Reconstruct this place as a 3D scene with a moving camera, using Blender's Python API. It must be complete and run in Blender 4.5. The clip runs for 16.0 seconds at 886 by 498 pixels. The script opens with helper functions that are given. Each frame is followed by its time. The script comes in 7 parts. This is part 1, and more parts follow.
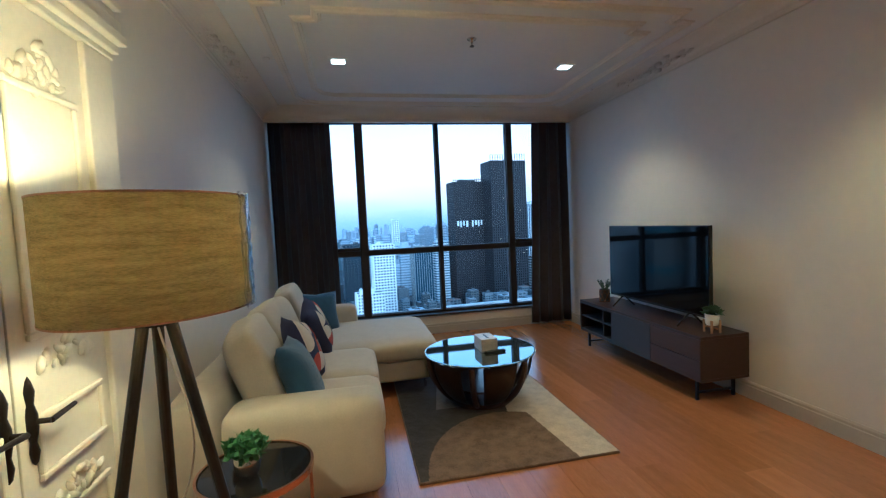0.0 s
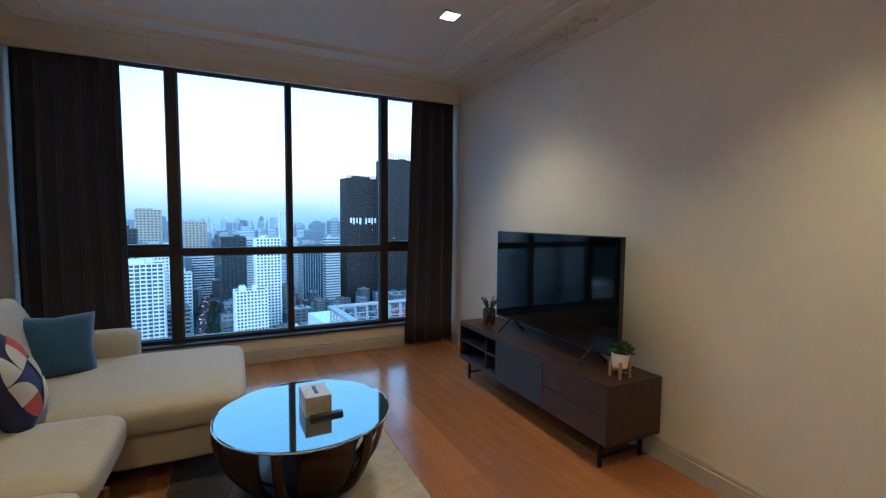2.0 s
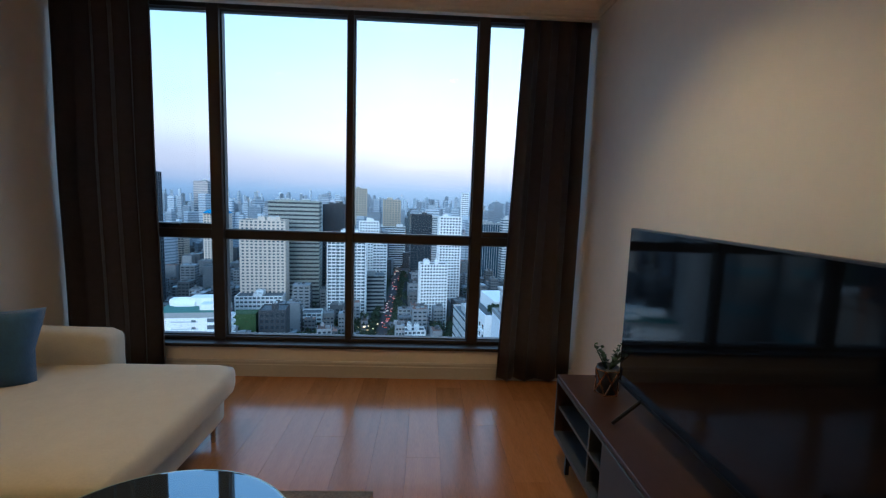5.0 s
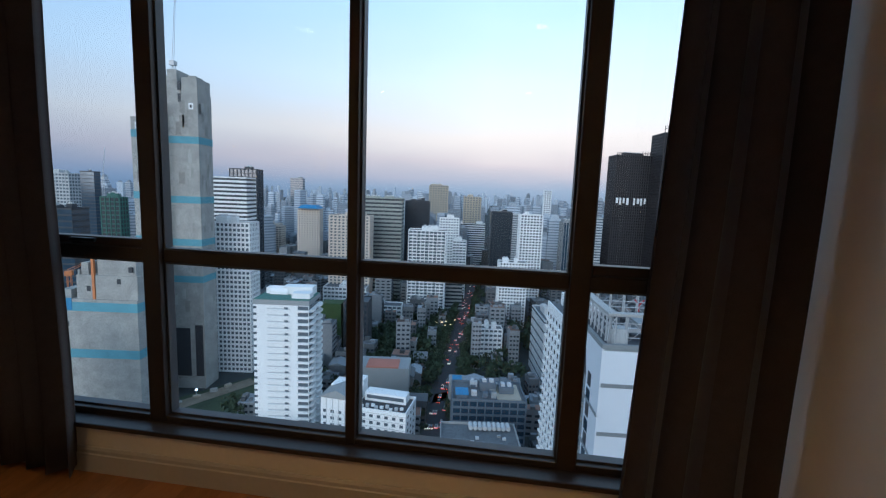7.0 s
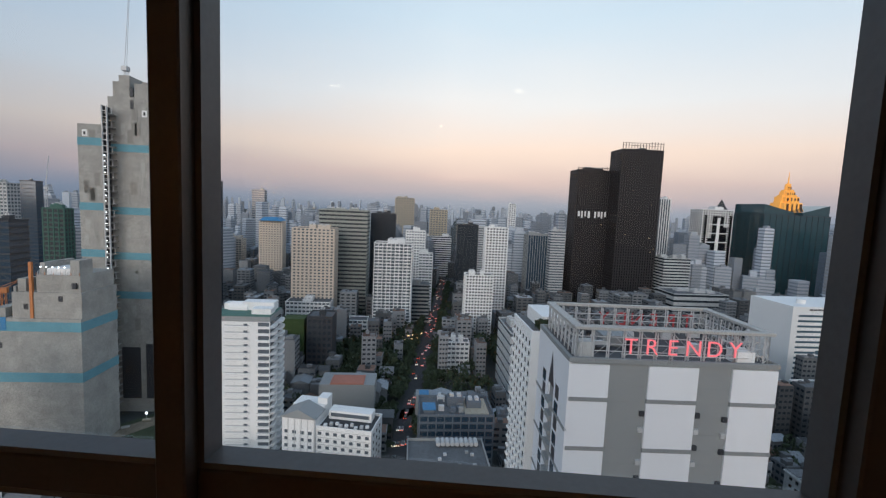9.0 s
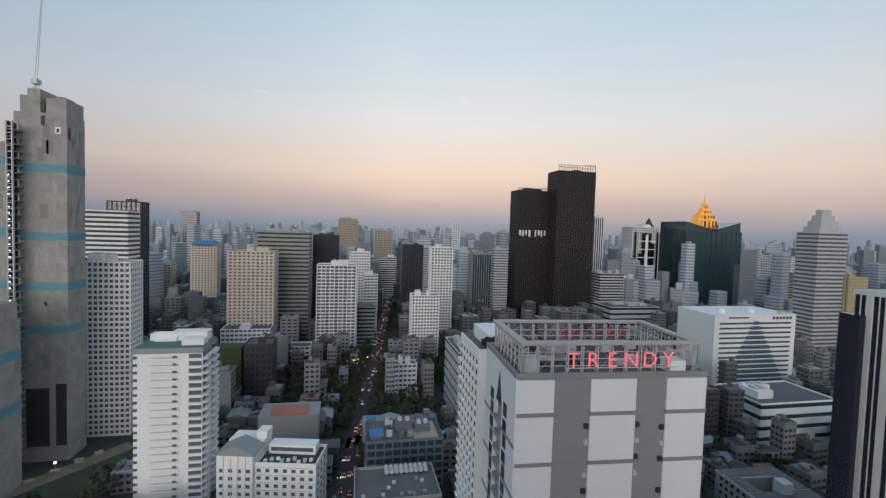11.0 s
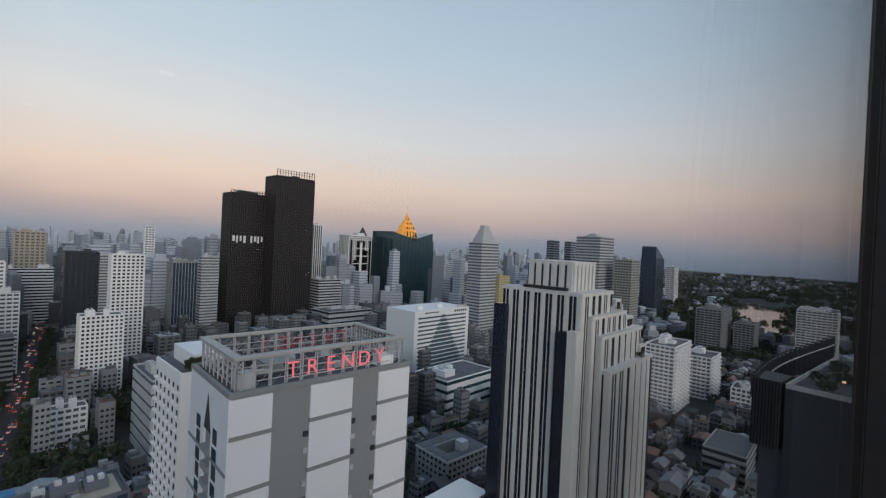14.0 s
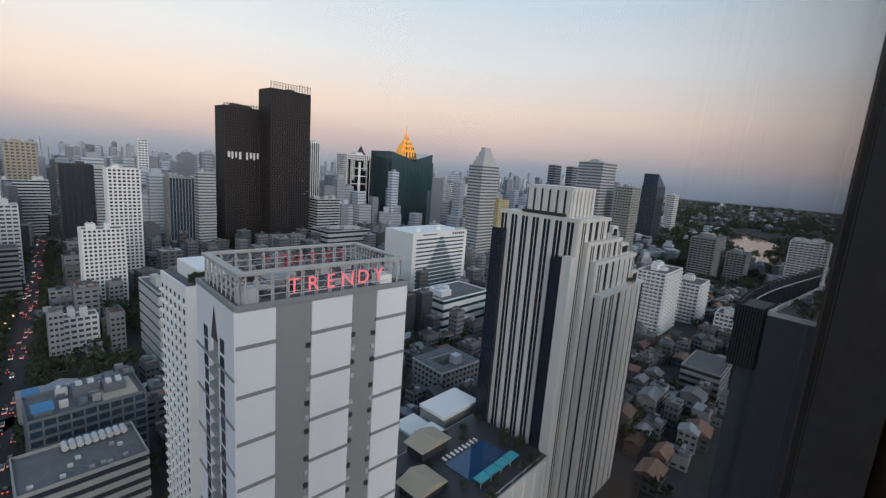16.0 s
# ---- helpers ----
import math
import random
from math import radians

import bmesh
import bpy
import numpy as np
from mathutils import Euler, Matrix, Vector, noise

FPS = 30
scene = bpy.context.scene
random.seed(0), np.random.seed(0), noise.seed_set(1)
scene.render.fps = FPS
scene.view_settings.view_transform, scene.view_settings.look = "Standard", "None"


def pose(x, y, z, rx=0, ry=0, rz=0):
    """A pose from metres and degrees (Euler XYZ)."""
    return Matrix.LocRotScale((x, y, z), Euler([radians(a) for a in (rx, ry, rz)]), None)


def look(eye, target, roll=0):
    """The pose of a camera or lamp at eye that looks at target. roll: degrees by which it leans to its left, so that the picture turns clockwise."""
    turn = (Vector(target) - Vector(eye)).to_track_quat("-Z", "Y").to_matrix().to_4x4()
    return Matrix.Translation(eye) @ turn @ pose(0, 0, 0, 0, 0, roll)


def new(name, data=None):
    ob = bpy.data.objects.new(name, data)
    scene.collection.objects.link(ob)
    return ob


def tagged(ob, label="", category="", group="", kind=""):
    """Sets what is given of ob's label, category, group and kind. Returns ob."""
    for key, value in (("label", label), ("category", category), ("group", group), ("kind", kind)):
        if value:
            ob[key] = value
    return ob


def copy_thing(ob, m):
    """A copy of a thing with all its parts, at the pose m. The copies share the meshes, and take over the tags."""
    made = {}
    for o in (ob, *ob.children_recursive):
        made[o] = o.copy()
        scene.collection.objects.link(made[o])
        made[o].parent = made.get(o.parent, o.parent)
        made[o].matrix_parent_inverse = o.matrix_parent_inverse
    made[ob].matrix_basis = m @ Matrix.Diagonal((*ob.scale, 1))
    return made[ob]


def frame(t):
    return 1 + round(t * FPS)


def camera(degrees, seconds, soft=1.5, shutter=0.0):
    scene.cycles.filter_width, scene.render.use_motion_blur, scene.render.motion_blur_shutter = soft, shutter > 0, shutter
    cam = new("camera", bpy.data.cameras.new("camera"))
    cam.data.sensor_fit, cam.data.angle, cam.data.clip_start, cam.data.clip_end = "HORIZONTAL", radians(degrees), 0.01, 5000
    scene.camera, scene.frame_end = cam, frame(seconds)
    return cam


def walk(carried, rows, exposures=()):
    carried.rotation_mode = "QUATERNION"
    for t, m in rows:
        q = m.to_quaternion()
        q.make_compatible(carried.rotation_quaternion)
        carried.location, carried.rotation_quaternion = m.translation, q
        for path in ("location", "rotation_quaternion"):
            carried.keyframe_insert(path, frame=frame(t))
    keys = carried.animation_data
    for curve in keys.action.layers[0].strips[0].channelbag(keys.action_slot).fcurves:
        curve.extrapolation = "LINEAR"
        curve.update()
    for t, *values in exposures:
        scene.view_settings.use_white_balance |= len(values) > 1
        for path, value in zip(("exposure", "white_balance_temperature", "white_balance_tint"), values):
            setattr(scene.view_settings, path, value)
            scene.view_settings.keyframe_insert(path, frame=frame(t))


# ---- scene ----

# ---- camera and walk ----
cam = camera(90.5, 16.0, soft=1.25)
PATH = [
    (0, -1.149, -5.828, 1.469, -11.46, -3.37, 2.69),
    (0.5, -0.998, -5.542, 1.482, -16.42, -3.57, 2.24),
    (1, -0.876, -5.253, 1.453, -20.12, -3.51, 1.36),
    (1.5, -0.719, -4.999, 1.430, -23.14, -3.61, 0.65),
    (2, -0.511, -4.787, 1.446, -25.21, -3.77, -0.45),
    (2.5, -0.304, -4.569, 1.442, -25.38, -3.99, -1.46),
    (3, -0.084, -4.406, 1.446, -24.83, -4.20, -2.11),
    (3.5, 0.161, -4.281, 1.463, -19.45, -4.74, -2.43),
    (4, 0.366, -4.057, 1.448, -12.58, -5.52, -2.41),
    (4.5, 0.515, -3.820, 1.453, -6.95, -6.20, -2.21),
    (7, 0.679, -1.907, 1.486, 8.15, -7.34, -2.22),
    (7.5, 0.624, -1.547, 1.500, 8.75, -7.15, -2.54),
    (8, 0.582, -1.178, 1.524, 9.03, -6.77, -2.20),
    (8.5, 0.472, -0.862, 1.551, 7.29, -6.22, -2.14),
    (9, 0.430, -0.597, 1.577, 3.75, -5.54, -2.49),
    (11.5, 0.430, -0.100, 1.548, -7.52, -2.04, -1.70),
    (12, 0.425, -0.035, 1.535, -14.07, -1.47, -1.72),
    (12.5, 0.420, 0.005, 1.520, -22.00, -1.07, -1.57),
    (13, 0.420, 0.013, 1.520, -29.55, -0.78, -1.87),
    (13.5, 0.420, 0.018, 1.520, -35.83, -0.53, -2.02),
    (14, 0.420, 0.022, 1.520, -38.94, -0.26, -2.77),
    (14.5, 0.420, 0.024, 1.520, -40.27, -0.21, -3.52),
    (15, 0.420, 0.023, 1.520, -40.88, -0.18, -4.11),
    (15.5, 0.420, 0.019, 1.530, -40.41, -3.18, -4.14),
    (16, 0.420, 0.013, 1.530, -38.97, -10.33, -4.23),
]
EXPOSURES = [(0.0, 1.55, 3750, -8), (1.5, 1.55, 3850, -7), (3.0, 1.42, 4180, -6), (4.5, 1.25, 4420, -4), (7.0, 0.82, 5150, 2), (7.5, 0.74, 5400, 4), (8.5, 0.62, 6000, 8), (9.0, 0.6, 6400, 10),
             (11.5, 0.35, 6550, 10), (12.5, 0.25, 6500, 10), (15.0, 0.32, 6450, 10), (16.0, 0.52, 6450, 10)]
walk(cam, [(t, pose(x, y, z, 90 + p, r, yaw)) for t, x, y, z, yaw, p, r in PATH], EXPOSURES)

# ---- sky and sun: the glow after sunset lies behind the window's back ----
world = bpy.data.worlds.new("world")
scene.world = world
world.use_nodes = True
wn, wl = world.node_tree.nodes, world.node_tree.links
wn.clear()
w_out = wn.new("ShaderNodeOutputWorld")
w_bg = wn.new("ShaderNodeBackground")
w_sky = wn.new("ShaderNodeTexSky")
w_sky.sky_type = "NISHITA"
w_sky.sun_disc = False
w_sky.sun_elevation = radians(3)
w_sky.sun_rotation = radians(190)
w_sky.air_density, w_sky.dust_density = 1.2, 2.0
w_tc = wn.new("ShaderNodeTexCoord")
w_sep = wn.new("ShaderNodeSeparateXYZ")
w_ramp = wn.new("ShaderNodeValToRGB")
w_noise = wn.new("ShaderNodeTexNoise")
w_map = wn.new("ShaderNodeMapping")
w_map.inputs["Scale"].default_value = (1.5, 1.5, 9)
w_noise.inputs["Scale"].default_value = 2.2
w_noise.inputs["Detail"].default_value = 5
w_add = wn.new("ShaderNodeMath")
w_add.operation = "MULTIPLY_ADD"
w_add.inputs[1].default_value = 0.05
stops = [(0.0, (0.17, 0.20, 0.245)), (0.035, (0.26, 0.275, 0.315)), (0.09, (0.50, 0.375, 0.36)), (0.15, (0.68, 0.51, 0.435)),
         (0.25, (0.62, 0.585, 0.575)), (0.40, (0.46, 0.53, 0.59)), (0.68, (0.31, 0.40, 0.51)), (1.0, (0.21, 0.29, 0.41))]
ramp = w_ramp.color_ramp
for k, (p, c) in enumerate(stops):
    e = ramp.elements[k] if k < 2 else ramp.elements.new(p)
    e.position, e.color = p, (*c, 1)
w_mix = wn.new("ShaderNodeMix")
w_mix.data_type = "RGBA"
w_mix.blend_type = "ADD"
w_mix.inputs["Factor"].default_value = 0.03
wl.new(w_tc.outputs["Generated"], w_sep.inputs[0])
wl.new(w_tc.outputs["Generated"], w_map.inputs[0])
wl.new(w_map.outputs[0], w_noise.inputs["Vector"])
wl.new(w_noise.outputs["Fac"], w_add.inputs[0])
wl.new(w_sep.outputs["Z"], w_add.inputs[2])
wl.new(w_add.outputs[0], w_ramp.inputs[0])
w_side = wn.new("ShaderNodeMapRange")     # the sky is deeper blue to the east
w_side.inputs["From Min"].default_value, w_side.inputs["From Max"].default_value = 0.2, 1.0
w_tint = wn.new("ShaderNodeMix")
w_tint.data_type, w_tint.blend_type = "RGBA", "MULTIPLY"
w_tint.inputs["B"].default_value = (0.78, 0.84, 0.91, 1)
wl.new(w_sep.outputs["X"], w_side.inputs["Value"])
wl.new(w_side.outputs[0], w_tint.inputs["Factor"])
wl.new(w_ramp.outputs[0], w_tint.inputs["A"])
w_side2 = wn.new("ShaderNodeMapRange")     # and dimmer to the far west of the view
w_side2.inputs["From Min"].default_value, w_side2.inputs["From Max"].default_value = -0.05, -0.75
w_tint2 = wn.new("ShaderNodeMix")
w_tint2.data_type, w_tint2.blend_type = "RGBA", "MULTIPLY"
w_tint2.inputs["B"].default_value = (0.52, 0.62, 0.74, 1)
wl.new(w_sep.outputs["X"], w_side2.inputs["Value"])
wl.new(w_side2.outputs[0], w_tint2.inputs["Factor"])
wl.new(w_tint.outputs["Result"], w_tint2.inputs["A"])
wl.new(w_tint2.outputs["Result"], w_mix.inputs["A"])
wl.new(w_sky.outputs[0], w_mix.inputs["B"])
wl.new(w_mix.outputs["Result"], w_bg.inputs["Color"])
w_bg.inputs["Strength"].default_value = 1.0
wl.new(w_bg.outputs[0], w_out.inputs[0])

sun = new("sun", bpy.data.lights.new("sun", "SUN"))
sun.data.energy, sun.data.angle, sun.data.color = 1.0, radians(40), (1.0, 0.95, 0.90)
sun.matrix_world = look((0, 0, 50), (60, 200, 0))

GROUND = -123.5     # the flat is on a high floor
CEIL = 2.9
XL, XR, YB = -2.13, 1.80, -8.2    # side walls and the wall behind


def lamp(name, kind, loc, energy, color, size=0.1, target=None, spot=None):
    ob = new(name, bpy.data.lights.new(name, kind))
    ob.data.energy, ob.data.color = energy, color
    if kind == "AREA":
        ob.data.size = size
    else:
        ob.data.shadow_soft_size = size
    if spot:
        ob.data.spot_size, ob.data.spot_blend = radians(spot), 0.7
    ob.matrix_world = look(loc, target or (loc[0] + 0.001, loc[1], loc[2] - 1))
    return ob


WARM = (1.0, 0.56, 0.20)
for lx, ly in ((-1.2, -1.88), (0.9, -1.88), (-1.2, -4.3), (0.9, -4.3), (-0.15, -6.6)):
    lamp("downlight_beam", "SPOT", (lx, ly, 2.88), (34 if ly > -3 else 40) * (0.64 if lx < -1 else 0.94), WARM if ly > -3 else (1.0, 0.56, 0.17), 0.05, None, 110)
lamp("floor_lamp_bulb", "POINT", (-1.71, -4.46, 1.47), 15, (1.0, 0.58, 0.19), 0.04)


# ---- materials ----
def mat(name, color, rough=0.6, metal=0.0, var=0.12, scale=6.0, bump=0.0, bump_scale=60.0, spec=0.5, stretch=(1, 1, 1), random_tint=0.0, island=False, coat=0.0, sheen=0.0):
    m = bpy.data.materials.new(name)
    m.use_nodes = True
    n, l = m.node_tree.nodes, m.node_tree.links
    b = n["Principled BSDF"]
    b.inputs["Roughness"].default_value, b.inputs["Metallic"].default_value = rough, metal
    b.inputs["Specular IOR Level"].default_value = spec
    b.inputs["Coat Weight"].default_value = coat
    b.inputs["Coat Roughness"].default_value = 0.12
    b.inputs["Sheen Weight"].default_value = sheen
    tc, mp = n.new("ShaderNodeTexCoord"), n.new("ShaderNodeMapping")
    mp.inputs["Scale"].default_value = stretch
    l.new(tc.outputs["Object"], mp.inputs[0])
    n1, n2 = n.new("ShaderNodeTexNoise"), n.new("ShaderNodeTexNoise")
    n1.inputs["Scale"].default_value, n2.inputs["Scale"].default_value = scale, scale * 9
    n1.inputs["Detail"].default_value = 4
    for q in (n1, n2):
        l.new(mp.outputs[0], q.inputs["Vector"])
    add = n.new("ShaderNodeMath")
    add.operation = "ADD"
    l.new(n1.outputs["Fac"], add.inputs[0])
    l.new(n2.outputs["Fac"], add.inputs[1])
    last = add.outputs[0]
    if random_tint:
        inf = n.new("ShaderNodeNewGeometry") if island else n.new("ShaderNodeObjectInfo")
        ma = n.new("ShaderNodeMath")
        ma.operation = "MULTIPLY_ADD"
        ma.inputs[1].default_value = random_tint
        l.new(inf.outputs["Random Per Island" if island else "Random"], ma.inputs[0])
        l.new(last, ma.inputs[2])
        last = ma.outputs[0]
    rng = n.new("ShaderNodeMapRange")
    rng.inputs["From Min"].default_value, rng.inputs["From Max"].default_value = 0.55, 1.45 + random_tint
    rng.inputs["To Min"].default_value, rng.inputs["To Max"].default_value = 1 - var, 1 + var
    l.new(last, rng.inputs["Value"])
    mul = n.new("ShaderNodeVectorMath")
    mul.operation = "SCALE"
    mul.inputs[0].default_value = color
    l.new(rng.outputs[0], mul.inputs["Scale"])
    l.new(mul.outputs[0], b.inputs["Base Color"])
    if bump:
        nb, bp = n.new("ShaderNodeTexNoise"), n.new("ShaderNodeBump")
        nb.inputs["Scale"].default_value = bump_scale
        nb.inputs["Detail"].default_value = 3
        bp.inputs["Strength"].default_value = bump
        bp.inputs["Distance"].default_value = 0.01
        l.new(mp.outputs[0], nb.inputs["Vector"])
        l.new(nb.outputs["Fac"], bp.inputs["Height"])
        l.new(bp.outputs[0], b.inputs["Normal"])
    return m


def glow(name, color, strength):
    m = bpy.data.materials.new(name)
    m.use_nodes = True
    b = m.node_tree.nodes["Principled BSDF"]
    b.inputs["Base Color"].default_value = (*color, 1)
    b.inputs["Emission Color"].default_value = (*color, 1)
    b.inputs["Emission Strength"].default_value = strength
    return m


def translucent(name, color, through_, var):
    """Coarse woven cloth that lets a share of the light through."""
    m = mat(name, color, 0.9, var=var, scale=9, bump=0.4, bump_scale=160, stretch=(1, 1, 8))
    n, l = m.node_tree.nodes, m.node_tree.links
    b = n["Principled BSDF"]
    tr, mx = n.new("ShaderNodeBsdfTranslucent"), n.new("ShaderNodeMixShader")
    l.new(b.inputs["Base Color"].links[0].from_socket, tr.inputs["Color"])
    mx.inputs[0].default_value = through_
    l.new(b.outputs[0], mx.inputs[1])
    l.new(tr.outputs[0], mx.inputs[2])
    l.new(mx.outputs[0], n["Material Output"].inputs[0])
    return m


def pane_glass(name, tint=(0.96, 0.975, 0.98), mirror=0.014):
    m = bpy.data.materials.new(name)
    m.use_nodes = True
    n, l = m.node_tree.nodes, m.node_tree.links
    n.clear()
    o, mx, tr, gl, lw, pw, ma = (n.new("ShaderNode" + k) for k in ("OutputMaterial", "MixShader", "BsdfTransparent", "BsdfGlossy", "LayerWeight", "Math", "Math"))
    tr.inputs[0].default_value = (*tint, 1)
    gl.inputs["Roughness"].default_value = 0.0
    pw.operation, ma.operation = "POWER", "MULTIPLY_ADD"
    pw.inputs[1].default_value = 5.0
    ma.inputs[1].default_value, ma.inputs[2].default_value = 0.85, mirror
    l.new(lw.outputs["Facing"], pw.inputs[0])
    l.new(pw.outputs[0], ma.inputs[0])
    l.new(ma.outputs[0], mx.inputs[0])
    l.new(tr.outputs[0], mx.inputs[1])
    l.new(gl.outputs[0], mx.inputs[2])
    l.new(mx.outputs[0], o.inputs[0])
    return m


M = dict(
    wall=mat("wall_paint", (0.74, 0.70, 0.64), 0.55, var=0.03, scale=1.5, bump=0.04, bump_scale=180),
    ceiling=mat("ceiling_paint", (0.70, 0.68, 0.65), 0.7, var=0.03, scale=2, bump=0.04, bump_scale=150),
    trim=mat("cream_trim", (0.70, 0.64, 0.54), 0.45, var=0.05, scale=4, bump=0.03),
    skirt=mat("skirting_paint", (0.47, 0.43, 0.37), 0.5, var=0.06, scale=4),
    panel=mat("cream_panel", (0.78, 0.73, 0.60), 0.42, var=0.05, scale=5, bump=0.04),
    plank=mat("oak_plank", (0.33, 0.137, 0.041), 0.19, var=0.36, scale=2.2, bump=0.05, bump_scale=40, stretch=(9, 1, 1), random_tint=0.7, coat=0.25),
    subfloor=mat("floor_joint", (0.10, 0.05, 0.025), 0.7),
    frame=mat("bronze_frame", (0.045, 0.034, 0.028), 0.42, metal=0.3, var=0.2, scale=12),
    sash=mat("grey_aluminium", (0.085, 0.088, 0.095), 0.5, metal=0.2, var=0.15, scale=10),
    glass=pane_glass("window_glass"),
    curtain=mat("curtain_cloth", (0.095, 0.070, 0.058), 0.95, var=0.2, scale=20, bump=0.15, bump_scale=400, sheen=0.2),
    sofa=mat("sofa_cloth", (0.47, 0.42, 0.335), 0.92, var=0.08, scale=14, bump=0.25, bump_scale=500, sheen=0.2),
    blue=mat("blue_cloth", (0.030, 0.082, 0.175), 0.9, var=0.2, scale=20, bump=0.3, bump_scale=400, sheen=0.3),
    navy=mat("navy_print", (0.03, 0.035, 0.10), 0.9, var=0.15, scale=30, bump=0.2, bump_scale=500),
    red=mat("red_print", (0.42, 0.07, 0.05), 0.9, var=0.15, scale=30, bump=0.2, bump_scale=500),
    cream=mat("cream_print", (0.62, 0.56, 0.48), 0.9, var=0.1, scale=30, bump=0.2, bump_scale=500),
    walnut=mat("dark_walnut", (0.042, 0.019, 0.013), 0.38, var=0.3, scale=5, bump=0.05, stretch=(4, 1, 8)),
    drawer=mat("brown_drawer_front", (0.060, 0.033, 0.027), 0.5, var=0.2, scale=5, stretch=(4, 1, 8)),
    slate=mat("slate_grey_board", (0.042, 0.048, 0.057), 0.5, var=0.12, scale=6),
    black=mat("black_steel", (0.012, 0.012, 0.013), 0.4, metal=0.6, var=0.2, scale=20),
    screen=mat("tv_screen", (0.004, 0.005, 0.008), 0.05, var=0.1, scale=3, spec=0.27),
    tv_case=mat("tv_plastic", (0.012, 0.012, 0.013), 0.35, var=0.1, scale=20),
    table_glass=mat("mirror_glass_top", (0.26, 0.31, 0.36), 0.03, metal=0.9, var=0.04, scale=3),
    black_glass=mat("black_glass_top", (0.010, 0.010, 0.012), 0.08, var=0.1, scale=3),
    glass_edge=mat("glass_edge", (0.35, 0.50, 0.55), 0.15, var=0.1, scale=8),
    bowl=mat("bronze_bowl", (0.11, 0.065, 0.04), 0.28, metal=0.45, var=0.25, scale=6, bump=0.04, stretch=(3, 3, 1)),
    marble=mat("beige_box", (0.47, 0.42, 0.36), 0.35, var=0.35, scale=14, stretch=(1, 1, 2)),
    gold=mat("rose_gold", (0.62, 0.36, 0.22), 0.25, metal=1.0, var=0.1, scale=20),
    silver=mat("polished_pot", (0.62, 0.58, 0.54), 0.22, metal=1.0, var=0.1, scale=20),
    leaf=mat("leaf_green", (0.045, 0.13, 0.03), 0.6, var=0.4, scale=30, random_tint=0.5, island=True),
    leaf_dark=mat("dark_leaf", (0.035, 0.075, 0.03), 0.6, var=0.4, scale=30, random_tint=0.5, island=True),
    white_pot=mat("white_ceramic", (0.75, 0.72, 0.66), 0.3, var=0.04, scale=20),
    wood_light=mat("pale_wood", (0.42, 0.24, 0.12), 0.5, var=0.2, scale=20, stretch=(1, 1, 0.2)),
    shade=translucent("linen_shade", (0.40, 0.335, 0.15), 0.24, 0.5),
    film=pane_glass("clear_plastic_film", (0.90, 0.93, 0.96), 0.28),
    dark_wood=mat("black_brown_leg", (0.022, 0.015, 0.012), 0.45, var=0.3, scale=10),
    handle=mat("aged_black_metal", (0.02, 0.014, 0.010), 0.45, metal=0.5, var=0.3, scale=40, bump=0.2),
    lamp_face=glow("downlight_diffuser", (1.0, 0.88, 0.62), 5.0),
    chrome=mat("chrome", (0.6, 0.6, 0.6), 0.15, metal=1.0, var=0.05, scale=20),
)


# ---- building blocks ----
def bm_box(bm, x0, x1, y0, y1, z0, z1, bevel=0.0, seg=2):
    r = bmesh.ops.create_cube(bm, size=1.0, matrix=Matrix.Translation(((x0 + x1) / 2, (y0 + y1) / 2, (z0 + z1) / 2)) @ Matrix.Diagonal((abs(x1 - x0), abs(y1 - y0), abs(z1 - z0), 1)))
    if bevel:
        es = list({e for v in r["verts"] for e in v.link_edges})
        bmesh.ops.bevel(bm, geom=es, offset=bevel, segments=seg, affect="EDGES", profile=0.5)
    return bm


def box(*a, **k):
    return bm_box(bmesh.new(), *a, **k)


def bm_cyl(bm, a, b, r0, r1=None, n=12):
    """A round bar from a to b."""
    a, b = Vector(a), Vector(b)
    d = b - a
    m = Matrix.Translation((a + b) / 2) @ d.to_track_quat("Z", "Y").to_matrix().to_4x4()
    bmesh.ops.create_cone(bm, cap_ends=True, segments=n, radius1=r0, radius2=r0 if r1 is None else r1, depth=d.length, matrix=m)
    return bm


def cyl(*a, **k):
    return bm_cyl(bmesh.new(), *a, **k)


def lathe(profile, n=40, x=0, y=0):
    """A turned shape from (radius, height) pairs."""
    bm = bmesh.new()
    rings = [[bm.verts.new((x + r * math.cos(2 * math.pi * k / n), y + r * math.sin(2 * math.pi * k / n), z)) for k in range(n)] for r, z in profile]
    for a, b in zip(rings, rings[1:]):
        for k in range(n):
            bm.faces.new((a[k], a[(k + 1) % n], b[(k + 1) % n], b[k]))
    for ring in (() if profile[0] == profile[-1] else (rings[0], rings[-1])):
        if (ring[0].co - ring[n // 2].co).length > 1e-4:
            bm.faces.new(ring)
    bmesh.ops.recalc_face_normals(bm, faces=bm.faces)
    return bm


def mesh_of(name, bm, material, smooth=False):
    me = bpy.data.meshes.new(name)
    bm.to_mesh(me)
    bm.free()
    for q in material if isinstance(material, (list, tuple)) else [material]:
        me.materials.append(q)
    if smooth:
        me.shade_smooth()
    return me


def part(name, bm, material, parent, label="", smooth=False):
    ob = new(name, mesh_of(name, bm, material, smooth))
    ob.parent = parent
    if label:
        tagged(ob, label)
    return ob


def thing(name, label, category, at=(0, 0, 0), rot=0, group="", kind=""):
    ob = new(name)
    ob.matrix_world = pose(*at, 0, 0, rot)
    return tagged(ob, label, category, group, kind)


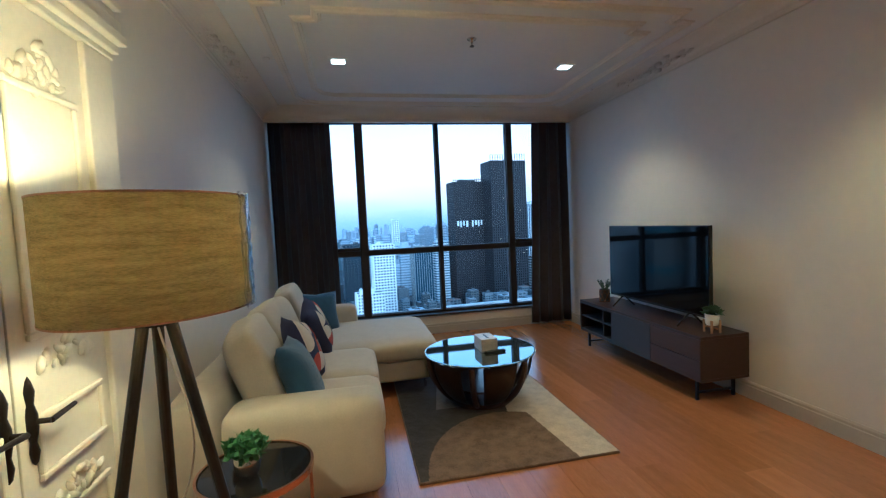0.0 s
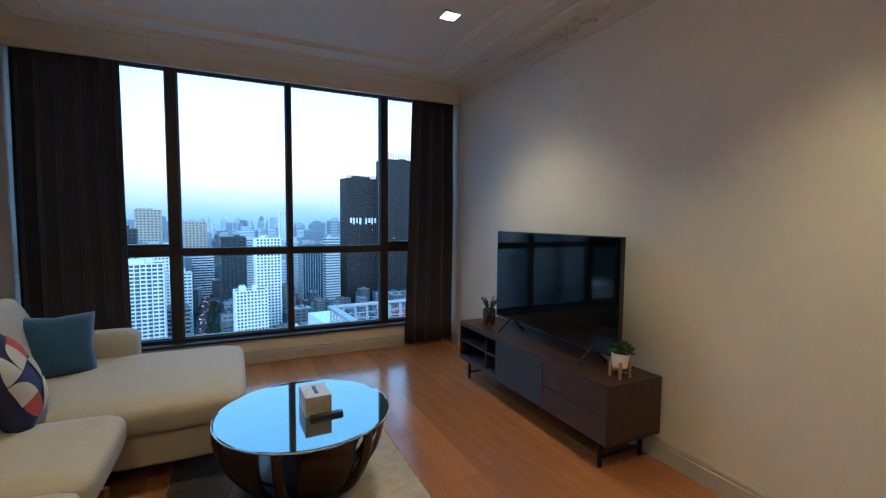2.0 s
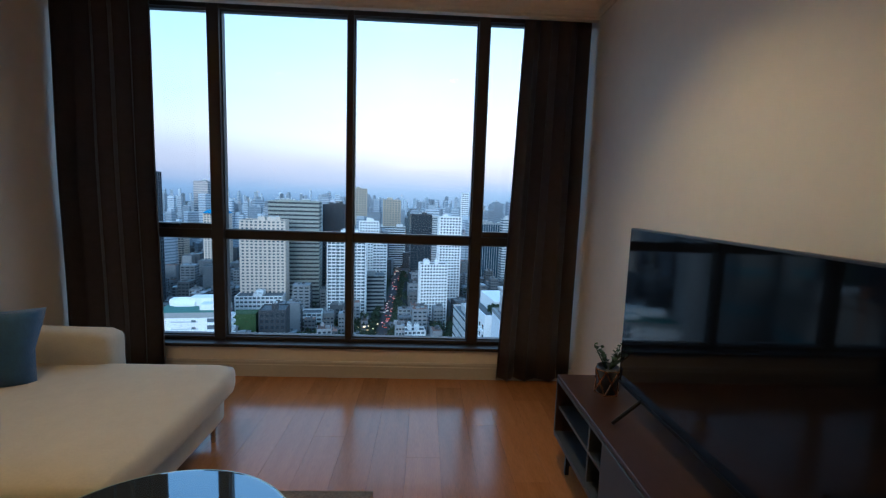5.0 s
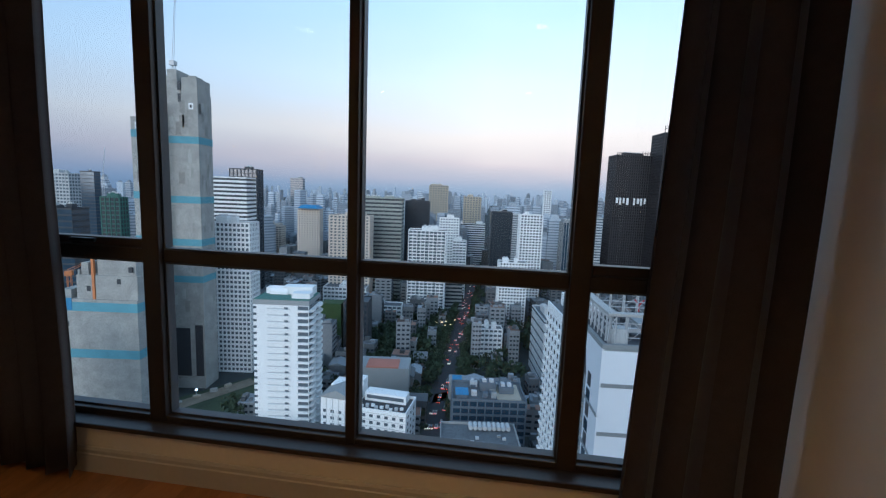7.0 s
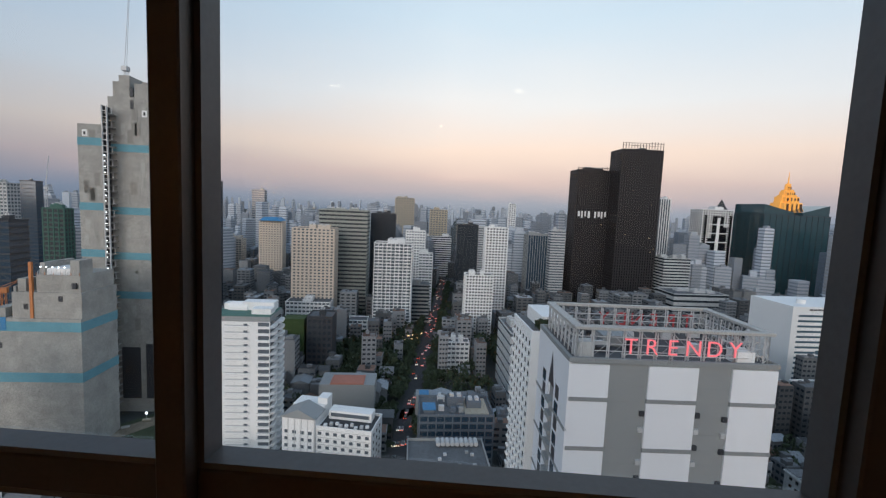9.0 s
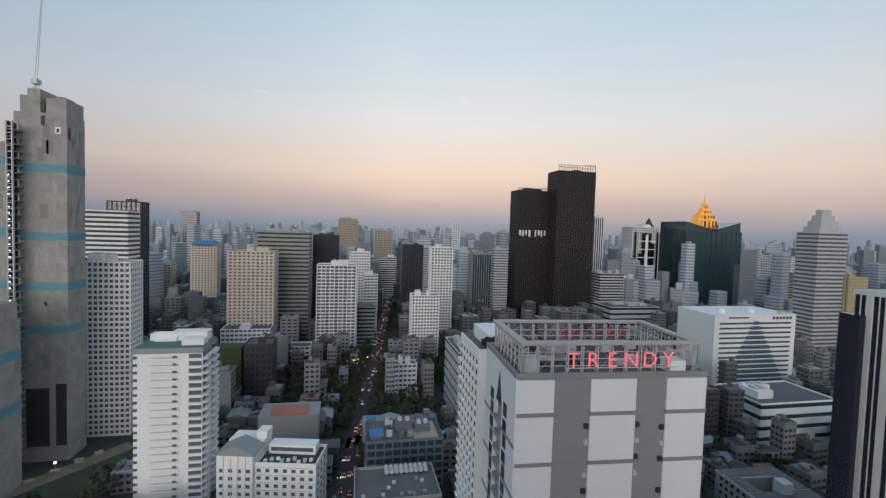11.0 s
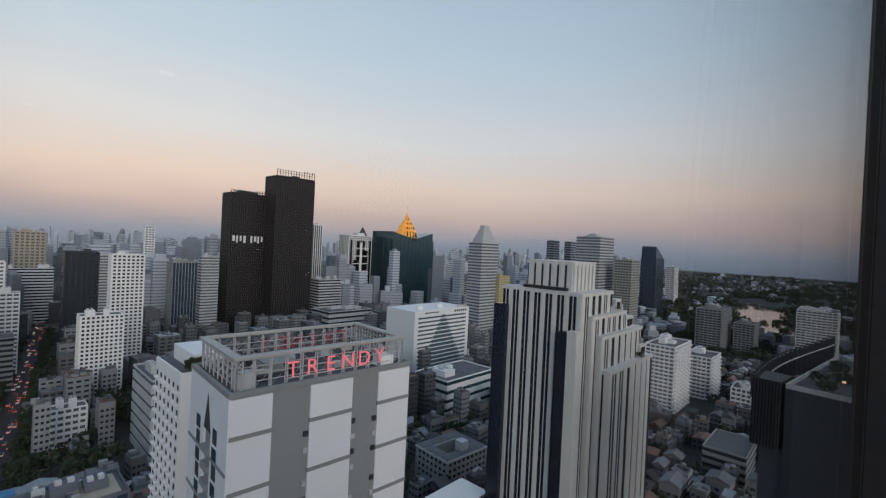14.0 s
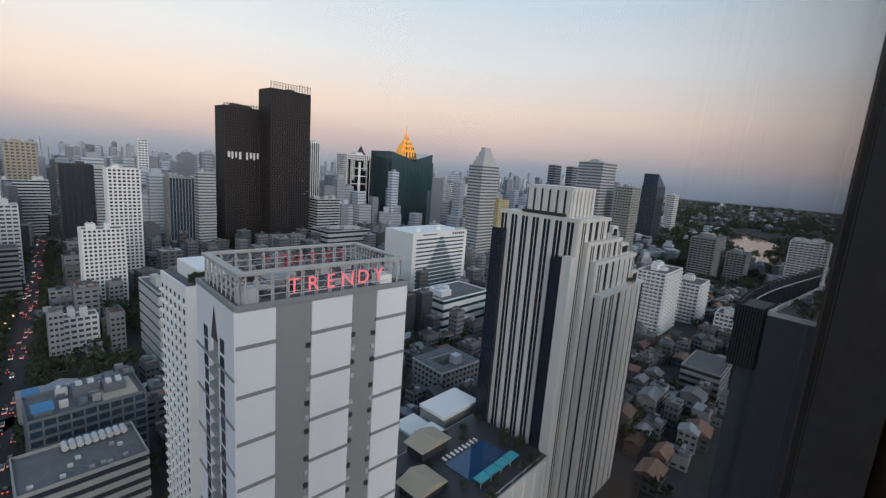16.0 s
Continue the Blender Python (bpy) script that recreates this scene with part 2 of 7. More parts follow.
def setting(name, bm, material, label="", smooth=False):
    return tagged(new(name, mesh_of(name, bm, material, smooth)), label or name.replace("_", " "), name.split("_")[0], kind="structure")


def pillow(w, h, t, n=12, pinch=0.12):
    """A stuffed cushion in the xz plane, thick along y."""
    bm = bmesh.new()
    g = {}
    for s in (-1, 1):
        for i in range(n + 1):
            for j in range(n + 1):
                u, v = 2 * i / n - 1, 2 * j / n - 1
                if s > 0 and (abs(u) == 1 or abs(v) == 1):
                    g[s, i, j] = g[-1, i, j]
                    continue
                k = ((1 - u * u) * (1 - v * v)) ** 0.42
                inward = 1 - pinch * (1 - abs(u * v)) * max(abs(u), abs(v)) ** 4
                wob = 0.02 * math.sin(5 * u + 3 * v)
                g[s, i, j] = bm.verts.new((u * w / 2 * inward, s * t / 2 * k + wob * t, v * h / 2 * inward))
    for s in (-1, 1):
        for i in range(n):
            for j in range(n):
                q = [g[s, i, j], g[s, i + 1, j], g[s, i + 1, j + 1], g[s, i, j + 1]]
                bm.faces.new(q if s < 0 else q[::-1])
    return bm


def leaf_ball(r, count, size, seed, squash=0.8, up=0.0):
    rng = random.Random(seed)
    bm = bmesh.new()
    for _ in range(count):
        d = Vector((rng.gauss(0, 1), rng.gauss(0, 1), rng.gauss(0, 1) * squash + up)).normalized() * r * rng.uniform(0.35, 1.0)
        d.z *= squash
        a = Vector((rng.uniform(-1, 1), rng.uniform(-1, 1), rng.uniform(-0.3, 1))).normalized() * size * rng.uniform(0.7, 1.3)
        b = a.cross(Vector((rng.uniform(-1, 1), rng.uniform(-1, 1), rng.uniform(-1, 1)))).normalized() * size * 0.4
        vs = [bm.verts.new(d + q) for q in (-a * 0.5, b, a, -b)]
        bm.faces.new(vs)
    return bm


# ---- the room's shell ----
setting("wall_left", box(XL - 0.15, XL, YB, 0.12, -0.1, 3.1), M["wall"], "plain off-white painted wall behind the sofa")
setting("wall_right", box(XR, XR + 0.15, YB, 0.12, -0.1, 3.1), M["wall"], "plain off-white painted wall behind the television")
setting("wall_back", box(XL - 0.15, XR + 0.15, YB - 0.15, YB, -0.1, 3.1), M["wall"], "plain off-white wall closing the room")
setting("ceiling", box(XL - 0.15, XR + 0.15, YB - 0.15, 0.12, CEIL, CEIL + 0.2), M["ceiling"], "white painted ceiling")
setting("wall_window_base", box(XL, XR, -0.075, 0.12, -0.1, 0.235), M["trim"], "low cream upstand under the window")
setting("wall_window_head", box(XL, XR, 0.0, 0.12, 2.86, 2.9), M["trim"], "strip of wall above the window")
setting("pelmet", box(XL, XR, -0.27, -0.22, 2.755, 2.9), M["trim"], "painted pelmet that hides the curtain track")
floor = setting("floor", box(XL, XR, YB, -0.075, -0.1, -0.006), M["subfloor"], "orange-brown varnished oak plank floor")


def moulding_run(bm, profile, pts, closed=False):
    """Sweep an (out, up) profile along a level line of (x, y, z) corners, out to the line's left."""
    n = len(pts)
    rows = []
    for i, p in enumerate(pts):
        p = Vector(p)
        a = Vector(pts[(i - 1) % n]) if closed or i else None
        b = Vector(pts[(i + 1) % n]) if closed or i < n - 1 else None
        d1 = (p - a).normalized() if a is not None else (b - p).normalized()
        d2 = (b - p).normalized() if b is not None else d1
        nrm = Vector((-d1.y - d2.y, d1.x + d2.x, 0))
        nrm = nrm.normalized() / max(0.3, math.cos(d1.angle(d2) / 2))
        rows.append([bm.verts.new(p + nrm * o + Vector((0, 0, u))) for o, u in profile])
    for i in range(n if closed else n - 1):
        r, s = rows[i], rows[(i + 1) % n]
        for k in range(len(profile) - 1):
            bm.faces.new((r[k], s[k], s[k + 1], r[k + 1]))
    bmesh.ops.recalc_face_normals(bm, faces=bm.faces)


COVE = [(0, -0.13), (0.012, -0.13), (0.014, -0.105)] + [(0.02 + 0.17 * (1 - math.cos(a)), -0.10 + 0.085 * math.sin(a)) for a in [k * math.pi / 16 for k in range(9)]] + [(0.20, -0.015), (0.215, -0.012), (0.22, 0)]
bm = bmesh.new()
moulding_run(bm, COVE, [(XL, -0.27, CEIL), (XL, YB, CEIL), (XR, YB, CEIL), (XR, -0.27, CEIL)], closed=True)
setting("cornice", bm, M["trim"], "cove cornice round the ceiling")
RIB = [(-0.035, 0), (-0.03, -0.012), (-0.018, -0.014), (-0.012, -0.026), (0.008, -0.030), (0.016, -0.016), (0.028, -0.012), (0.035, 0)]


def ceiling_frame(name, x0, x1, y0, y1, cut):
    pts = [(x0 + cut, y0), (x1 - cut, y0)] + [(x1 - cut * 0.75, y0 + 0.0), (x1 - cut * 0.7, y0 + cut * 0.7), (x1, y0 + cut * 0.75)] + [(x1, y0 + cut), (x1, y1 - cut)]
    pts += [(x1 - cut * 0.3, y1 - cut * 0.3), (x1 - cut, y1), (x0 + cut, y1), (x0 + cut * 0.3, y1 - cut * 0.3), (x0, y1 - cut), (x0, y0 + cut), (x0, y0 + cut * 0.75), (x0 + cut * 0.7, y0 + cut * 0.7), (x0 + cut * 0.75, y0)]
    b = bmesh.new()
    moulding_run(b, RIB, [(px, py, CEIL) for px, py in pts], closed=True)
    setting(name, b, M["trim"], "plaster moulding frame on the ceiling")


for k, (ya, yb) in enumerate(((-3.02, -0.62), (-5.9, -3.5))):
    ceiling_frame(f"ceiling_moulding_{2 * k + 1}", -1.68, 1.42, ya, yb, 0.22)
    ceiling_frame(f"ceiling_moulding_{2 * k + 2}", -1.46, 1.20, ya + 0.22, yb - 0.30, 0.2)

# carved scrolls on the cornices
bm = bmesh.new()
rng = random.Random(4)
for side, x0 in ((1, XR - 0.09), (-1, XL + 0.09)):
    for k in range(26):
        s = (k - 12.5) / 13
        y = -1.55 - 0.5 + s * 0.55
        r = 0.030 * (1.15 - 0.6 * abs(s))
        bmesh.ops.create_icosphere(bm, subdivisions=1, radius=r, matrix=Matrix.Translation((x0 + side * rng.uniform(-0.05, 0.06), y, CEIL - 0.055 + rng.uniform(-0.035, 0.02))) @ Matrix.Diagonal((0.8, 1.5, 0.6, 1)))
setting("cornice_carving", bm, M["trim"], "carved leaf scroll on the cornice", smooth=True)

SKIRT = [(0, 0), (0.018, 0), (0.018, 0.095), (0.013, 0.10), (0.013, 0.118), (0.006, 0.13), (0, 0.13)]
for nm, pts in (("baseboard_right", [(XR, YB, 0), (XR, -0.08, 0)]), ("baseboard_left", [(XL, -0.08, 0), (XL, -3.74, 0)]), ("baseboard_window", [(XR, -0.076, 0), (XL, -0.076, 0)])):
    bm = bmesh.new()
    moulding_run(bm, SKIRT, pts)
    setting(nm, bm, M["skirt"], "greyish cream moulded skirting board")
setting("window_board", box(XL, XR, -0.095, 0.12, 0.236, 0.262, bevel=0.006), M["frame"], "dark sill board under the window")

# ---- window ----
window = thing("window_1", "full-height window with dark bronze mullions and transom", "window", kind="structure")
ZB, ZT, ZM = 0.262, 2.86, 1.12
for nm, xa, xb in (("mullion", -1.075, -0.985), ("mullion", -0.027, 0.020), ("mullion", 0.972, 1.055), ("jamb", XL, XL + 0.08), ("jamb", XR - 0.08, XR)):
    part(nm, box(xa, xb, 0.0, 0.096, ZB, ZT, bevel=0.003, seg=1), M["frame"], window)
XS = [(XL + 0.08, -1.075), (-0.985, -0.027), (0.020, 0.972), (1.055, XR - 0.08)]
for k, (a, b) in enumerate(XS):
    part("transom", box(a, b, 0.03, 0.094, ZM - 0.03, ZM + 0.03, bevel=0.003, seg=1), M["frame"], window)
    part("sill_rail", box(a, b, 0.002, 0.094, ZB, ZB + 0.03, bevel=0.003, seg=1), M["frame"], window)
    part("head_rail", box(a, b, 0.002, 0.094, ZT - 0.05, ZT, bevel=0.003, seg=1), M["frame"], window)
    for z0, z1 in ((ZB + 0.03, ZM - 0.03), (ZM + 0.03, ZT - 0.05)):
        bm = bmesh.new()
        e = 0.010
        for q in ((a, a + e, z0, z1), (b - e, b, z0, z1), (a + e, b - e, z0, z0 + e), (a + e, b - e, z1 - e, z1)):
            bm_box(bm, q[0], q[1], 0.034, 0.084, q[2], q[3])
        part("glazing_bead", bm, M["sash"], window)
        g = part("pane", box(a + e, b - e, 0.085, 0.093, z0 + e, z1 - e), M["glass"], window, "clear glass pane")
        g.visible_shadow = False
        if k in (0, 3) and z0 > 1:
            s = part("sash", box(a + e, b - e, 0.02, 0.08, z0 + e, z0 + 0.05, bevel=0.003, seg=1), M["frame"], window)
            if k == 0:
                bm = box(b - 0.36, b - 0.32, -0.03, 0.02, z0 + 0.015, z0 + 0.045, bevel=0.004)
                bm_box(bm, b - 0.36, b - 0.22, -0.045, -0.025, z0 + 0.03, z0 + 0.05, bevel=0.005)
                part("handle", bm, M["black"], window, "black window handle")


def curtain(name, x0, x1, label, seed, side_, flare):
    """A pleated cloth with real thickness, hung behind the pelmet."""
    rng = random.Random(seed)
    n, rows_ = int((x1 - x0) / 0.006), 14
    ph = [rng.uniform(-0.5, 0.5) for _ in range(12)]
    th = thing(name, label, "curtain", ((x0 + x1) / 2, -0.145, 0))
    b = bmesh.new()
    g = []
    for j in range(rows_ + 1):
        z = 0.03 + (2.84 - 0.03) * j / rows_
        f = 1 - j / rows_
        row = []
        for i in range(n + 1):
            u = i / n
            p = u * (x1 - x0) / 0.125 * 2 * math.pi + 0.9 * math.sin(4 * u + ph[1]) + 0.5 * f * math.sin(7 * u + ph[2])
            amp = 0.042 + 0.014 * math.sin(9 * u + ph[3])
            row.append(b.verts.new(((u - 0.5) * (x1 - x0) * (1 + 0.02 * f) + side_ * flare * f * (u if side_ > 0 else 1 - u) + 0.012 * math.sin(2 * p), amp * math.sin(p) + 0.008 * math.sin(3 * z + ph[4]), z)))
        g.append(row)
    for j in range(rows_):
        for i in range(n):
            b.faces.new((g[j][i], g[j][i + 1], g[j + 1][i + 1], g[j + 1][i]))
    bmesh.ops.solidify(b, geom=list(b.faces), thickness=0.004)
    part("cloth", b, M["curtain"], th, smooth=True)
    part("track", box(-(x1 - x0) / 2, (x1 - x0) / 2, -0.012, 0.012, 2.84, 2.865), M["black"], th)


curtain("curtain", XL + 0.02, -1.385, "dark brown pleated curtain drawn open beside the window", 1, 1, 0.02)
curtain("curtain", 1.285, XR - 0.02, "dark brown pleated curtain drawn open beside the window", 2, -1, 0.08)


# ---- lights fixed to the ceiling ----
def downlight(x, y):
    th = thing("ceiling_downlight", "square recessed warm ceiling downlight, switched on", "light", (x, y, CEIL), group="ceiling downlights")
    b = bmesh.new()
    for q in ((-0.075, -0.055, -0.075, 0.075), (0.055, 0.075, -0.075, 0.075), (-0.055, 0.055, -0.075, -0.055), (-0.055, 0.055, 0.055, 0.075)):
        bm_box(b, q[0], q[1], q[2], q[3], -0.008, 0.0)
    part("frame", b, M["ceiling"], th)
    part("diffuser", box(-0.055, 0.055, -0.055, 0.055, -0.004, -0.001), M["lamp_face"], th)


for lx, ly in ((-1.2, -1.88), (0.9, -1.88), (-1.2, -4.3), (0.9, -4.3), (-0.15, -6.6)):
    downlight(lx, ly)
sprinkler = thing("sprinkler", "small chrome fire sprinkler in the ceiling", "sprinkler", (-0.16, -2.42, CEIL))
part("escutcheon", lathe([(0.038, 0), (0.036, -0.008), (0.012, -0.012), (0.012, -0.03)], 20), M["chrome"], sprinkler, smooth=True)
part("deflector", lathe([(0.004, -0.03), (0.004, -0.055), (0.018, -0.056), (0.018, -0.06)], 16), M["black"], sprinkler)
for sx, sy in ((-1.78, -1.9), (1.56, -1.2)):
    det = thing("ceiling_sensor", "small round white sensor on the ceiling", "sensor", (sx, sy, CEIL))
    part("body", lathe([(0.03, 0), (0.028, -0.012), (0.016, -0.02), (0.0005, -0.021)], 20), M["ceiling"], det, smooth=True)


# ---- sofa with chaise ----
def soft_block(sx, sy, sz, r=0.06, puff=0.03, n=8):
    """A cushion: a rounded block whose large faces bulge."""
    b = bmesh.new()
    bmesh.ops.create_cube(b, size=2.0)
    bmesh.ops.subdivide_edges(b, edges=list(b.edges), cuts=n, use_grid_fill=True)
    h = Vector((sx / 2, sy / 2, sz / 2))
    for v in b.verts:
        u = v.co.copy()
        p = Vector((math.copysign(abs(u.x) ** 0.7, u.x) * h.x, math.copysign(abs(u.y) ** 0.7, u.y) * h.y, math.copysign(abs(u.z) ** 0.7, u.z) * h.z))
        c = Vector([max(-h[k] + r, min(h[k] - r, p[k])) for k in range(3)])
        d = p - c
        if d.length > 1e-9:
            p = c + d.normalized() * r
        k = (1 - u.x ** 2) * (1 - u.y ** 2), (1 - u.y ** 2) * (1 - u.z ** 2), (1 - u.x ** 2) * (1 - u.z ** 2)
        p += Vector((u.x * k[1] * puff * 0.5, u.y * k[2] * puff * 0.5, u.z * k[0] * puff))
        p += 0.004 * noise.noise_vector(p * 6)
        v.co = p
    return b


def placed(b, m):
    bmesh.ops.transform(b, matrix=m, verts=b.verts)
    return b


sofa = thing("sofa", "cream fabric corner sofa with a chaise and rounded arms", "sofa", (-1.5, -2.2, 0))


def on_sofa(x0, x1, y0, y1, z0, z1, **k):
    return placed(soft_block(x1 - x0, y1 - y0, z1 - z0, **k), Matrix.Translation(((x0 + x1) / 2 + 1.5, (y0 + y1) / 2 + 2.2, (z0 + z1) / 2)))


part("base", on_sofa(-2.04, -1.14, -3.5, -1.0, 0.10, 0.30, r=0.03, puff=0.0), M["sofa"], sofa, smooth=True)
part("chaise_base", on_sofa(-1.16, -0.56, -2.05, -0.96, 0.10, 0.30, r=0.03, puff=0.0), M["sofa"], sofa, smooth=True)
part("seat_cushion", on_sofa(-1.95, -1.04, -3.42, -2.78, 0.28, 0.455, r=0.06, puff=0.02), M["sofa"], sofa, smooth=True)
part("seat_cushion", on_sofa(-1.95, -1.04, -2.775, -2.085, 0.28, 0.455, r=0.06, puff=0.02), M["sofa"], sofa, smooth=True)
part("chaise_cushion", on_sofa(-1.95, -0.48, -2.08, -0.94, 0.27, 0.455, r=0.07, puff=0.018), M["sofa"], sofa, smooth=True)
part("backrest", on_sofa(-2.07, -1.84, -3.63, -0.95, 0.12, 0.70, r=0.06, puff=0.0), M["sofa"], sofa, smooth=True)
part("armrest", on_sofa(-1.83, -1.06, -3.63, -3.38, 0.10, 0.60, r=0.06, puff=0.012), M["sofa"], sofa, smooth=True)
part("armrest", on_sofa(-2.03, -1.17, -1.06, -0.86, 0.12, 0.63, r=0.06, puff=0.01), M["sofa"], sofa, smooth=True)
for y, tilt in ((-3.08, 6), (-2.42, -4), (-1.52, 3)):
    b = soft_block(0.20, 0.64, 0.52, r=0.04, puff=0.018, n=14)
    for v in b.verts:      # slumped corners and soft folds
        u, w = v.co.y / 0.33, v.co.z / 0.26
        v.co.x *= 1 - 0.22 * abs(u * w) ** 2.5 - 0.08 * max(0.0, w) ** 3
        v.co.z -= 0.012 * abs(u) ** 3 * (w > 0) * w
        v.co += 0.010 * noise.noise_vector(Vector((v.co.x * 3, v.co.y * 7 + y * 5, v.co.z * 9)))
    part("back_cushion", placed(b, pose(-1.74 + 1.5, y + 2.2, 0.685, 0, -18, tilt)), M["sofa"], sofa, smooth=True)
for lx, ly in ((-1.98, -3.6), (-1.12, -3.6), (-1.98, -1.0), (-0.6, -1.04), (-0.6, -1.98), (-1.12, -2.2)):
    part("leg", cyl((lx + 1.5, ly + 2.2, 0), (lx + 1.5, ly + 2.2, 0.115), 0.013, 0.018), M["chrome"], sofa, "slim metal leg")


def scatter_cushion(label, at, rx, rz, ry, size, material, patches=()):
    th = thing("scatter_cushion", label, "cushion", group="cushions on the sofa")
    th.matrix_world = pose(*at, rx, ry, rz)
    cover = part("cover", pillow(size, size, 0.19), material, th, smooth=True)
    for name, polygon, m in patches:
        b = bmesh.new()
        n = 10
        # a printed patch follows the cushion's face, 2 mm above it
        cx = sum(p[0] for p in polygon) / len(polygon)
        cy = sum(p[1] for p in polygon) / len(polygon)
        rings = []
        for r in range(5):
            ring = []
            for (ax, ay), (bx, by) in zip(polygon, polygon[1:] + polygon[:1]):
                for q in range(6):
                    px, py = ax + (bx - ax) * q / 6, ay + (by - ay) * q / 6
                    ring.append((cx + (px - cx) * r / 4, cy + (py - cy) * r / 4))
            rings.append(ring)
        vs = []
        for ring in rings:
            row = []
            for u, v in ring:
                k = (max(0.0, 1 - u * u) * max(0.0, 1 - v * v)) ** 0.42
                inward = 1 - 0.12 * (1 - abs(u * v)) * max(abs(u), abs(v)) ** 4
                row.append(b.verts.new((u * size / 2 * inward, -0.095 * k + 0.02 * math.sin(5 * u + 3 * v) * 0.19 - 0.007, v * size / 2 * inward)))
            vs.append(row)
        for r0, r1 in zip(vs, vs[1:]):
            for q in range(len(r0)):
                b.faces.new((r0[q], r0[(q + 1) % len(r0)], r1[(q + 1) % len(r0)], r1[q]))
        bmesh.ops.remove_doubles(b, verts=b.verts, dist=1e-5)
        part(name, b, m, cover, smooth=True)
    return th


def disc(cx, cy, r, a0, a1, n=8):
    return [(cx, cy)] + [(cx + r * math.cos(radians(a0 + (a1 - a0) * k / n)), cy + r * math.sin(radians(a0 + (a1 - a0) * k / n))) for k in range(n + 1)]


def cushion_print(seed):
    """Quarter circles in a loose grid, as on a woven geometric print."""
    rg = random.Random(seed)
    out, c = [], 0.56
    for i in range(3):
        for j in range(3):
            if rg.random() < 0.18:
                continue
            x, y, q = -0.84 + i * c, -0.84 + j * c, rg.randrange(4)
            cx, cy = x + (c if q in (1, 2) else 0), y + (c if q in (2, 3) else 0)
            out.append(("print_patch", disc(cx, cy, c * 0.97, q * 90, q * 90 + 90), M["red" if (i * 2 + j) % 3 == 0 else "cream"]))
    return out


scatter_cushion("plain blue square cushion leaning in the near corner of the sofa", (-1.50, -3.22, 0.635), -24, 90, 4, 0.44, M["blue"])
scatter_cushion("navy, red and cream patterned cushion leaning on the sofa back", (-1.53, -2.76, 0.655), -24, 82, 18, 0.45, M["navy"], cushion_print(3))
scatter_cushion("navy, red and cream patterned cushion propped on its edge", (-1.50, -2.08, 0.655), -22, 98, -14, 0.43, M["navy"], cushion_print(5))
scatter_cushion("plain blue square cushion leaning on the far arm of the sofa", (-1.545, -1.33, 0.635), -18, 24, 3, 0.42, M["blue"])

# ---- rug ----
rug = thing("rug", "grey, taupe and cream rug with sweeping curved fields", "rug", (-0.245, -2.47, 0))
RUGM = [mat("rug_taupe", (0.17, 0.115, 0.078), 0.97, var=0.55, scale=13, bump=0.6, bump_scale=350), mat("rug_charcoal", (0.045, 0.040, 0.042), 0.97, var=0.5, scale=13, bump=0.6, bump_scale=350),
        mat("rug_cream", (0.56, 0.48, 0.38), 0.97, var=0.3, scale=13, bump=0.6, bump_scale=350), mat("rug_grey", (0.15, 0.125, 0.11), 0.97, var=0.6, scale=11, bump=0.6, bump_scale=350)]
part("backing", box(-0.625, 0.625, -0.98, 0.98, 0.0, 0.008), M["subfloor"], rug)


def rug_field(u, v):
    """Which colour lies at (u, v), metres from the rug's middle."""
    if (u - 0.05) ** 2 / 0.62 ** 2 + (v + 1.05) ** 2 / 0.82 ** 2 < 1 and u < 0.36 - 0.1 * (v + 0.98):
        return 0
    if u > 0.02 + 0.30 * math.sin(1.2 * v + 0.9) * 0.8 and v < 0.8:
        return 2
    if v > -0.05:
        return 3 if u > -0.35 + 0.2 * v else 1
    return 1


fields = [bmesh.new() for _ in range(4)]
NX, NY = 170, 266
for i in range(NX):
    for j in range(NY):
        ua, ub = -0.62 + 1.24 * i / NX, -0.62 + 1.24 * (i + 1) / NX
        va, vb = -0.975 + 1.95 * j / NY, -0.975 + 1.95 * (j + 1) / NY
        b = fields[rug_field((ua + ub) / 2, (va + vb) / 2)]
        z = 0.016
        b.faces.new([b.verts.new((px, py, z + 0.003 * noise.noise(Vector((px * 30, py * 30, 0))))) for px, py in ((ua, va), (ub, va), (ub, vb), (ua, vb))])
for b, m, nm in zip(fields, RUGM, ("taupe_field", "charcoal_field", "cream_field", "grey_field")):
    bmesh.ops.remove_doubles(b, verts=b.verts, dist=1e-4)
    part(nm, b, m, rug)
b = bmesh.new()
for q in ((-0.625, 0.625, -0.98, -0.972), (-0.625, 0.625, 0.972, 0.98), (-0.625, -0.618, -0.972, 0.972), (0.618, 0.625, -0.972, 0.972)):
    bm_box(b, q[0], q[1], q[2], q[3], 0.008, 0.016)
part("binding", b, RUGM[0], rug)

# ---- coffee table ----
table = thing("coffee_table", "round dark glass coffee table on a bronze bowl base", "table", (-0.195, -2.39, 0.016))
part("glass_top", lathe([(0.0005, 0.395), (0.44, 0.395), (0.447, 0.398), (0.45, 0.402), (0.447, 0.406), (0.44, 0.407), (0.0005, 0.407)], 72), M["table_glass"], table)
part("top_edge", lathe([(0.4475, 0.3985), (0.4525, 0.400), (0.4525, 0.4045), (0.4475, 0.4055)], 72), M["glass_edge"], table, "pale ground glass edge")
bowl = []
for k in range(9):
    a = k / 8
    bowl.append((0.24 + 0.185 * math.sin(a * math.pi / 2) ** 1.0, 0.03 + 0.35 * a ** 1.25))
NSEG = 6
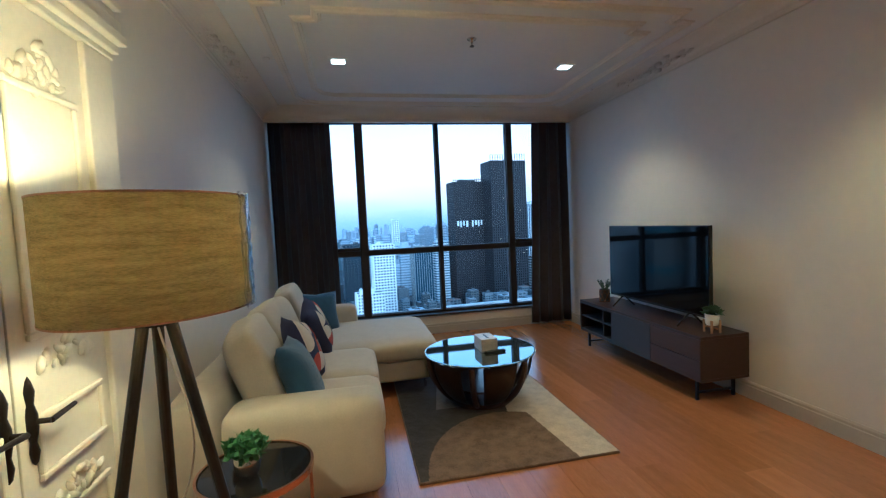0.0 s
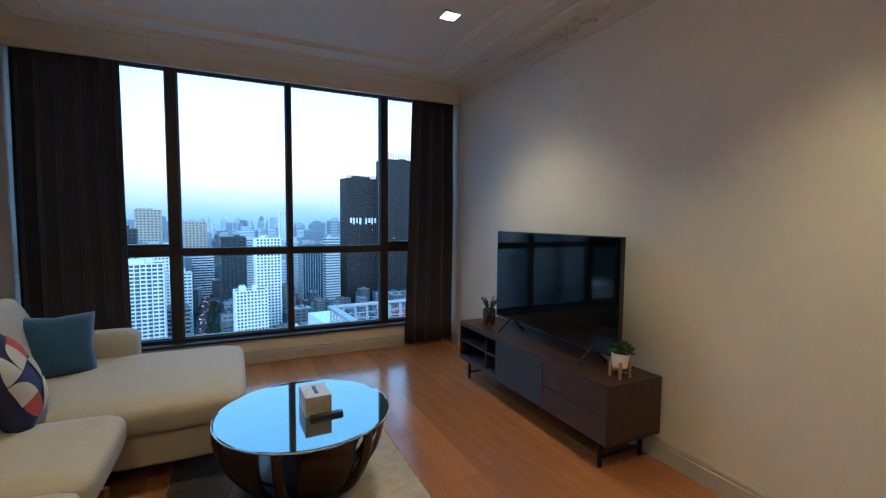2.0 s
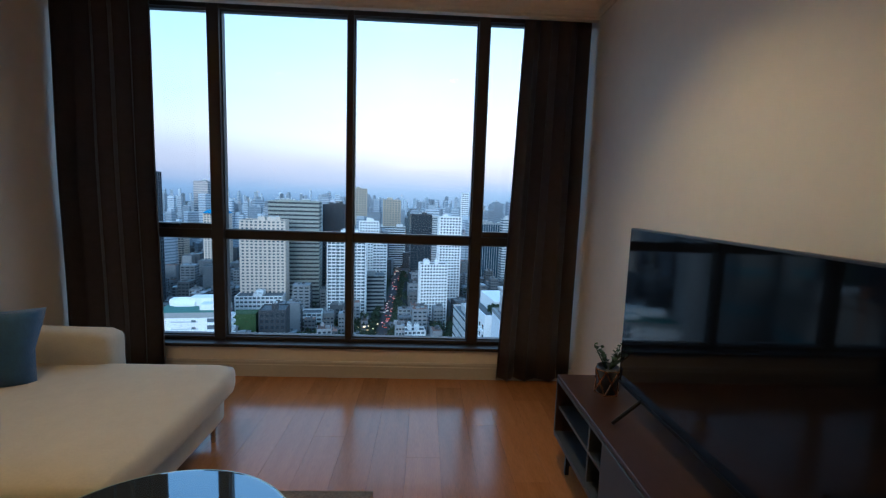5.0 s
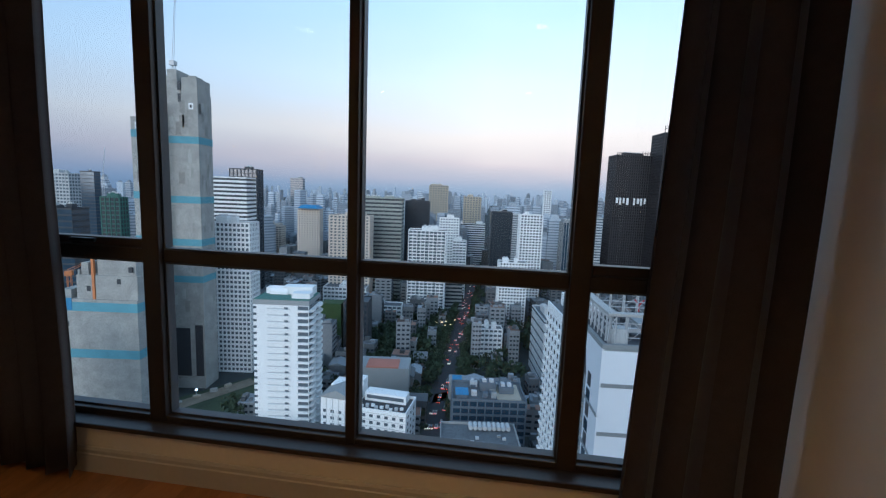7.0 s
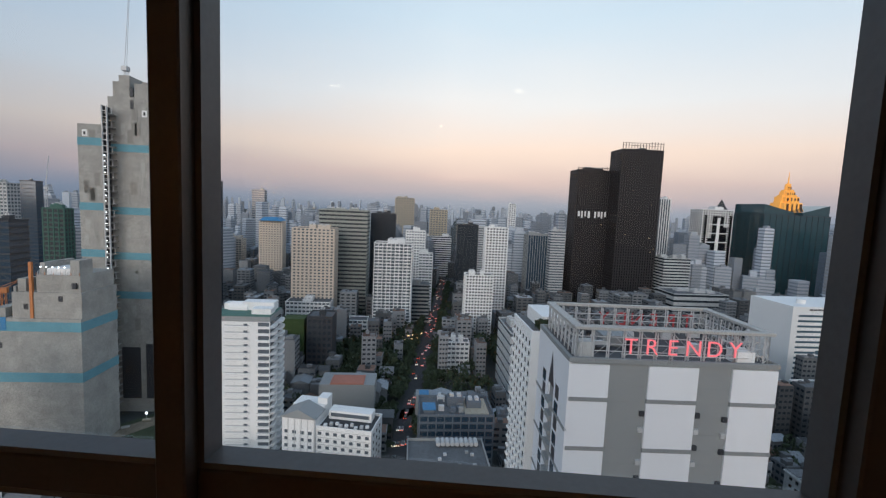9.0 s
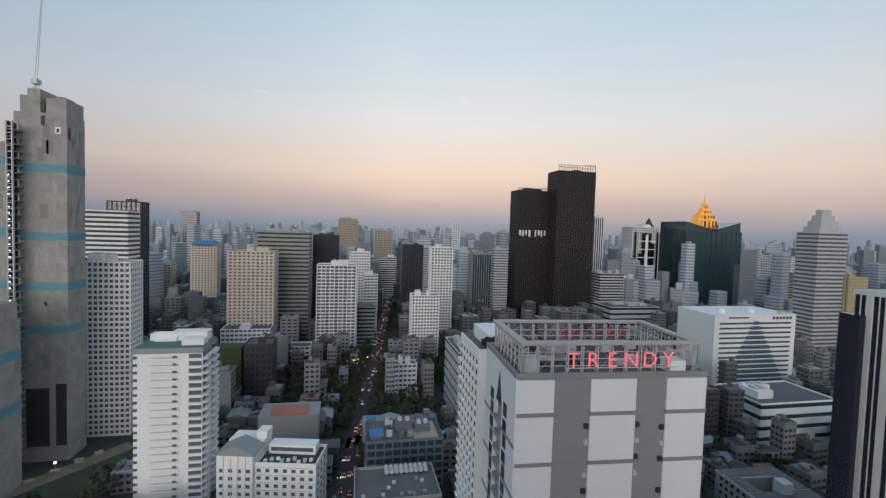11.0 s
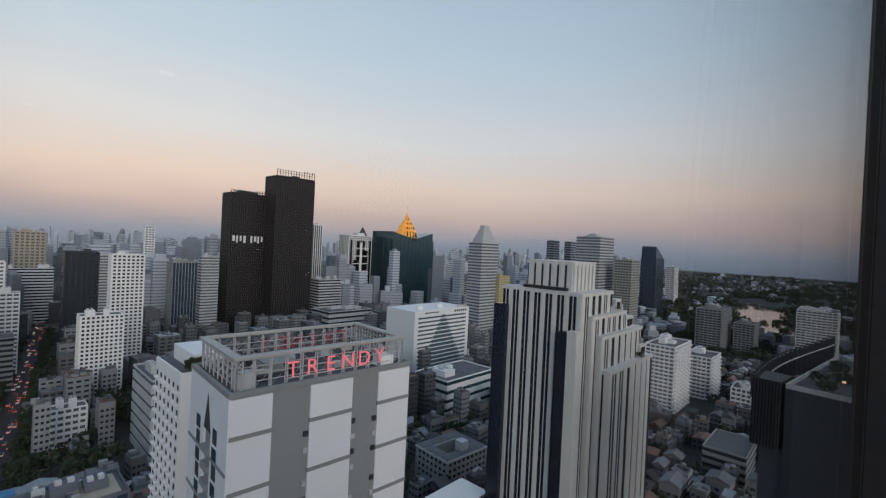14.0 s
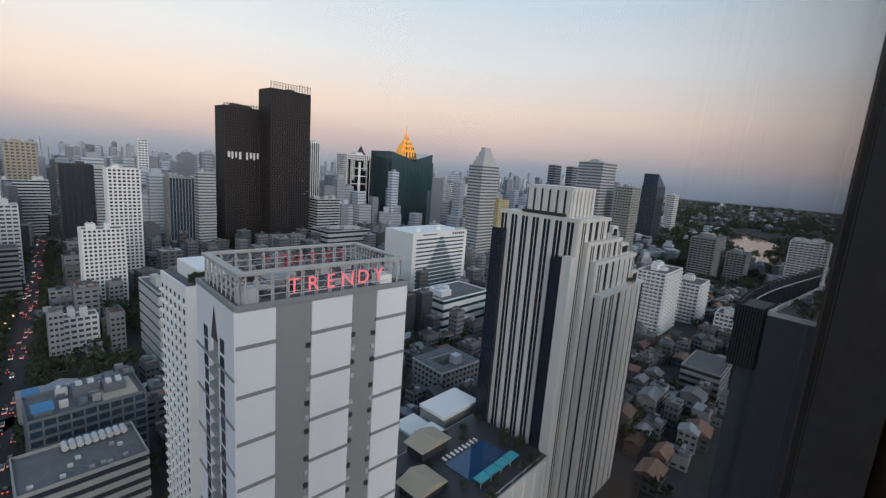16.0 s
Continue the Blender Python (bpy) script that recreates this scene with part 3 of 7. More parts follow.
for s in range(NSEG):
    a0, a1 = 2 * math.pi * s / NSEG + 0.30, 2 * math.pi * (s + 1) / NSEG - 0.10
    b = bmesh.new()
    rings = [[b.verts.new((r * math.cos(a0 + (a1 - a0) * q / 10), r * math.sin(a0 + (a1 - a0) * q / 10), z)) for q in range(11)] for r, z in bowl]
    for r0, r1 in zip(rings, rings[1:]):
        for q in range(10):
            b.faces.new((r0[q], r0[q + 1], r1[q + 1], r1[q]))
    bmesh.ops.solidify(b, geom=list(b.faces), thickness=-0.016)
    part("bowl_stave", b, M["bowl"], table, smooth=True)
    am = a1 + 0.2
    b = bmesh.new()
    for (r0, z0), (r1, z1) in zip(bowl, bowl[1:]):
        bm_cyl(b, ((r0 + 0.004) * math.cos(am), (r0 + 0.004) * math.sin(am), z0), ((r1 + 0.004) * math.cos(am), (r1 + 0.004) * math.sin(am), z1 + 0.004), 0.024, n=8)
    part("rib", b, M["walnut"], table)
part("inner_shelf", lathe([(0.0005, 0.13), (0.27, 0.13), (0.27, 0.148), (0.0005, 0.148)], 48), M["bowl"], table)
part("foot_ring", lathe([(0.20, 0.0), (0.25, 0.0), (0.255, 0.02), (0.25, 0.034), (0.20, 0.034)], 48), M["walnut"], table)
b = bmesh.new()
bm_box(b, -0.42, 0.42, -0.028, 0.028, 0.365, 0.393)
part("cross_bar", b, M["walnut"], table)
part("cross_bar", box(-0.028, 0.028, -0.42, 0.42, 0.36, 0.389), M["walnut"], table)

tissue = thing("tissue_box", "beige stone-look tissue box with a dark slot", "box", (-0.145, -2.405, 0.4235), rot=-88)
part("box_body", box(-0.10, 0.10, -0.068, 0.068, 0, 0.105, bevel=0.004), M["marble"], tissue)
# no hole is cut; a black strip stands in for the slot's shade
part("slot", box(-0.055, 0.055, -0.009, 0.009, 0.1035, 0.1065), M["black"], tissue, "black strip for the shaded opening in the lid")
remote = thing("remote_control", "black remote control lying on the glass table", "remote", (-0.105, -2.525, 0.4235), rot=5)
part("case", box(-0.085, 0.085, -0.02, 0.02, 0, 0.018, bevel=0.006), M["tv_case"], remote)
b = bmesh.new()
for i in range(8):
    for j in range(2):
        bm_box(b, -0.065 + i * 0.017, -0.055 + i * 0.017, -0.010 + j * 0.013, -0.003 + j * 0.013, 0.018, 0.020)
part("buttons", b, M["slate"], remote)

# ---- television unit ----
unit = thing("tv_console", "low dark walnut television console with shelves, door and drawers", "cabinet", (1.58, -2.12, 0))
X0, X1, Y0, Y1 = -0.23, 0.20, -0.90, 0.90
for nm, q in (("top", (X0, X1, Y0, Y1, 0.497, 0.52)), ("bottom", (X0, X1, Y0, Y1, 0.17, 0.19)), ("side_panel", (X0, X1, Y0, Y0 + 0.02, 0.19, 0.497)), ("side_panel", (X0, X1, Y1 - 0.02, Y1, 0.19, 0.497)),
              ("back_panel", (X1 - 0.012, X1, Y0 + 0.02, Y1 - 0.02, 0.19, 0.497)), ("divider", (X0 + 0.004, X1 - 0.012, 0.255, 0.275, 0.19, 0.497)), ("divider", (X0 + 0.02, X1 - 0.012, -0.335, -0.315, 0.19, 0.497))):
    part(nm, box(*q, bevel=0.002, seg=1), M["walnut"], unit)
part("shelf", box(X0 + 0.012, X1 - 0.012, 0.275, Y1 - 0.02, 0.335, 0.349), M["slate"], unit)
part("shelf_divider", box(X0 + 0.012, X1 - 0.012, 0.44, 0.454, 0.19, 0.335), M["slate"], unit)
part("shelf_divider", box(X0 + 0.012, X1 - 0.012, 0.44, 0.454, 0.349, 0.497), M["slate"], unit)
b = bmesh.new()
for q in ((0.262, Y1 - 0.003, 0.484, 0.497), (0.262, Y1 - 0.003, 0.19, 0.203), (0.262, 0.275, 0.203, 0.484), (Y1 - 0.018, Y1 - 0.003, 0.203, 0.484)):
    bm_box(b, X0 - 0.003, X0 + 0.2, q[0], q[1], q[2], q[3])
part("shelf_lining", b, M["slate"], unit, "slate grey shelf lining")
part("door", box(X0 - 0.006, X0 + 0.012, -0.322, 0.258, 0.175, 0.496, bevel=0.002, seg=1), M["slate"], unit, "flat slate grey door")
for z0, z1 in ((0.175, 0.332), (0.339, 0.496)):
    part("drawer", box(X0 - 0.006, X0 + 0.012, Y0 + 0.003, -0.328, z0, z1, bevel=0.002, seg=1), M["drawer"], unit, "brown drawer front")
for y in (-0.80, 0.80):
    for x in (X0 + 0.05, X1 - 0.05):
        part("leg", box(x - 0.01, x + 0.01, y - 0.01, y + 0.01, 0, 0.17), M["black"], unit)
    part("stretcher", box(X0 + 0.06, X1 - 0.06, y - 0.008, y + 0.008, 0.05, 0.066), M["black"], unit)
part("long_rail", box(X0 + 0.042, X0 + 0.058, -0.79, 0.79, 0.152, 0.17), M["black"], unit)

tv = thing("television", "large black flat television, switched off, on two splayed feet", "television", (1.55, -2.225, 0.52))
tv_panel = part("panel", box(-0.012, 0.02, -0.68, 0.68, 0.10, 0.835, bevel=0.004), M["tv_case"], tv)
part("screen", box(-0.0145, -0.0125, -0.672, 0.672, 0.118, 0.828), M["screen"], tv_panel, "glossy black screen")
part("rear_housing", box(0.02, 0.055, -0.45, 0.45, 0.14, 0.50, bevel=0.012), M["tv_case"], tv)
part("bottom_strip", box(-0.016, -0.012, -0.672, 0.672, 0.102, 0.114), M["black"], tv_panel)
for y in (-0.46, 0.46):
    b = bmesh.new()
    bm_cyl(b, (0, y, 0.12), (-0.13, y, 0.008), 0.008, n=8)
    bm_cyl(b, (0, y, 0.12), (0.12, y, 0.008), 0.008, n=8)
    part("foot", b, M["black"], tv)


def potted_plant(label, at, kind):
    th = thing("potted_plant", label, "plant", at)
    if kind in ("geo", "stand"):
        th.scale = (1.35, 1.35, 1.25) if kind == "geo" else (1.08, 1.08, 1.15)
    if kind == "stand":
        part("pot", lathe([(0.0005, 0.05), (0.038, 0.05), (0.042, 0.06), (0.047, 0.125), (0.043, 0.127), (0.040, 0.11), (0.0005, 0.11)], 24), M["white_pot"], th, smooth=True)
        for k in range(4):
            a = math.pi / 4 + k * math.pi / 2
            part("stand_leg", placed(box(-0.006, 0.006, -0.006, 0.006, 0, 0.085), Matrix.Translation((0.05 * math.cos(a), 0.05 * math.sin(a), 0))), M["wood_light"], th)
        part("stand_cross", box(-0.05, 0.05, -0.006, 0.006, 0.038, 0.049), M["wood_light"], th)
        part("stand_cross", box(-0.006, 0.006, -0.05, 0.05, 0.027, 0.038), M["wood_light"], th)
        part("foliage", placed(leaf_ball(0.062, 420, 0.022, 5, 0.7, 0.8), Matrix.Translation((0, 0, 0.14))), M["leaf_dark"], th)
    elif kind == "geo":
        b = bmesh.new()
        for k in range(6):
            a, a2 = k * math.pi / 3, (k + 1) * math.pi / 3
            for z in (0.004, 0.10):
                bm_cyl(b, (0.045 * math.cos(a), 0.045 * math.sin(a), z), (0.045 * math.cos(a2), 0.045 * math.sin(a2), z), 0.003, n=6)
            bm_cyl(b, (0.045 * math.cos(a), 0.045 * math.sin(a), 0.004), (0.045 * math.cos(a2), 0.045 * math.sin(a2), 0.10), 0.003, n=6)
            bm_cyl(b, (0.045 * math.cos(a2), 0.045 * math.sin(a2), 0.004), (0.045 * math.cos(a), 0.045 * math.sin(a), 0.10), 0.003, n=6)
        part("wire_holder", b, M["gold"], th, "thin copper wire holder")
        part("pot", lathe([(0.0005, 0.004), (0.034, 0.004), (0.040, 0.11), (0.036, 0.11), (0.034, 0.10), (0.0005, 0.10)], 20), M["slate"], th, smooth=True)
        b = bmesh.new()
        rng = random.Random(8)
        for k in range(16):
            a, e = rng.uniform(0, 6.28), rng.uniform(0.25, 1.0)
            tip = Vector((math.cos(a) * 0.075 * e, math.sin(a) * 0.075 * e, rng.uniform(0.13, 0.20)))
            bm_cyl(b, (0.01 * math.cos(a), 0.01 * math.sin(a), 0.10), tip, 0.0025, 0.0012, n=5)
            for q in range(7):
                c = Vector((0, 0, 0.10)).lerp(tip, 0.4 + 0.1 * q)
                d1 = Vector((rng.uniform(-1, 1), rng.uniform(-1, 1), rng.uniform(0, 0.8))).normalized() * 0.018
                d2 = d1.cross(Vector((0.3, 0.2, 1))).normalized() * 0.008
                b.faces.new([b.verts.new(c + w) for w in (Vector(), d1 * 0.5 + d2, d1, d1 * 0.5 - d2)])
        part("foliage", b, M["leaf_dark"], th)
    else:
        part("pot", lathe([(0.0005, 0.0), (0.032, 0.0), (0.044, 0.012), (0.050, 0.05), (0.047, 0.085), (0.043, 0.085), (0.043, 0.07), (0.0005, 0.07)], 28), M["silver"], th, smooth=True)
        part("foliage", placed(leaf_ball(0.085, 700, 0.026, 6, 0.6, 0.7), Matrix.Translation((0, 0, 0.105))), M["leaf"], th)


potted_plant("small dark bushy plant in a copper wire holder on the console", (1.53, -1.44, 0.52), "geo")
potted_plant("small green plant in a white pot on a wooden stand", (1.55, -2.91, 0.52), "stand")
potted_plant("bushy green plant in a polished metal pot on the side table", (-1.62, -4.0, 0.505), "silver")

# ---- side table and floor lamp ----
side = thing("side_table", "small round black-topped side table with a rose-gold frame", "table", (-1.60, -3.95, 0))
part("tabletop", lathe([(0.0005, 0.485), (0.215, 0.485), (0.218, 0.495), (0.212, 0.5), (0.0005, 0.5)], 48), M["black_glass"], side, "black glass top")
part("rim", lathe([(0.217, 0.478), (0.228, 0.478), (0.228, 0.505), (0.217, 0.505), (0.217, 0.478)], 48), M["gold"], side, "rose-gold rim")
for k in range(4):
    a = k * math.pi / 2 + 0.4
    part("leg", cyl((0.22 * math.cos(a), 0.22 * math.sin(a), 0), (0.22 * math.cos(a), 0.22 * math.sin(a), 0.49), 0.008), M["gold"], side)
part("foot_ring", lathe([(0.212, 0.006), (0.228, 0.006), (0.228, 0.018), (0.212, 0.018), (0.212, 0.006)], 48), M["gold"], side)

lampst = thing("floor_lamp", "tripod floor lamp with a wide linen drum shade, switched on", "lamp", (-1.71, -4.46, 0))
shade_ = part("shade", lathe([(0.247, 1.265), (0.251, 1.265), (0.251, 1.575), (0.247, 1.575), (0.247, 1.265)], 64), M["shade"], lampst, "coarse brown linen shade", smooth=False)
b = bmesh.new()
rng = random.Random(2)
rows_ = []
for k in range(31):
    a = radians(-16 + 76 * k / 30)
    r = 0.2545 + 0.006 * rng.random() + (0.012 if k in (0, 30) else 0)
    rows_.append([b.verts.new(((r + 0.004 * math.sin(9 * q + k)) * math.cos(a), (r + 0.004 * math.sin(9 * q + k)) * math.sin(a), 1.258 + 0.326 * q / 8)) for q in range(9)])
for r0, r1 in zip(rows_, rows_[1:]):
    for q in range(8):
        b.faces.new((r0[q], r1[q], r1[q + 1], r0[q + 1]))
bmesh.ops.solidify(b, geom=list(b.faces), thickness=0.0006)
part("plastic_wrap", b, M["film"], shade_, "loose clear plastic film round the shade", smooth=True)
part("shade_rim", lathe([(0.246, 1.574), (0.2525, 1.574), (0.2525, 1.579), (0.246, 1.579), (0.246, 1.574)], 64), M["gold"], shade_)
part("shade_rim", lathe([(0.246, 1.261), (0.2525, 1.261), (0.2525, 1.266), (0.246, 1.266), (0.246, 1.261)], 64), M["gold"], shade_)
for k in range(3):
    a = radians(-8 + 120 * k)
    part("leg", cyl((0.29 * math.cos(a), 0.29 * math.sin(a), 0), (0.03 * math.cos(a), 0.03 * math.sin(a), 1.27), 0.014, 0.016), M["dark_wood"], lampst, "dark wooden leg")
    part("shade_spoke", cyl((0, 0, 1.30), (0.246 * math.cos(a), 0.246 * math.sin(a), 1.30), 0.003, n=6), M["black"], lampst)
part("hub", lathe([(0.0005, 1.22), (0.045, 1.22), (0.045, 1.28), (0.018, 1.29), (0.018, 1.36), (0.0005, 1.36)], 20), M["black"], lampst)
part("bulb", lathe([(0.0005, 1.36), (0.014, 1.36), (0.028, 1.40), (0.026, 1.43), (0.0005, 1.455)], 16), glow("bulb_glow", (1.0, 0.75, 0.42), 20), lampst).visible_shadow = True
cord = bpy.data.curves.new("cord", "CURVE")
cord.dimensions, cord.bevel_depth = "3D", 0.003
sp = cord.splines.new("BEZIER")
sp.bezier_points.add(3)
for p, c in zip(sp.bezier_points, ((0, 0, 1.22), (0.05, 0.05, 0.82), (-0.10, 0.06, 0.45), (-0.25, 0.12, 0.01))):
    p.co, p.handle_left_type, p.handle_right_type = c, "AUTO", "AUTO"
cord.materials.append(M["white_pot"])
o = new("cord", cord)
o.parent = lampst

# ---- ornate double door on the left wall ----
door = thing("door_1", "ornate cream double door with carved panels and black lever handles, closed", "door", (XL, -4.42, 0), kind="structure")
part("casing", box(0.0, 0.045, 0.47, 0.66, 0, 2.2, bevel=0.006), M["panel"], door)
part("casing", box(0.0, 0.045, -0.66, -0.47, 0, 2.2, bevel=0.006), M["panel"], door)
for k, (z, o) in enumerate(((2.2, 0.05), (2.225, 0.07), (2.26, 0.10), (2.30, 0.085), (2.36, 0.065), (2.40, 0.09))):
    part("header", box(0.0, o, -0.66 - o * 0.5, 0.66 + o * 0.3, z, z + (0.025, 0.035, 0.04, 0.06, 0.04, 0.03)[k], bevel=0.006), M["panel"], door)
for s in (-1, 1):
    y0, y1 = (0.004, 0.468) if s > 0 else (-0.468, -0.004)
    leaf_ = part("leaf", box(0.0, 0.028, y0, y1, 0.01, 2.195, bevel=0.003), M["panel"], door)
    b = bmesh.new()
    for za, zb in ((1.18, 1.95), (0.76, 0.96), (0.12, 0.62)):
        for q in ((y0 + 0.06, y1 - 0.06, za, za + 0.022), (y0 + 0.06, y1 - 0.06, zb - 0.022, zb), (y0 + 0.06, y0 + 0.082, za + 0.022, zb - 0.022), (y1 - 0.082, y1 - 0.06, za + 0.022, zb - 0.022)):
            bm_box(b, 0.028, 0.044, q[0], q[1], q[2], q[3], bevel=0.006)
    part("panel_moulding", b, M["panel"], leaf_)
    for zc, wd, ht, n in ((1.98, 0.13, 0.12, 34), (1.10, 0.14, 0.06, 26), (0.66, 0.12, 0.06, 22)):
        b = bmesh.new()
        rng = random.Random(int(zc * 100) + s)
        for k in range(n):
            u = rng.uniform(-1, 1)
            h_ = (1 - abs(u)) * ht * rng.uniform(-0.5, 1.0)
            bmesh.ops.create_icosphere(b, subdivisions=1, radius=rng.uniform(0.010, 0.022), matrix=Matrix.Translation((0.032, (y0 + y1) / 2 + u * wd, zc + h_)) @ pose(0, 0, 0, rng.uniform(0, 180), 0, 0) @ Matrix.Diagonal((0.7, 1.7, 0.7, 1)))
        part("carving", b, M["panel"], leaf_, "carved flower and leaf ornament", smooth=True)
    b = lathe([(0.0005, 0.82), (0.008, 0.83), (0.014, 0.86), (0.009, 0.89), (0.016, 0.93), (0.016, 0.97), (0.009, 1.0), (0.014, 1.04), (0.007, 1.07), (0.0005, 1.085)], 12, 0.034, s * 0.05)
    part("handle_plate", b, M["handle"], leaf_, "black scrolled handle plate", smooth=True)
    b = cyl((0.034, s * 0.05, 0.95), (0.085, s * 0.05, 0.95), 0.008)
    bm_cyl(b, (0.085, s * 0.05, 0.95), (0.085, s * 0.16, 0.957), 0.009, 0.007)
    part("lever", b, M["handle"], leaf_, "black lever")


# ---- the city below ----
GZ = GROUND
C = dict(
    ground=mat("city_ground", (0.035, 0.040, 0.038), 0.9, var=0.5, scale=0.012, bump=0.0),
    road=mat("asphalt", (0.040, 0.040, 0.043), 0.85, var=0.2, scale=0.2),
    white=mat("white_render", (0.78, 0.775, 0.76), 0.8, var=0.08, scale=0.08, stretch=(1, 1, 0.25)),
    pale=mat("pale_grey_render", (0.46, 0.47, 0.47), 0.8, var=0.1, scale=0.08, stretch=(1, 1, 0.25)),
    beige=mat("beige_render", (0.66, 0.56, 0.46), 0.8, var=0.1, scale=0.08, stretch=(1, 1, 0.25)),
    tan=mat("tan_render", (0.40, 0.345, 0.265), 0.8, var=0.1, scale=0.08),
    yellow=mat("yellow_render", (0.46, 0.40, 0.22), 0.8, var=0.1, scale=0.08),
    green=mat("green_cladding", (0.06, 0.15, 0.12), 0.7, var=0.15, scale=0.08),
    grey=mat("grey_cladding", (0.27, 0.28, 0.28), 0.75, var=0.1, scale=0.08),
    olive=mat("grey_green_stone", (0.33, 0.34, 0.30), 0.75, var=0.1, scale=0.08),
    slatewall=mat("blue_grey_render", (0.12, 0.14, 0.165), 0.8, var=0.2, scale=0.15),
    dark=mat("dark_brown_cladding", (0.024, 0.021, 0.022), 0.5, var=0.2, scale=0.06),
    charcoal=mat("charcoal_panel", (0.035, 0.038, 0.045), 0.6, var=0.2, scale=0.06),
    slot=mat("black_window_slot", (0.007, 0.008, 0.011), 0.25, var=0.3, scale=0.25, spec=0.3),
    glass=mat("dark_window_glass", (0.030, 0.040, 0.050), 0.12, var=0.35, scale=0.25, spec=0.6),
    blueglass=mat("blue_curtain_wall", (0.030, 0.055, 0.085), 0.10, var=0.3, scale=0.2, spec=0.8),
    teal=mat("teal_curtain_wall", (0.022, 0.060, 0.070), 0.10, var=0.3, scale=0.2, spec=0.8),
    greywin=mat("grey_window_glass", (0.11, 0.13, 0.15), 0.2, var=0.3, scale=0.3, spec=0.5),
    concrete=mat("raw_concrete_net", (0.33, 0.32, 0.295), 0.9, var=0.38, scale=0.16, bump=0.2, bump_scale=0.5),
    bluenet=mat("blue_safety_net", (0.13, 0.30, 0.36), 0.9, var=0.2, scale=0.2),
    orange=mat("orange_crane", (0.50, 0.18, 0.06), 0.6, var=0.2, scale=0.5),
    steel=mat("galvanised_steel", (0.52, 0.52, 0.52), 0.5, metal=0.1, var=0.15, scale=0.5),
    redsign=glow("red_sign_tube", (0.74, 0.15, 0.17), 0.58),
    gold=glow("self_glowing_gold", (0.80, 0.36, 0.07), 0.30),
    # roof grey is darkened to include the shade low in the city
    roof=mat("grey_roof", (0.115, 0.12, 0.127), 0.9, var=0.35, scale=0.1),
    redroof=mat("terracotta_roof", (0.42, 0.16, 0.11), 0.85, var=0.2, scale=0.2),
    blueroof=mat("blue_roof", (0.05, 0.20, 0.38), 0.7, var=0.2, scale=0.2),
    lit=glow("lit_window", (1.0, 0.78, 0.48), 0.9),
    litwhite=glow("work_light", (0.9, 0.95, 1.0), 2.5),
    tail=glow("tail_light", (1.0, 0.10, 0.04), 1.7),
    headl=glow("head_light", (1.0, 0.85, 0.6), 1.8),
    streetlight=glow("street_light", (1.0, 0.62, 0.28), 1.3),
    tree=mat("tree_leaf", (0.030, 0.046, 0.021), 0.8, var=0.5, scale=0.3, random_tint=0.6, island=True),
    greenwall=mat("climbing_plants", (0.035, 0.065, 0.018), 0.9, var=0.5, scale=0.6),
    lake=mat("lake_water", (0.10, 0.09, 0.08), 0.06, var=0.1, scale=0.02, spec=0.8),
    pool=mat("pool_water", (0.02, 0.07, 0.16), 0.05, var=0.2, scale=0.3, spec=0.6),
    awning=mat("turquoise_awning", (0.05, 0.35, 0.42), 0.7, var=0.1, scale=0.4),
)
# low-rise wall and roof tones are darkened for the shade of taller towers
LOW = mat("shaded_low_rise_wall", (0.165, 0.17, 0.176), 0.85, var=0.75, scale=0.05, random_tint=6.0, island=True)
LOWROOF = mat("shaded_low_rise_roof", (0.105, 0.108, 0.112), 0.9, var=0.7, scale=0.08, random_tint=6.0, island=True)
RUSTROOF = mat("rusty_sheet_roof", (0.16, 0.095, 0.07), 0.9, var=0.7, scale=0.2, random_tint=4.0, island=True)
SHEETROOF = mat("pale_sheet_roof", (0.22, 0.235, 0.25), 0.7, var=0.6, scale=0.2, random_tint=4.0, island=True)
# pale blue-grey base colours carry the haze of distance on far blocks
FAR = mat("hazed_tower", (0.36, 0.39, 0.43), 0.9, var=0.55, scale=0.03, random_tint=6.0, island=True)
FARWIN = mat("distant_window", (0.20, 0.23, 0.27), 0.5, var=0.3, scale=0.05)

setting("wall_tower_below", box(-14, 14, -24, 0.10, GZ, -0.12), C["pale"], "lower floors of the tower that holds the flat")
bm = bmesh.new()
bmesh.ops.create_grid(bm, x_segments=1, y_segments=1, size=4900, matrix=Matrix.Translation((0, 0, GZ)))
setting("ground", bm, C["ground"], "dark built-up city ground reaching the horizon")

footprints = []


def shared(name, mesh, loc, parent, label=""):
    o = new(name, mesh)
    o.location = loc
    o.parent = parent
    if label:
        tagged(o, label)
    return o


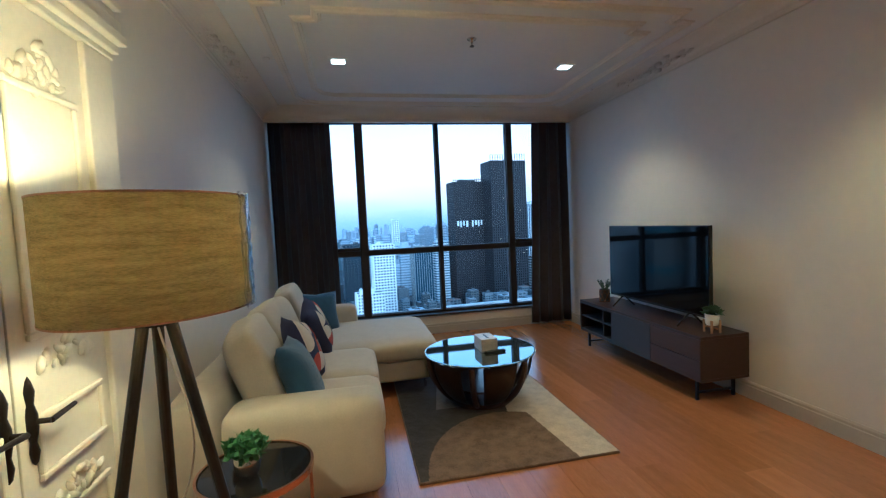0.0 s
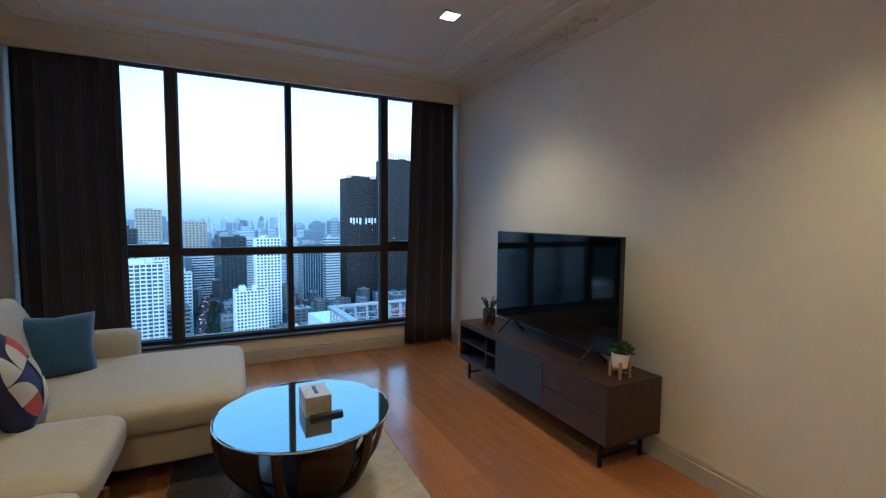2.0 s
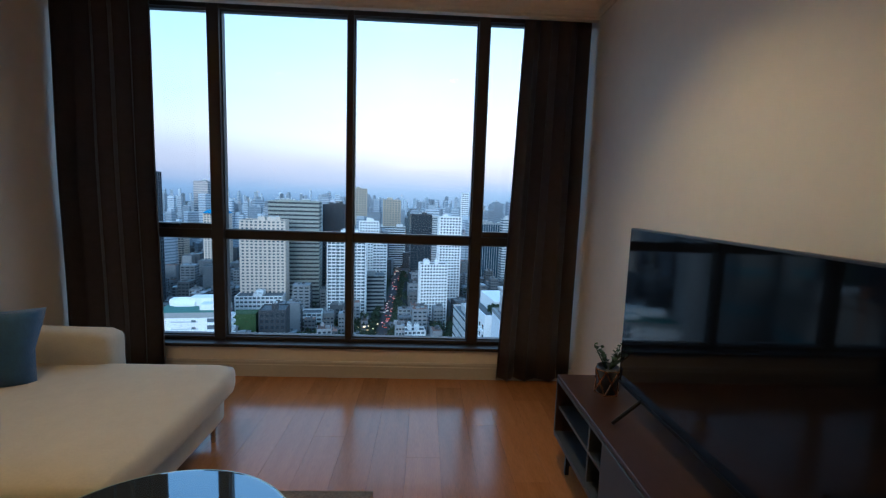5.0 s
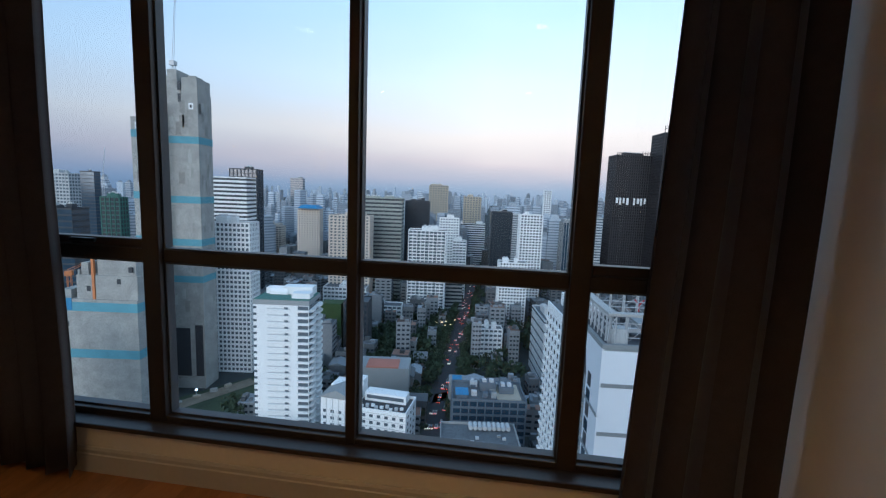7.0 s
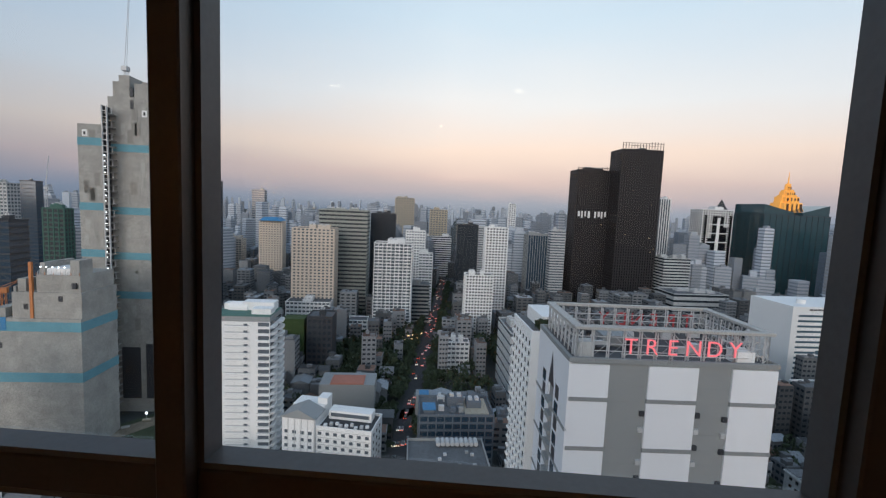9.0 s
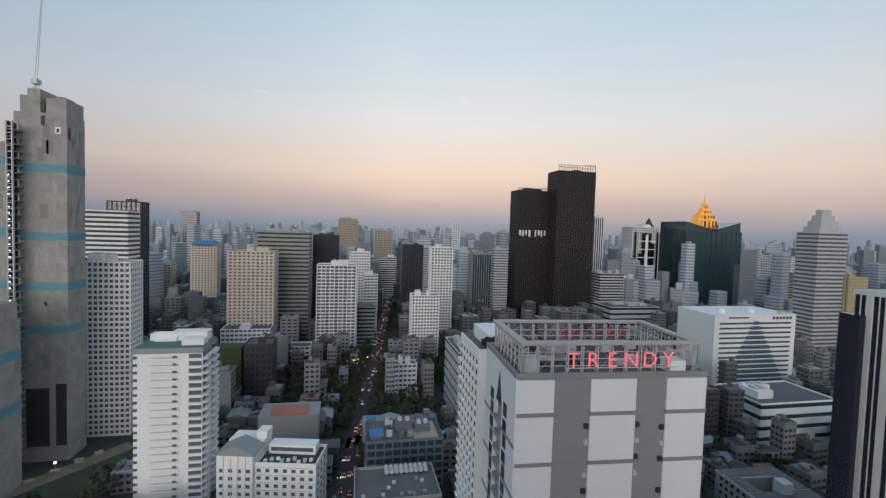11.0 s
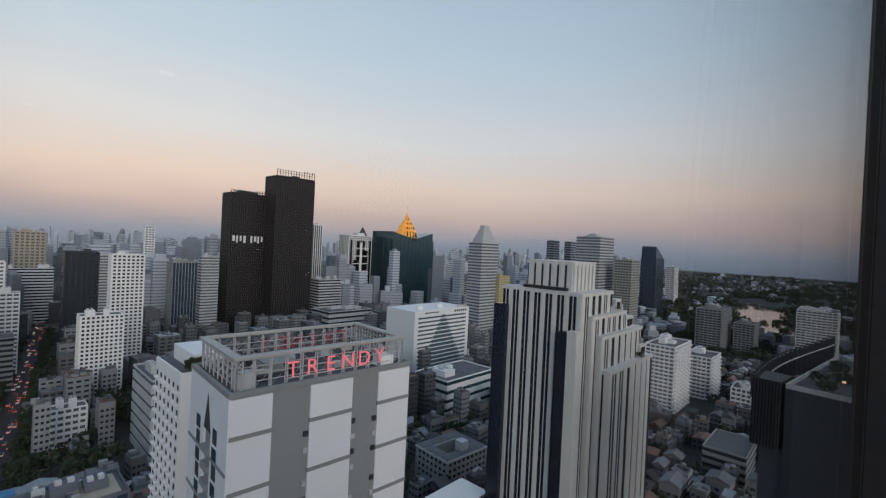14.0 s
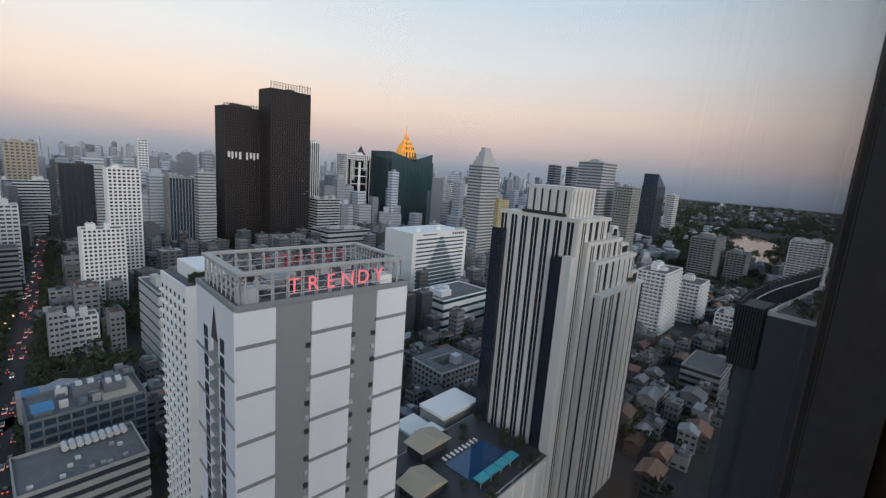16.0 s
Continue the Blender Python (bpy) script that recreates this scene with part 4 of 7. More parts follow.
def roof_gear(th, w, d, h, material, seed, n=3):
    rng = random.Random(seed)
    b = bmesh.new()
    for q in ((-w / 2, w / 2, -d / 2, -d / 2 + 0.4), (-w / 2, w / 2, d / 2 - 0.4, d / 2), (-w / 2, -w / 2 + 0.4, -d / 2 + 0.4, d / 2 - 0.4), (w / 2 - 0.4, w / 2, -d / 2 + 0.4, d / 2 - 0.4)):
        bm_box(b, q[0], q[1], q[2], q[3], h, h + 1.1)
    part("parapet", b, material, th)
    part("roof", box(-w / 2 + 0.4, w / 2 - 0.4, -d / 2 + 0.4, d / 2 - 0.4, h, h + 0.12), C["roof"], th)
    for k in range(n):
        a, c = w * rng.uniform(0.12, 0.3), d * rng.uniform(0.2, 0.4)
        px, py = rng.uniform(-0.3, 0.3) * w, rng.uniform(-0.2, 0.3) * d
        zz = h + rng.uniform(2, 5)
        part("plant_room", box(px - a / 2, px + a / 2, py - c / 2, py + c / 2, h + 0.12, zz), material, th)
        for q in range(2):
            part("roof_unit", box(px - a / 2 + a * (0.15 + 0.45 * q), px - a / 2 + a * (0.4 + 0.45 * q), py - c / 4, py + c / 5, zz, zz + 1.2), C["steel"], th)


def tower(label, x, y, w, d, h, wall, glass="glass", style="grid", rot=8, fl=3.3, bay=3.8, proud=0.35, solid=0.45, gear=3, seed=1, pier=0.9, base=0.0):
    """A building with a glazed core and real bands, piers or balconies in front of it."""
    th = thing("building", label, "building", (x, y, GZ), rot)
    footprints.append((x, y, max(w, d) * 0.62))
    wallm, glassm = C[wall], C[glass]
    part("glazing", box(-w / 2, w / 2, -d / 2, d / 2, base, h), glassm, th, "dark recessed windows")
    n = max(2, int((h - base) / fl))
    fl = (h - base) / n
    p = proud
    if style in ("grid", "bands", "balcony"):
        me = mesh_of("spandrel", box(-w / 2 - p, w / 2 + p, -d / 2 - p, d / 2 + p, 0, fl * solid), wallm)
        for k in range(n):
            shared("spandrel", me, (0, 0, base + k * fl), th)
    if style in ("grid", "fins", "balcony"):
        q = p + 0.12
        nx, ny = max(2, round(w / bay)), max(2, round(d / bay))
        px_ = mesh_of("pier", box(-pier / 2, pier / 2, -q, 0, base, h + 0.3), wallm)
        py_ = mesh_of("pier", box(-q, 0, -pier / 2, pier / 2, base, h + 0.3), wallm)
        pz_ = mesh_of("pier", box(0, q, -pier / 2, pier / 2, base, h + 0.3), wallm)
        for k in range(nx + 1):
            shared("pier", px_, (-w / 2 + k * w / nx, -d / 2, 0), th)
        for k in range(ny + 1):
            if x > 0:
                shared("pier", py_, (-w / 2, -d / 2 + k * d / ny, 0), th)
            else:
                shared("pier", pz_, (w / 2, -d / 2 + k * d / ny, 0), th)
    if style == "balcony":
        nb = max(2, round(w / (bay * 2)))
        bw = w / nb * 0.62
        me = mesh_of("balcony", box(-bw / 2, bw / 2, -1.5, 0, 0, 1.15), wallm)
        me2 = mesh_of("balcony", box(0, 1.4, -d * 0.3, d * 0.3, 0, 1.15), wallm)
        for k in range(n):
            for j in range(nb):
                shared("balcony", me, (-w / 2 + (j + 0.5) * w / nb, -d / 2 - p, base + k * fl), th)
            if x < 0:
                shared("balcony", me2, (w / 2 + p, 0, base + k * fl), th)
            else:
                shared("balcony", me2, (-w / 2 - p - 1.4, 0, base + k * fl), th)
    if style == "solid":
        nx = max(2, round(w / bay))
        part("wall", box(-w / 2 - p, w / 2 + p, -d / 2 - p, d / 2 + p, base, h), wallm, th)
        me = mesh_of("window", box(-bay * 0.3, bay * 0.3, -p - 0.06, 0, 0.9, fl * 0.72), glassm)
        for k in range(n):
            for j in range(nx):
                shared("window", me, (-w / 2 + (j + 0.5) * w / nx, -d / 2, base + k * fl), th)
    roof_gear(th, w + 2 * p, d + 2 * p, h, wallm, seed, gear)
    return th


TOWERS = [
    ("white and dark striped office tower", -240.9, 364.6, 30.6, 18.4, 130.2, "white", "charcoal", "bands", dict(fl=3.6, solid=0.5, gear=0)),
    ("dark blue glass office slab behind a striped tower", -279.6, 446.1, 28.4, 17.0, 140.9, "charcoal", "blueglass", "grid", dict(fl=4, solid=0.15, bay=4)),
    ("white apartment block with a grid of small windows", -174.9, 265.4, 24.1, 14.4, 99.8, "white", "greywin", "grid", dict(fl=3.1, bay=2.6, solid=0.42, pier=0.8)),
    ("beige high-rise hotel with punched windows", -161.9, 451.7, 41.7, 25, 96.3, "beige", "greywin", "grid", dict(fl=3.2, bay=4.2, solid=0.5, pier=1.9)),
    ("grey-green banded office tower", -144.9, 500.6, 53.2, 31.9, 115.4, "olive", "charcoal", "bands", dict(fl=4.4, solid=0.55)),
    ("white residential tower with glazed balconies", -75.3, 431, 36, 21.6, 86.6, "white", "greywin", "balcony", dict(fl=3.2, bay=4, solid=0.25, pier=0.8)),
    ("black office tower with a blind grey side", -5.3, 649.7, 30, 23.9, 99.1, "charcoal", "glass", "grid", dict(fl=4, bay=5, solid=0.2)),
    ("pale blind wall slab beside a black tower", 14.5, 652, 9, 22, 97, "pale", "greywin", "solid", dict(gear=0, bay=9)),
    ("tall white residential tower", 28, 480.9, 23.3, 14, 104.1, "white", "glass", "grid", dict(fl=3.0, bay=3.2, solid=0.45, pier=1.3)),
    ("white residential tower with rows of small windows", 9.9, 414, 25.3, 15.2, 62, "white", "glass", "grid", dict(fl=2.9, bay=2.8, solid=0.45, pier=1.15)),
    ("dark grey block with climbing plants", -104, 305.9, 17, 18.3, 43.2, "charcoal", "glass", "solid", dict(fl=4, bay=3.4, gear=1)),
    ("grey office under a flat terrace roof", -3.0, 199.5, 33.5, 20.0, 31.0, "slatewall", "blueglass", "grid", dict(fl=3.4, bay=3.6, solid=0.3, pier=0.5, gear=2)),
    # grey wall here puts street-level shade into the bands' colour
    ("long low office with white window bands", -4.5, 160.5, 30.0, 21.0, 29.5, "grey", "glass", "bands", dict(fl=3.6, solid=0.5, gear=0)),
    ("dark brown glass residential tower block", 161.3, 622.6, 46.5, 27.9, 181.5, "dark", "slot", "grid", dict(fl=3.6, bay=2.9, solid=0.30, pier=1.2, gear=6)),
    ("tallest dark brown glass residential tower", 214.5, 605.6, 54.1, 32.4, 207.9, "dark", "slot", "grid", dict(fl=3.6, bay=3.4, solid=0.30, pier=1.7, gear=2)),
    ("white and black residential tower with balconies", 362.4, 691, 47.2, 28.3, 136.8, "white", "charcoal", "balcony", dict(fl=3.4, bay=4, solid=0.3, pier=1.2)),
    ("teal glass office tower with a curved top", 452.3, 677.3, 99.4, 59.7, 133, "charcoal", "teal", "grid", dict(fl=4.2, bay=9, solid=0.07, pier=0.30)),
    ("grey stepped office tower with setbacks", 395.5, 405.5, 34.5, 20.7, 132, "pale", "greywin", "bands", dict(fl=3.8, solid=0.5)),
    ("yellow and green apartment block", 422.6, 402.7, 22, 18, 90.2, "yellow", "greywin", "grid", dict(fl=3.1, bay=3.2, solid=0.5, pier=1.4)),
    ("dark blue glass tower with a sloped peak", 980.3, 467.3, 52.6, 31.5, 121, "charcoal", "blueglass", "grid", dict(fl=5, bay=9, solid=0.1, gear=0)),
    ("distant grey office tower with a broken roofline", 600.5, 374.5, 50, 36.7, 150, "pale", "greywin", "bands", dict(fl=4.2, solid=0.45)),
    ("distant ochre stone tower with turrets", -137.3, 900.4, 37.3, 22.4, 138, "tan", "greywin", "grid", dict(fl=4.5, bay=5, solid=0.5, pier=2, gear=5)),
    ("slender white residential tower", 81.5, 900, 13.6, 8.2, 135.3, "white", "greywin", "grid", dict(fl=4, bay=4, solid=0.5, pier=1.2, gear=1)),
    ("distant blue-grey office tower", -491, 992.8, 28.4, 17.1, 144, "grey", "blueglass", "bands", dict(fl=5, solid=0.3, gear=1)),
    ("cream residential tower with a blue pitched crown", -292.5, 633, 31.7, 19, 92, "beige", "greywin", "grid", dict(fl=3.4, bay=3.8, solid=0.5, pier=1.6)),
    ("cream stepped apartment block", -364, 651.5, 32.2, 19.3, 61.5, "beige", "greywin", "balcony", dict(fl=3.4, bay=4, solid=0.45)),
    ("white stepped terrace hotel", -58.9, 791.5, 47.2, 28.3, 71.1, "white", "glass", "bands", dict(fl=3.8, solid=0.5)),
    ("grey-blue office block with fins", 97.3, 624.3, 37.4, 22.5, 90.6, "grey", "blueglass", "fins", dict(bay=3.4, pier=0.7)),
    ("pale tower with a curved white front", 118.4, 608.9, 19.9, 11.9, 98.2, "pale", "greywin", "bands", dict(fl=3.6, solid=0.5)),
    ("dark glass tower with a slanted top", -355.6, 280.2, 19.2, 11.5, 140, "charcoal", "blueglass", "grid", dict(fl=4, bay=4, solid=0.1, gear=0)),
    ("unfinished dark blue glass block", -288.7, 251.3, 22, 14, 104.5, "charcoal", "blueglass", "bands", dict(fl=4, solid=0.25)),
    ("distant dark blue residential tower", -474.6, 447.7, 15.7, 9.4, 132.4, "charcoal", "blueglass", "bands", dict(fl=4, solid=0.2, gear=1)),
    ("distant pale apartment slab", -530.3, 464.6, 27.6, 16.6, 129.5, "pale", "greywin", "grid", dict(fl=4, bay=4, solid=0.45)),
    ("unfinished frame under green netting", -354.7, 356.4, 17.1, 10.3, 108.5, "green", "charcoal", "grid", dict(fl=4, bay=4, solid=0.3)),
    ("white apartment slab with stacked balconies", 389.1, 167.9, 47.1, 22, 52.9, "white", "greywin", "balcony", dict(fl=3.1, bay=4, solid=0.4)),
    ("white apartment block with rounded balconies", 450.6, 163.8, 36, 22, 36.8, "white", "greywin", "balcony", dict(fl=3.1, bay=4, solid=0.4)),
    ("brown-grey apartment slab near the lake", 687.5, 237.9, 61, 30, 57.6, "grey", "glass", "balcony", dict(fl=3.3, bay=5, solid=0.4)),
    ("brown-grey apartment block near the lake", 714.9, 205.8, 38.5, 23, 39.7, "grey", "glass", "grid", dict(fl=3.3, bay=5, solid=0.4)),
    ("white apartment tower beside the lake", 756.5, 137.6, 60, 40, 64.9, "white", "greywin", "balcony", dict(fl=3.3, bay=5, solid=0.4)),
    ("small white apartment block among trees", 427.3, 122.8, 22.9, 13.7, 21.2, "white", "greywin", "grid", dict(fl=3.2, bay=3.6, solid=0.4)),
    ("layered white shopping hall with bands", 234, 265.5, 56.4, 33.8, 26, "white", "teal", "bands", dict(fl=6.5, solid=0.6, gear=4)),
    ("wide shed under a pale flat roof", 300, 91.6, 34.5, 20.7, 17, "grey", "glass", "bands", dict(fl=4, solid=0.5, gear=0)),
    ("distant white residential tower", 1164, 503, 33.1, 19.8, 102.1, "white", "greywin", "grid", dict(fl=5, bay=8, solid=0.4, gear=1)),
    ("brown block with rounded corners", 530.5, 602.4, 28, 16.8, 61.4, "tan", "glass", "bands", dict(fl=3.6, solid=0.5)),
    ("distant white apartment block", 629.1, 724.1, 39, 23.4, 95.3, "white", "greywin", "grid", dict(fl=4, bay=5, solid=0.45)),
    ("distant grey twin tower", 802.1, 604.1, 27, 16.2, 149.8, "grey", "blueglass", "bands", dict(fl=5, solid=0.3, gear=1)),
    ("distant grey twin tower", 819.1 + 12, 579.9, 24.6, 14.8, 149.2, "grey", "blueglass", "bands", dict(fl=5, solid=0.3, gear=1)),
    ("low white institute among trees", -159, 430, 43, 20, 24, "white", "greywin", "grid", dict(fl=3.5, bay=4, solid=0.5)),
    ("small white house block beside the street", -5.6, 332.8, 16.7, 10, 21.5, "white", "greywin", "grid", dict(fl=3.4, bay=3.4, solid=0.5)),
    ("low white hall beside a park", -105.3, 399.2, 25.8, 15.5, 16, "white", "greywin", "grid", dict(fl=4, bay=4, solid=0.5, gear=1)),
    ("wide low grey roofed hall", 275.5, 554.1, 67.9, 40.7, 33.3, "pale", "glass", "bands", dict(fl=6, solid=0.6)),
    ("beige apartment block far down the avenue", -388.5, 686.7, 32.6, 19.6, 62.2, "beige", "greywin", "grid", dict(fl=3.6, bay=4, solid=0.5)),
    ("dark office block behind a banded tower", -112, 560, 30, 25, 112, "charcoal", "glass", "grid", dict(fl=4, bay=4, solid=0.2)),
    ("white tower behind a residential block", -70, 560, 24, 16, 92, "white", "greywin", "grid", dict(fl=3.4, bay=3.6, solid=0.5, pier=1.4)),
    ("white apartment tower on the avenue", -52, 520, 16, 14, 68, "white", "greywin", "grid", dict(fl=3.3, bay=3.6, solid=0.5)),
    ("tan residential tower far off", -60, 800, 30, 20, 118, "tan", "greywin", "grid", dict(fl=4, bay=5, solid=0.5, pier=2)),
    ("grey office with window bands", -55, 470, 26, 20, 40, "grey", "glass", "bands", dict(fl=4, solid=0.5)),
    ("long white hall behind a tower block", 38, 300, 22, 40, 45, "pale", "greywin", "bands", dict(fl=6, solid=0.7)),
    ("grey glass apartment tower behind dark twin towers", 285, 690, 22, 18, 150, "white", "greywin", "fins", dict(bay=3.6, pier=1.2)),
    ("banded office below dark twin towers", 270, 600, 36, 24, 70, "pale", "glass", "bands", dict(fl=3.8, solid=0.5)),
    ("terraced office slab with white bands", 505, 330, 40, 26, 44, "white", "blueglass", "bands", dict(fl=3.8, solid=0.5)),
    ("grey residential tower behind a striped hotel", 615, 330, 30, 24, 118, "olive", "glass", "grid", dict(fl=3.8, bay=4, solid=0.45)),
    ("teal glass tower near the boulevard", 760, 410, 26, 20, 105, "charcoal", "teal", "grid", dict(fl=5, bay=6, solid=0.1, gear=1)),
]
BUILT = {}
for k, (label, x, y, w, d, h, wall, glass, style, opt) in enumerate(TOWERS):
    built_ = tower(label, x, y, w, d, h, wall, glass, style, seed=k, **opt)
    for word in ("sloped peak", "slanted top", "curved top", "stepped office", "white and black residential", "blue pitched"):
        if word in label:
            BUILT[word] = built_


def wedge(x0, x1, y0, y1, z, left, right):
    b = bmesh.new()
    vs = [b.verts.new(q) for q in ((x0, y0, z), (x1, y0, z), (x1, y1, z), (x0, y1, z), (x0, y0, z + left), (x1, y0, z + right), (x1, y1, z + right), (x0, y1, z + left))]
    for f_ in ((3, 2, 1, 0), (4, 5, 6, 7), (0, 1, 5, 4), (1, 2, 6, 5), (2, 3, 7, 6), (3, 0, 4, 7)):
        b.faces.new([vs[q] for q in f_])
    return b


def crown(word, x, z, bm_, material, name="crown", y=0.0, rot=0.0):
    part(name, placed(bm_, pose(x, y, z, 0, 0, rot)), material, BUILT[word])


crown("sloped peak", 0, 122, wedge(-26, 26, -15, 15, 0, 26, 2), C["blueglass"])
crown("slanted top", 0, 141, wedge(-9.6, 9.6, -5.7, 5.7, 0, 17, 6), C["blueglass"])
crown("curved top", -27, 134, wedge(-22, 22, -28, 28, 0, 14, 4), C["teal"])
crown("curved top", 29, 134, wedge(-20, 20, -28, 28, 0, 4, 15), C["teal"])
for k in range(4):
    crown("stepped office", 0, 133 + 5.5 * k, box(-13 + 2.5 * k, 13 - 2.5 * k, -8 + 1.6 * k, 8 - 1.6 * k, 0, 5.5), C["pale"], "crown_step")
pyramid = bmesh.new()
bmesh.ops.create_cone(pyramid, segments=4, radius1=9, radius2=0.2, depth=17, cap_ends=True)
crown("white and black residential", 26, 146, pyramid, C["charcoal"], "spire", 16, 45)
b = bmesh.new()
bmesh.ops.create_cone(b, segments=4, radius1=22, radius2=14, depth=5, cap_ends=True, matrix=Matrix.Rotation(radians(45), 4, "Z") @ Matrix.Translation((0, 0, 2.5)))
crown("blue pitched", 0, 93.5, b, C["blueroof"])

for xa, xb, za, zb, m_ in ((-14, -3, 20, 96, "slot"), (3, 14, 20, 112, "slot"), (-8, 8, 96, 128, "slot"), (-21, -18, 10, 130, "slot"), (18, 21, 10, 130, "slot"), (-2.2, 2.2, 10, 126, "white")):
    part("facade_strip", box(xa, xb, -17.2 if m_ == "slot" else -17.6, -14, za, zb), C[m_], BUILT["white and black residential"])
for k in range(8):
    part("sky_terrace", box(-16, 16, -17.9, -17.2, 24 + 13 * k, 25.4 + 13 * k), C["white"], BUILT["white and black residential"])

# gilded roof; its brightness is emission put into the gold colour
gilt = thing("gilded_roof", "golden stepped roof with a slim spire, glowing of itself", "roof", (474, 700, GZ + 134), 8)
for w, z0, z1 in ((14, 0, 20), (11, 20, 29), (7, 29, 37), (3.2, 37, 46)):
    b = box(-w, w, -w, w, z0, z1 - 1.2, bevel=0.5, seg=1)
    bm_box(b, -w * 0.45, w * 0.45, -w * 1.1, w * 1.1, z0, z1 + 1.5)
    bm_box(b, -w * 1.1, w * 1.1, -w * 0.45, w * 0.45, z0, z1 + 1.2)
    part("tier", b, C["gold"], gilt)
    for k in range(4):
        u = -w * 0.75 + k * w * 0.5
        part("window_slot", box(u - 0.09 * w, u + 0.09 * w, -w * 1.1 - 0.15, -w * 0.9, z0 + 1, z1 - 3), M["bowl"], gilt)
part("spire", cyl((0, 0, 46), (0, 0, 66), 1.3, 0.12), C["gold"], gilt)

# steel crowns of the dark twin towers
for x, y, w, d, h, hh in ((161.3, 622.6, 46.5, 27.9, 181.5, 3), (214.5, 605.6, 54.1, 32.4, 207.9, 8)):
    th = thing("rooftop_screen", "open steel screen round a tower roof", "screen", (x, y, GZ + h + 1.1), 8)
    n = 14
    for k in range(n + 1):
        u = -w / 2 + w * k / n
        part("post", box(u - 0.3, u + 0.3, -d / 2, -d / 2 + 0.6, 0, hh + (2 if k > n * 0.7 else 0)), C["dark"], th)
    for z in (hh * 0.55, hh - 0.3):
        part("rail", box(-w / 2, w / 2, -d / 2 + 0.1, -d / 2 + 0.4, z, z + 0.4), C["dark"], th)
# a few lit flats
rng = random.Random(17)
for k in range(7):
    x, y, w, d, h = rng.choice(((161.3, 622.6, 46.5, 27.9, 181.5), (214.5, 605.6, 54.1, 32.4, 207.9)))
    th = thing("lit_window", "single lit window in a dark tower", "window", (x, y, GZ + 3.6 * rng.randint(18, 44) + 1.3), 8, group="lit windows")
    u = rng.uniform(-0.45, 0.45) * w
    part("pane", box(u, u + 0.7, -d / 2 - 0.5, -d / 2 - 0.4, 0, 0.8), C["lit"], th)
# sky-lobby openings as solid boxes, white render standing in for their light
th = thing("lit_lobby_row", "row of tall openings painted white for their light on a dark tower", "opening", (161.3, 622.6, GZ + 118), 8)
for k in range(9):
    if k in (4,):
        continue
    u = -20 + k * 4.6
    part("opening", box(u, u + (2.2 if k % 3 else 3.0), -14.9, -14.4, 0 if k % 2 else 2, 9), C["white"], th)


# ---- white balcony tower in the foreground ----
bt = thing("building", "white apartment tower with stacked angled balconies and a grey roof band", "building", (-105.4, 201.6, GZ), 8)
footprints.append((-105.4, 201.6, 17))
w, d, h, n = 27, 18.8, 71, 21
fl = (h - 3) / n
part("wall", box(-w / 2, w / 2, -d / 2, d / 2, 0, h - 3), C["white"], bt)
part("roof_band", box(-w / 2 - 0.15, w / 2 + 0.15, -d / 2 - 0.15, d / 2 + 0.15, h - 3, h - 0.6), C["grey"], bt, "grey band under the roof")
part("roof", box(-w / 2, w / 2, -d / 2, d / 2, h - 0.6, h - 0.4), C["green"], bt, "green roof deck")
for xa, xb, ya, yb, z in ((-3, 12, 2, 9, 3.6), (4, 13, -6, 0, 2.2), (-12, -6, 3, 8, 2.6)):
    part("roof_room", box(xa, xb, ya, yb, h - 0.4, h + z), C["white"], bt)
b = bmesh.new()
bmesh.ops.create_cone(b, segments=20, radius1=3.4, radius2=3.4, depth=9, cap_ends=True, matrix=Matrix.Translation((-5, 4.5, h)) @ Matrix.Rotation(radians(90), 4, "Y"))
part("barrel_roof", b, C["white"], bt)
ledge = mesh_of("ledge", box(-7.2, 4.6, -d / 2 - 0.55, -d / 2, 0.15, 1.05, bevel=0.08, seg=1), C["white"])
# grey strip on the flat wall paints the shade of each recessed balcony
slot = mesh_of("recess", box(-6.9, 4.3, -d / 2 - 0.06, -d / 2 + 0.1, 1.05, 1.65), C["pale"])
small = mesh_of("window", box(1.6, 3.4, -d / 2 - 0.09, -d / 2 + 0.1, 1.15, 2.2), C["greywin"])
edge_win = mesh_of("window", box(-w / 2 - 0.02, -w / 2 + 1.6, -d / 2 - 0.07, -d / 2 + 0.1, 1.1, 2.3), C["greywin"])
gap = mesh_of("balcony_opening", box(w / 2 - 0.1, w / 2 + 0.05, -d * 0.47, d * 0.47, 1.1, fl - 0.15), C["glass"])


def angled_balcony(y0, y1, deep):
    """A balcony slab with a closed front whose ends slope back to the wall."""
    b = bmesh.new()
    lo, hi = ([b.verts.new((w / 2 + o, y, z)) for o, y in ((0, y0), (deep, y0 + 1.3), (deep * 1.15, (y0 + y1) / 2), (deep, y1 - 1.3), (0, y1))] for z in (-0.1, 1.1))
    b.faces.new(lo[::-1])
    b.faces.new(hi)
    for k in range(5):
        b.faces.new((lo[k], lo[(k + 1) % 5], hi[(k + 1) % 5], hi[k]))
    bmesh.ops.recalc_face_normals(b, faces=b.faces)
    return mesh_of("balcony", b, C["white"])


east_ = [angled_balcony(-d / 2 + 0.2, -1.4, 1.7), angled_balcony(-0.6, d / 2 - 0.3, 2.1)]
front_ = mesh_of("balcony", box(w / 2 - 6.0, w / 2 + 0.4, -d / 2 - 1.1, -d / 2, 0, 1.1, bevel=0.12, seg=1), C["white"])
front_gap = mesh_of("balcony_opening", box(w / 2 - 5.4, w / 2 - 0.3, -d / 2 - 0.06, -d / 2 + 0.1, 1.1, fl - 0.3), C["greywin"])
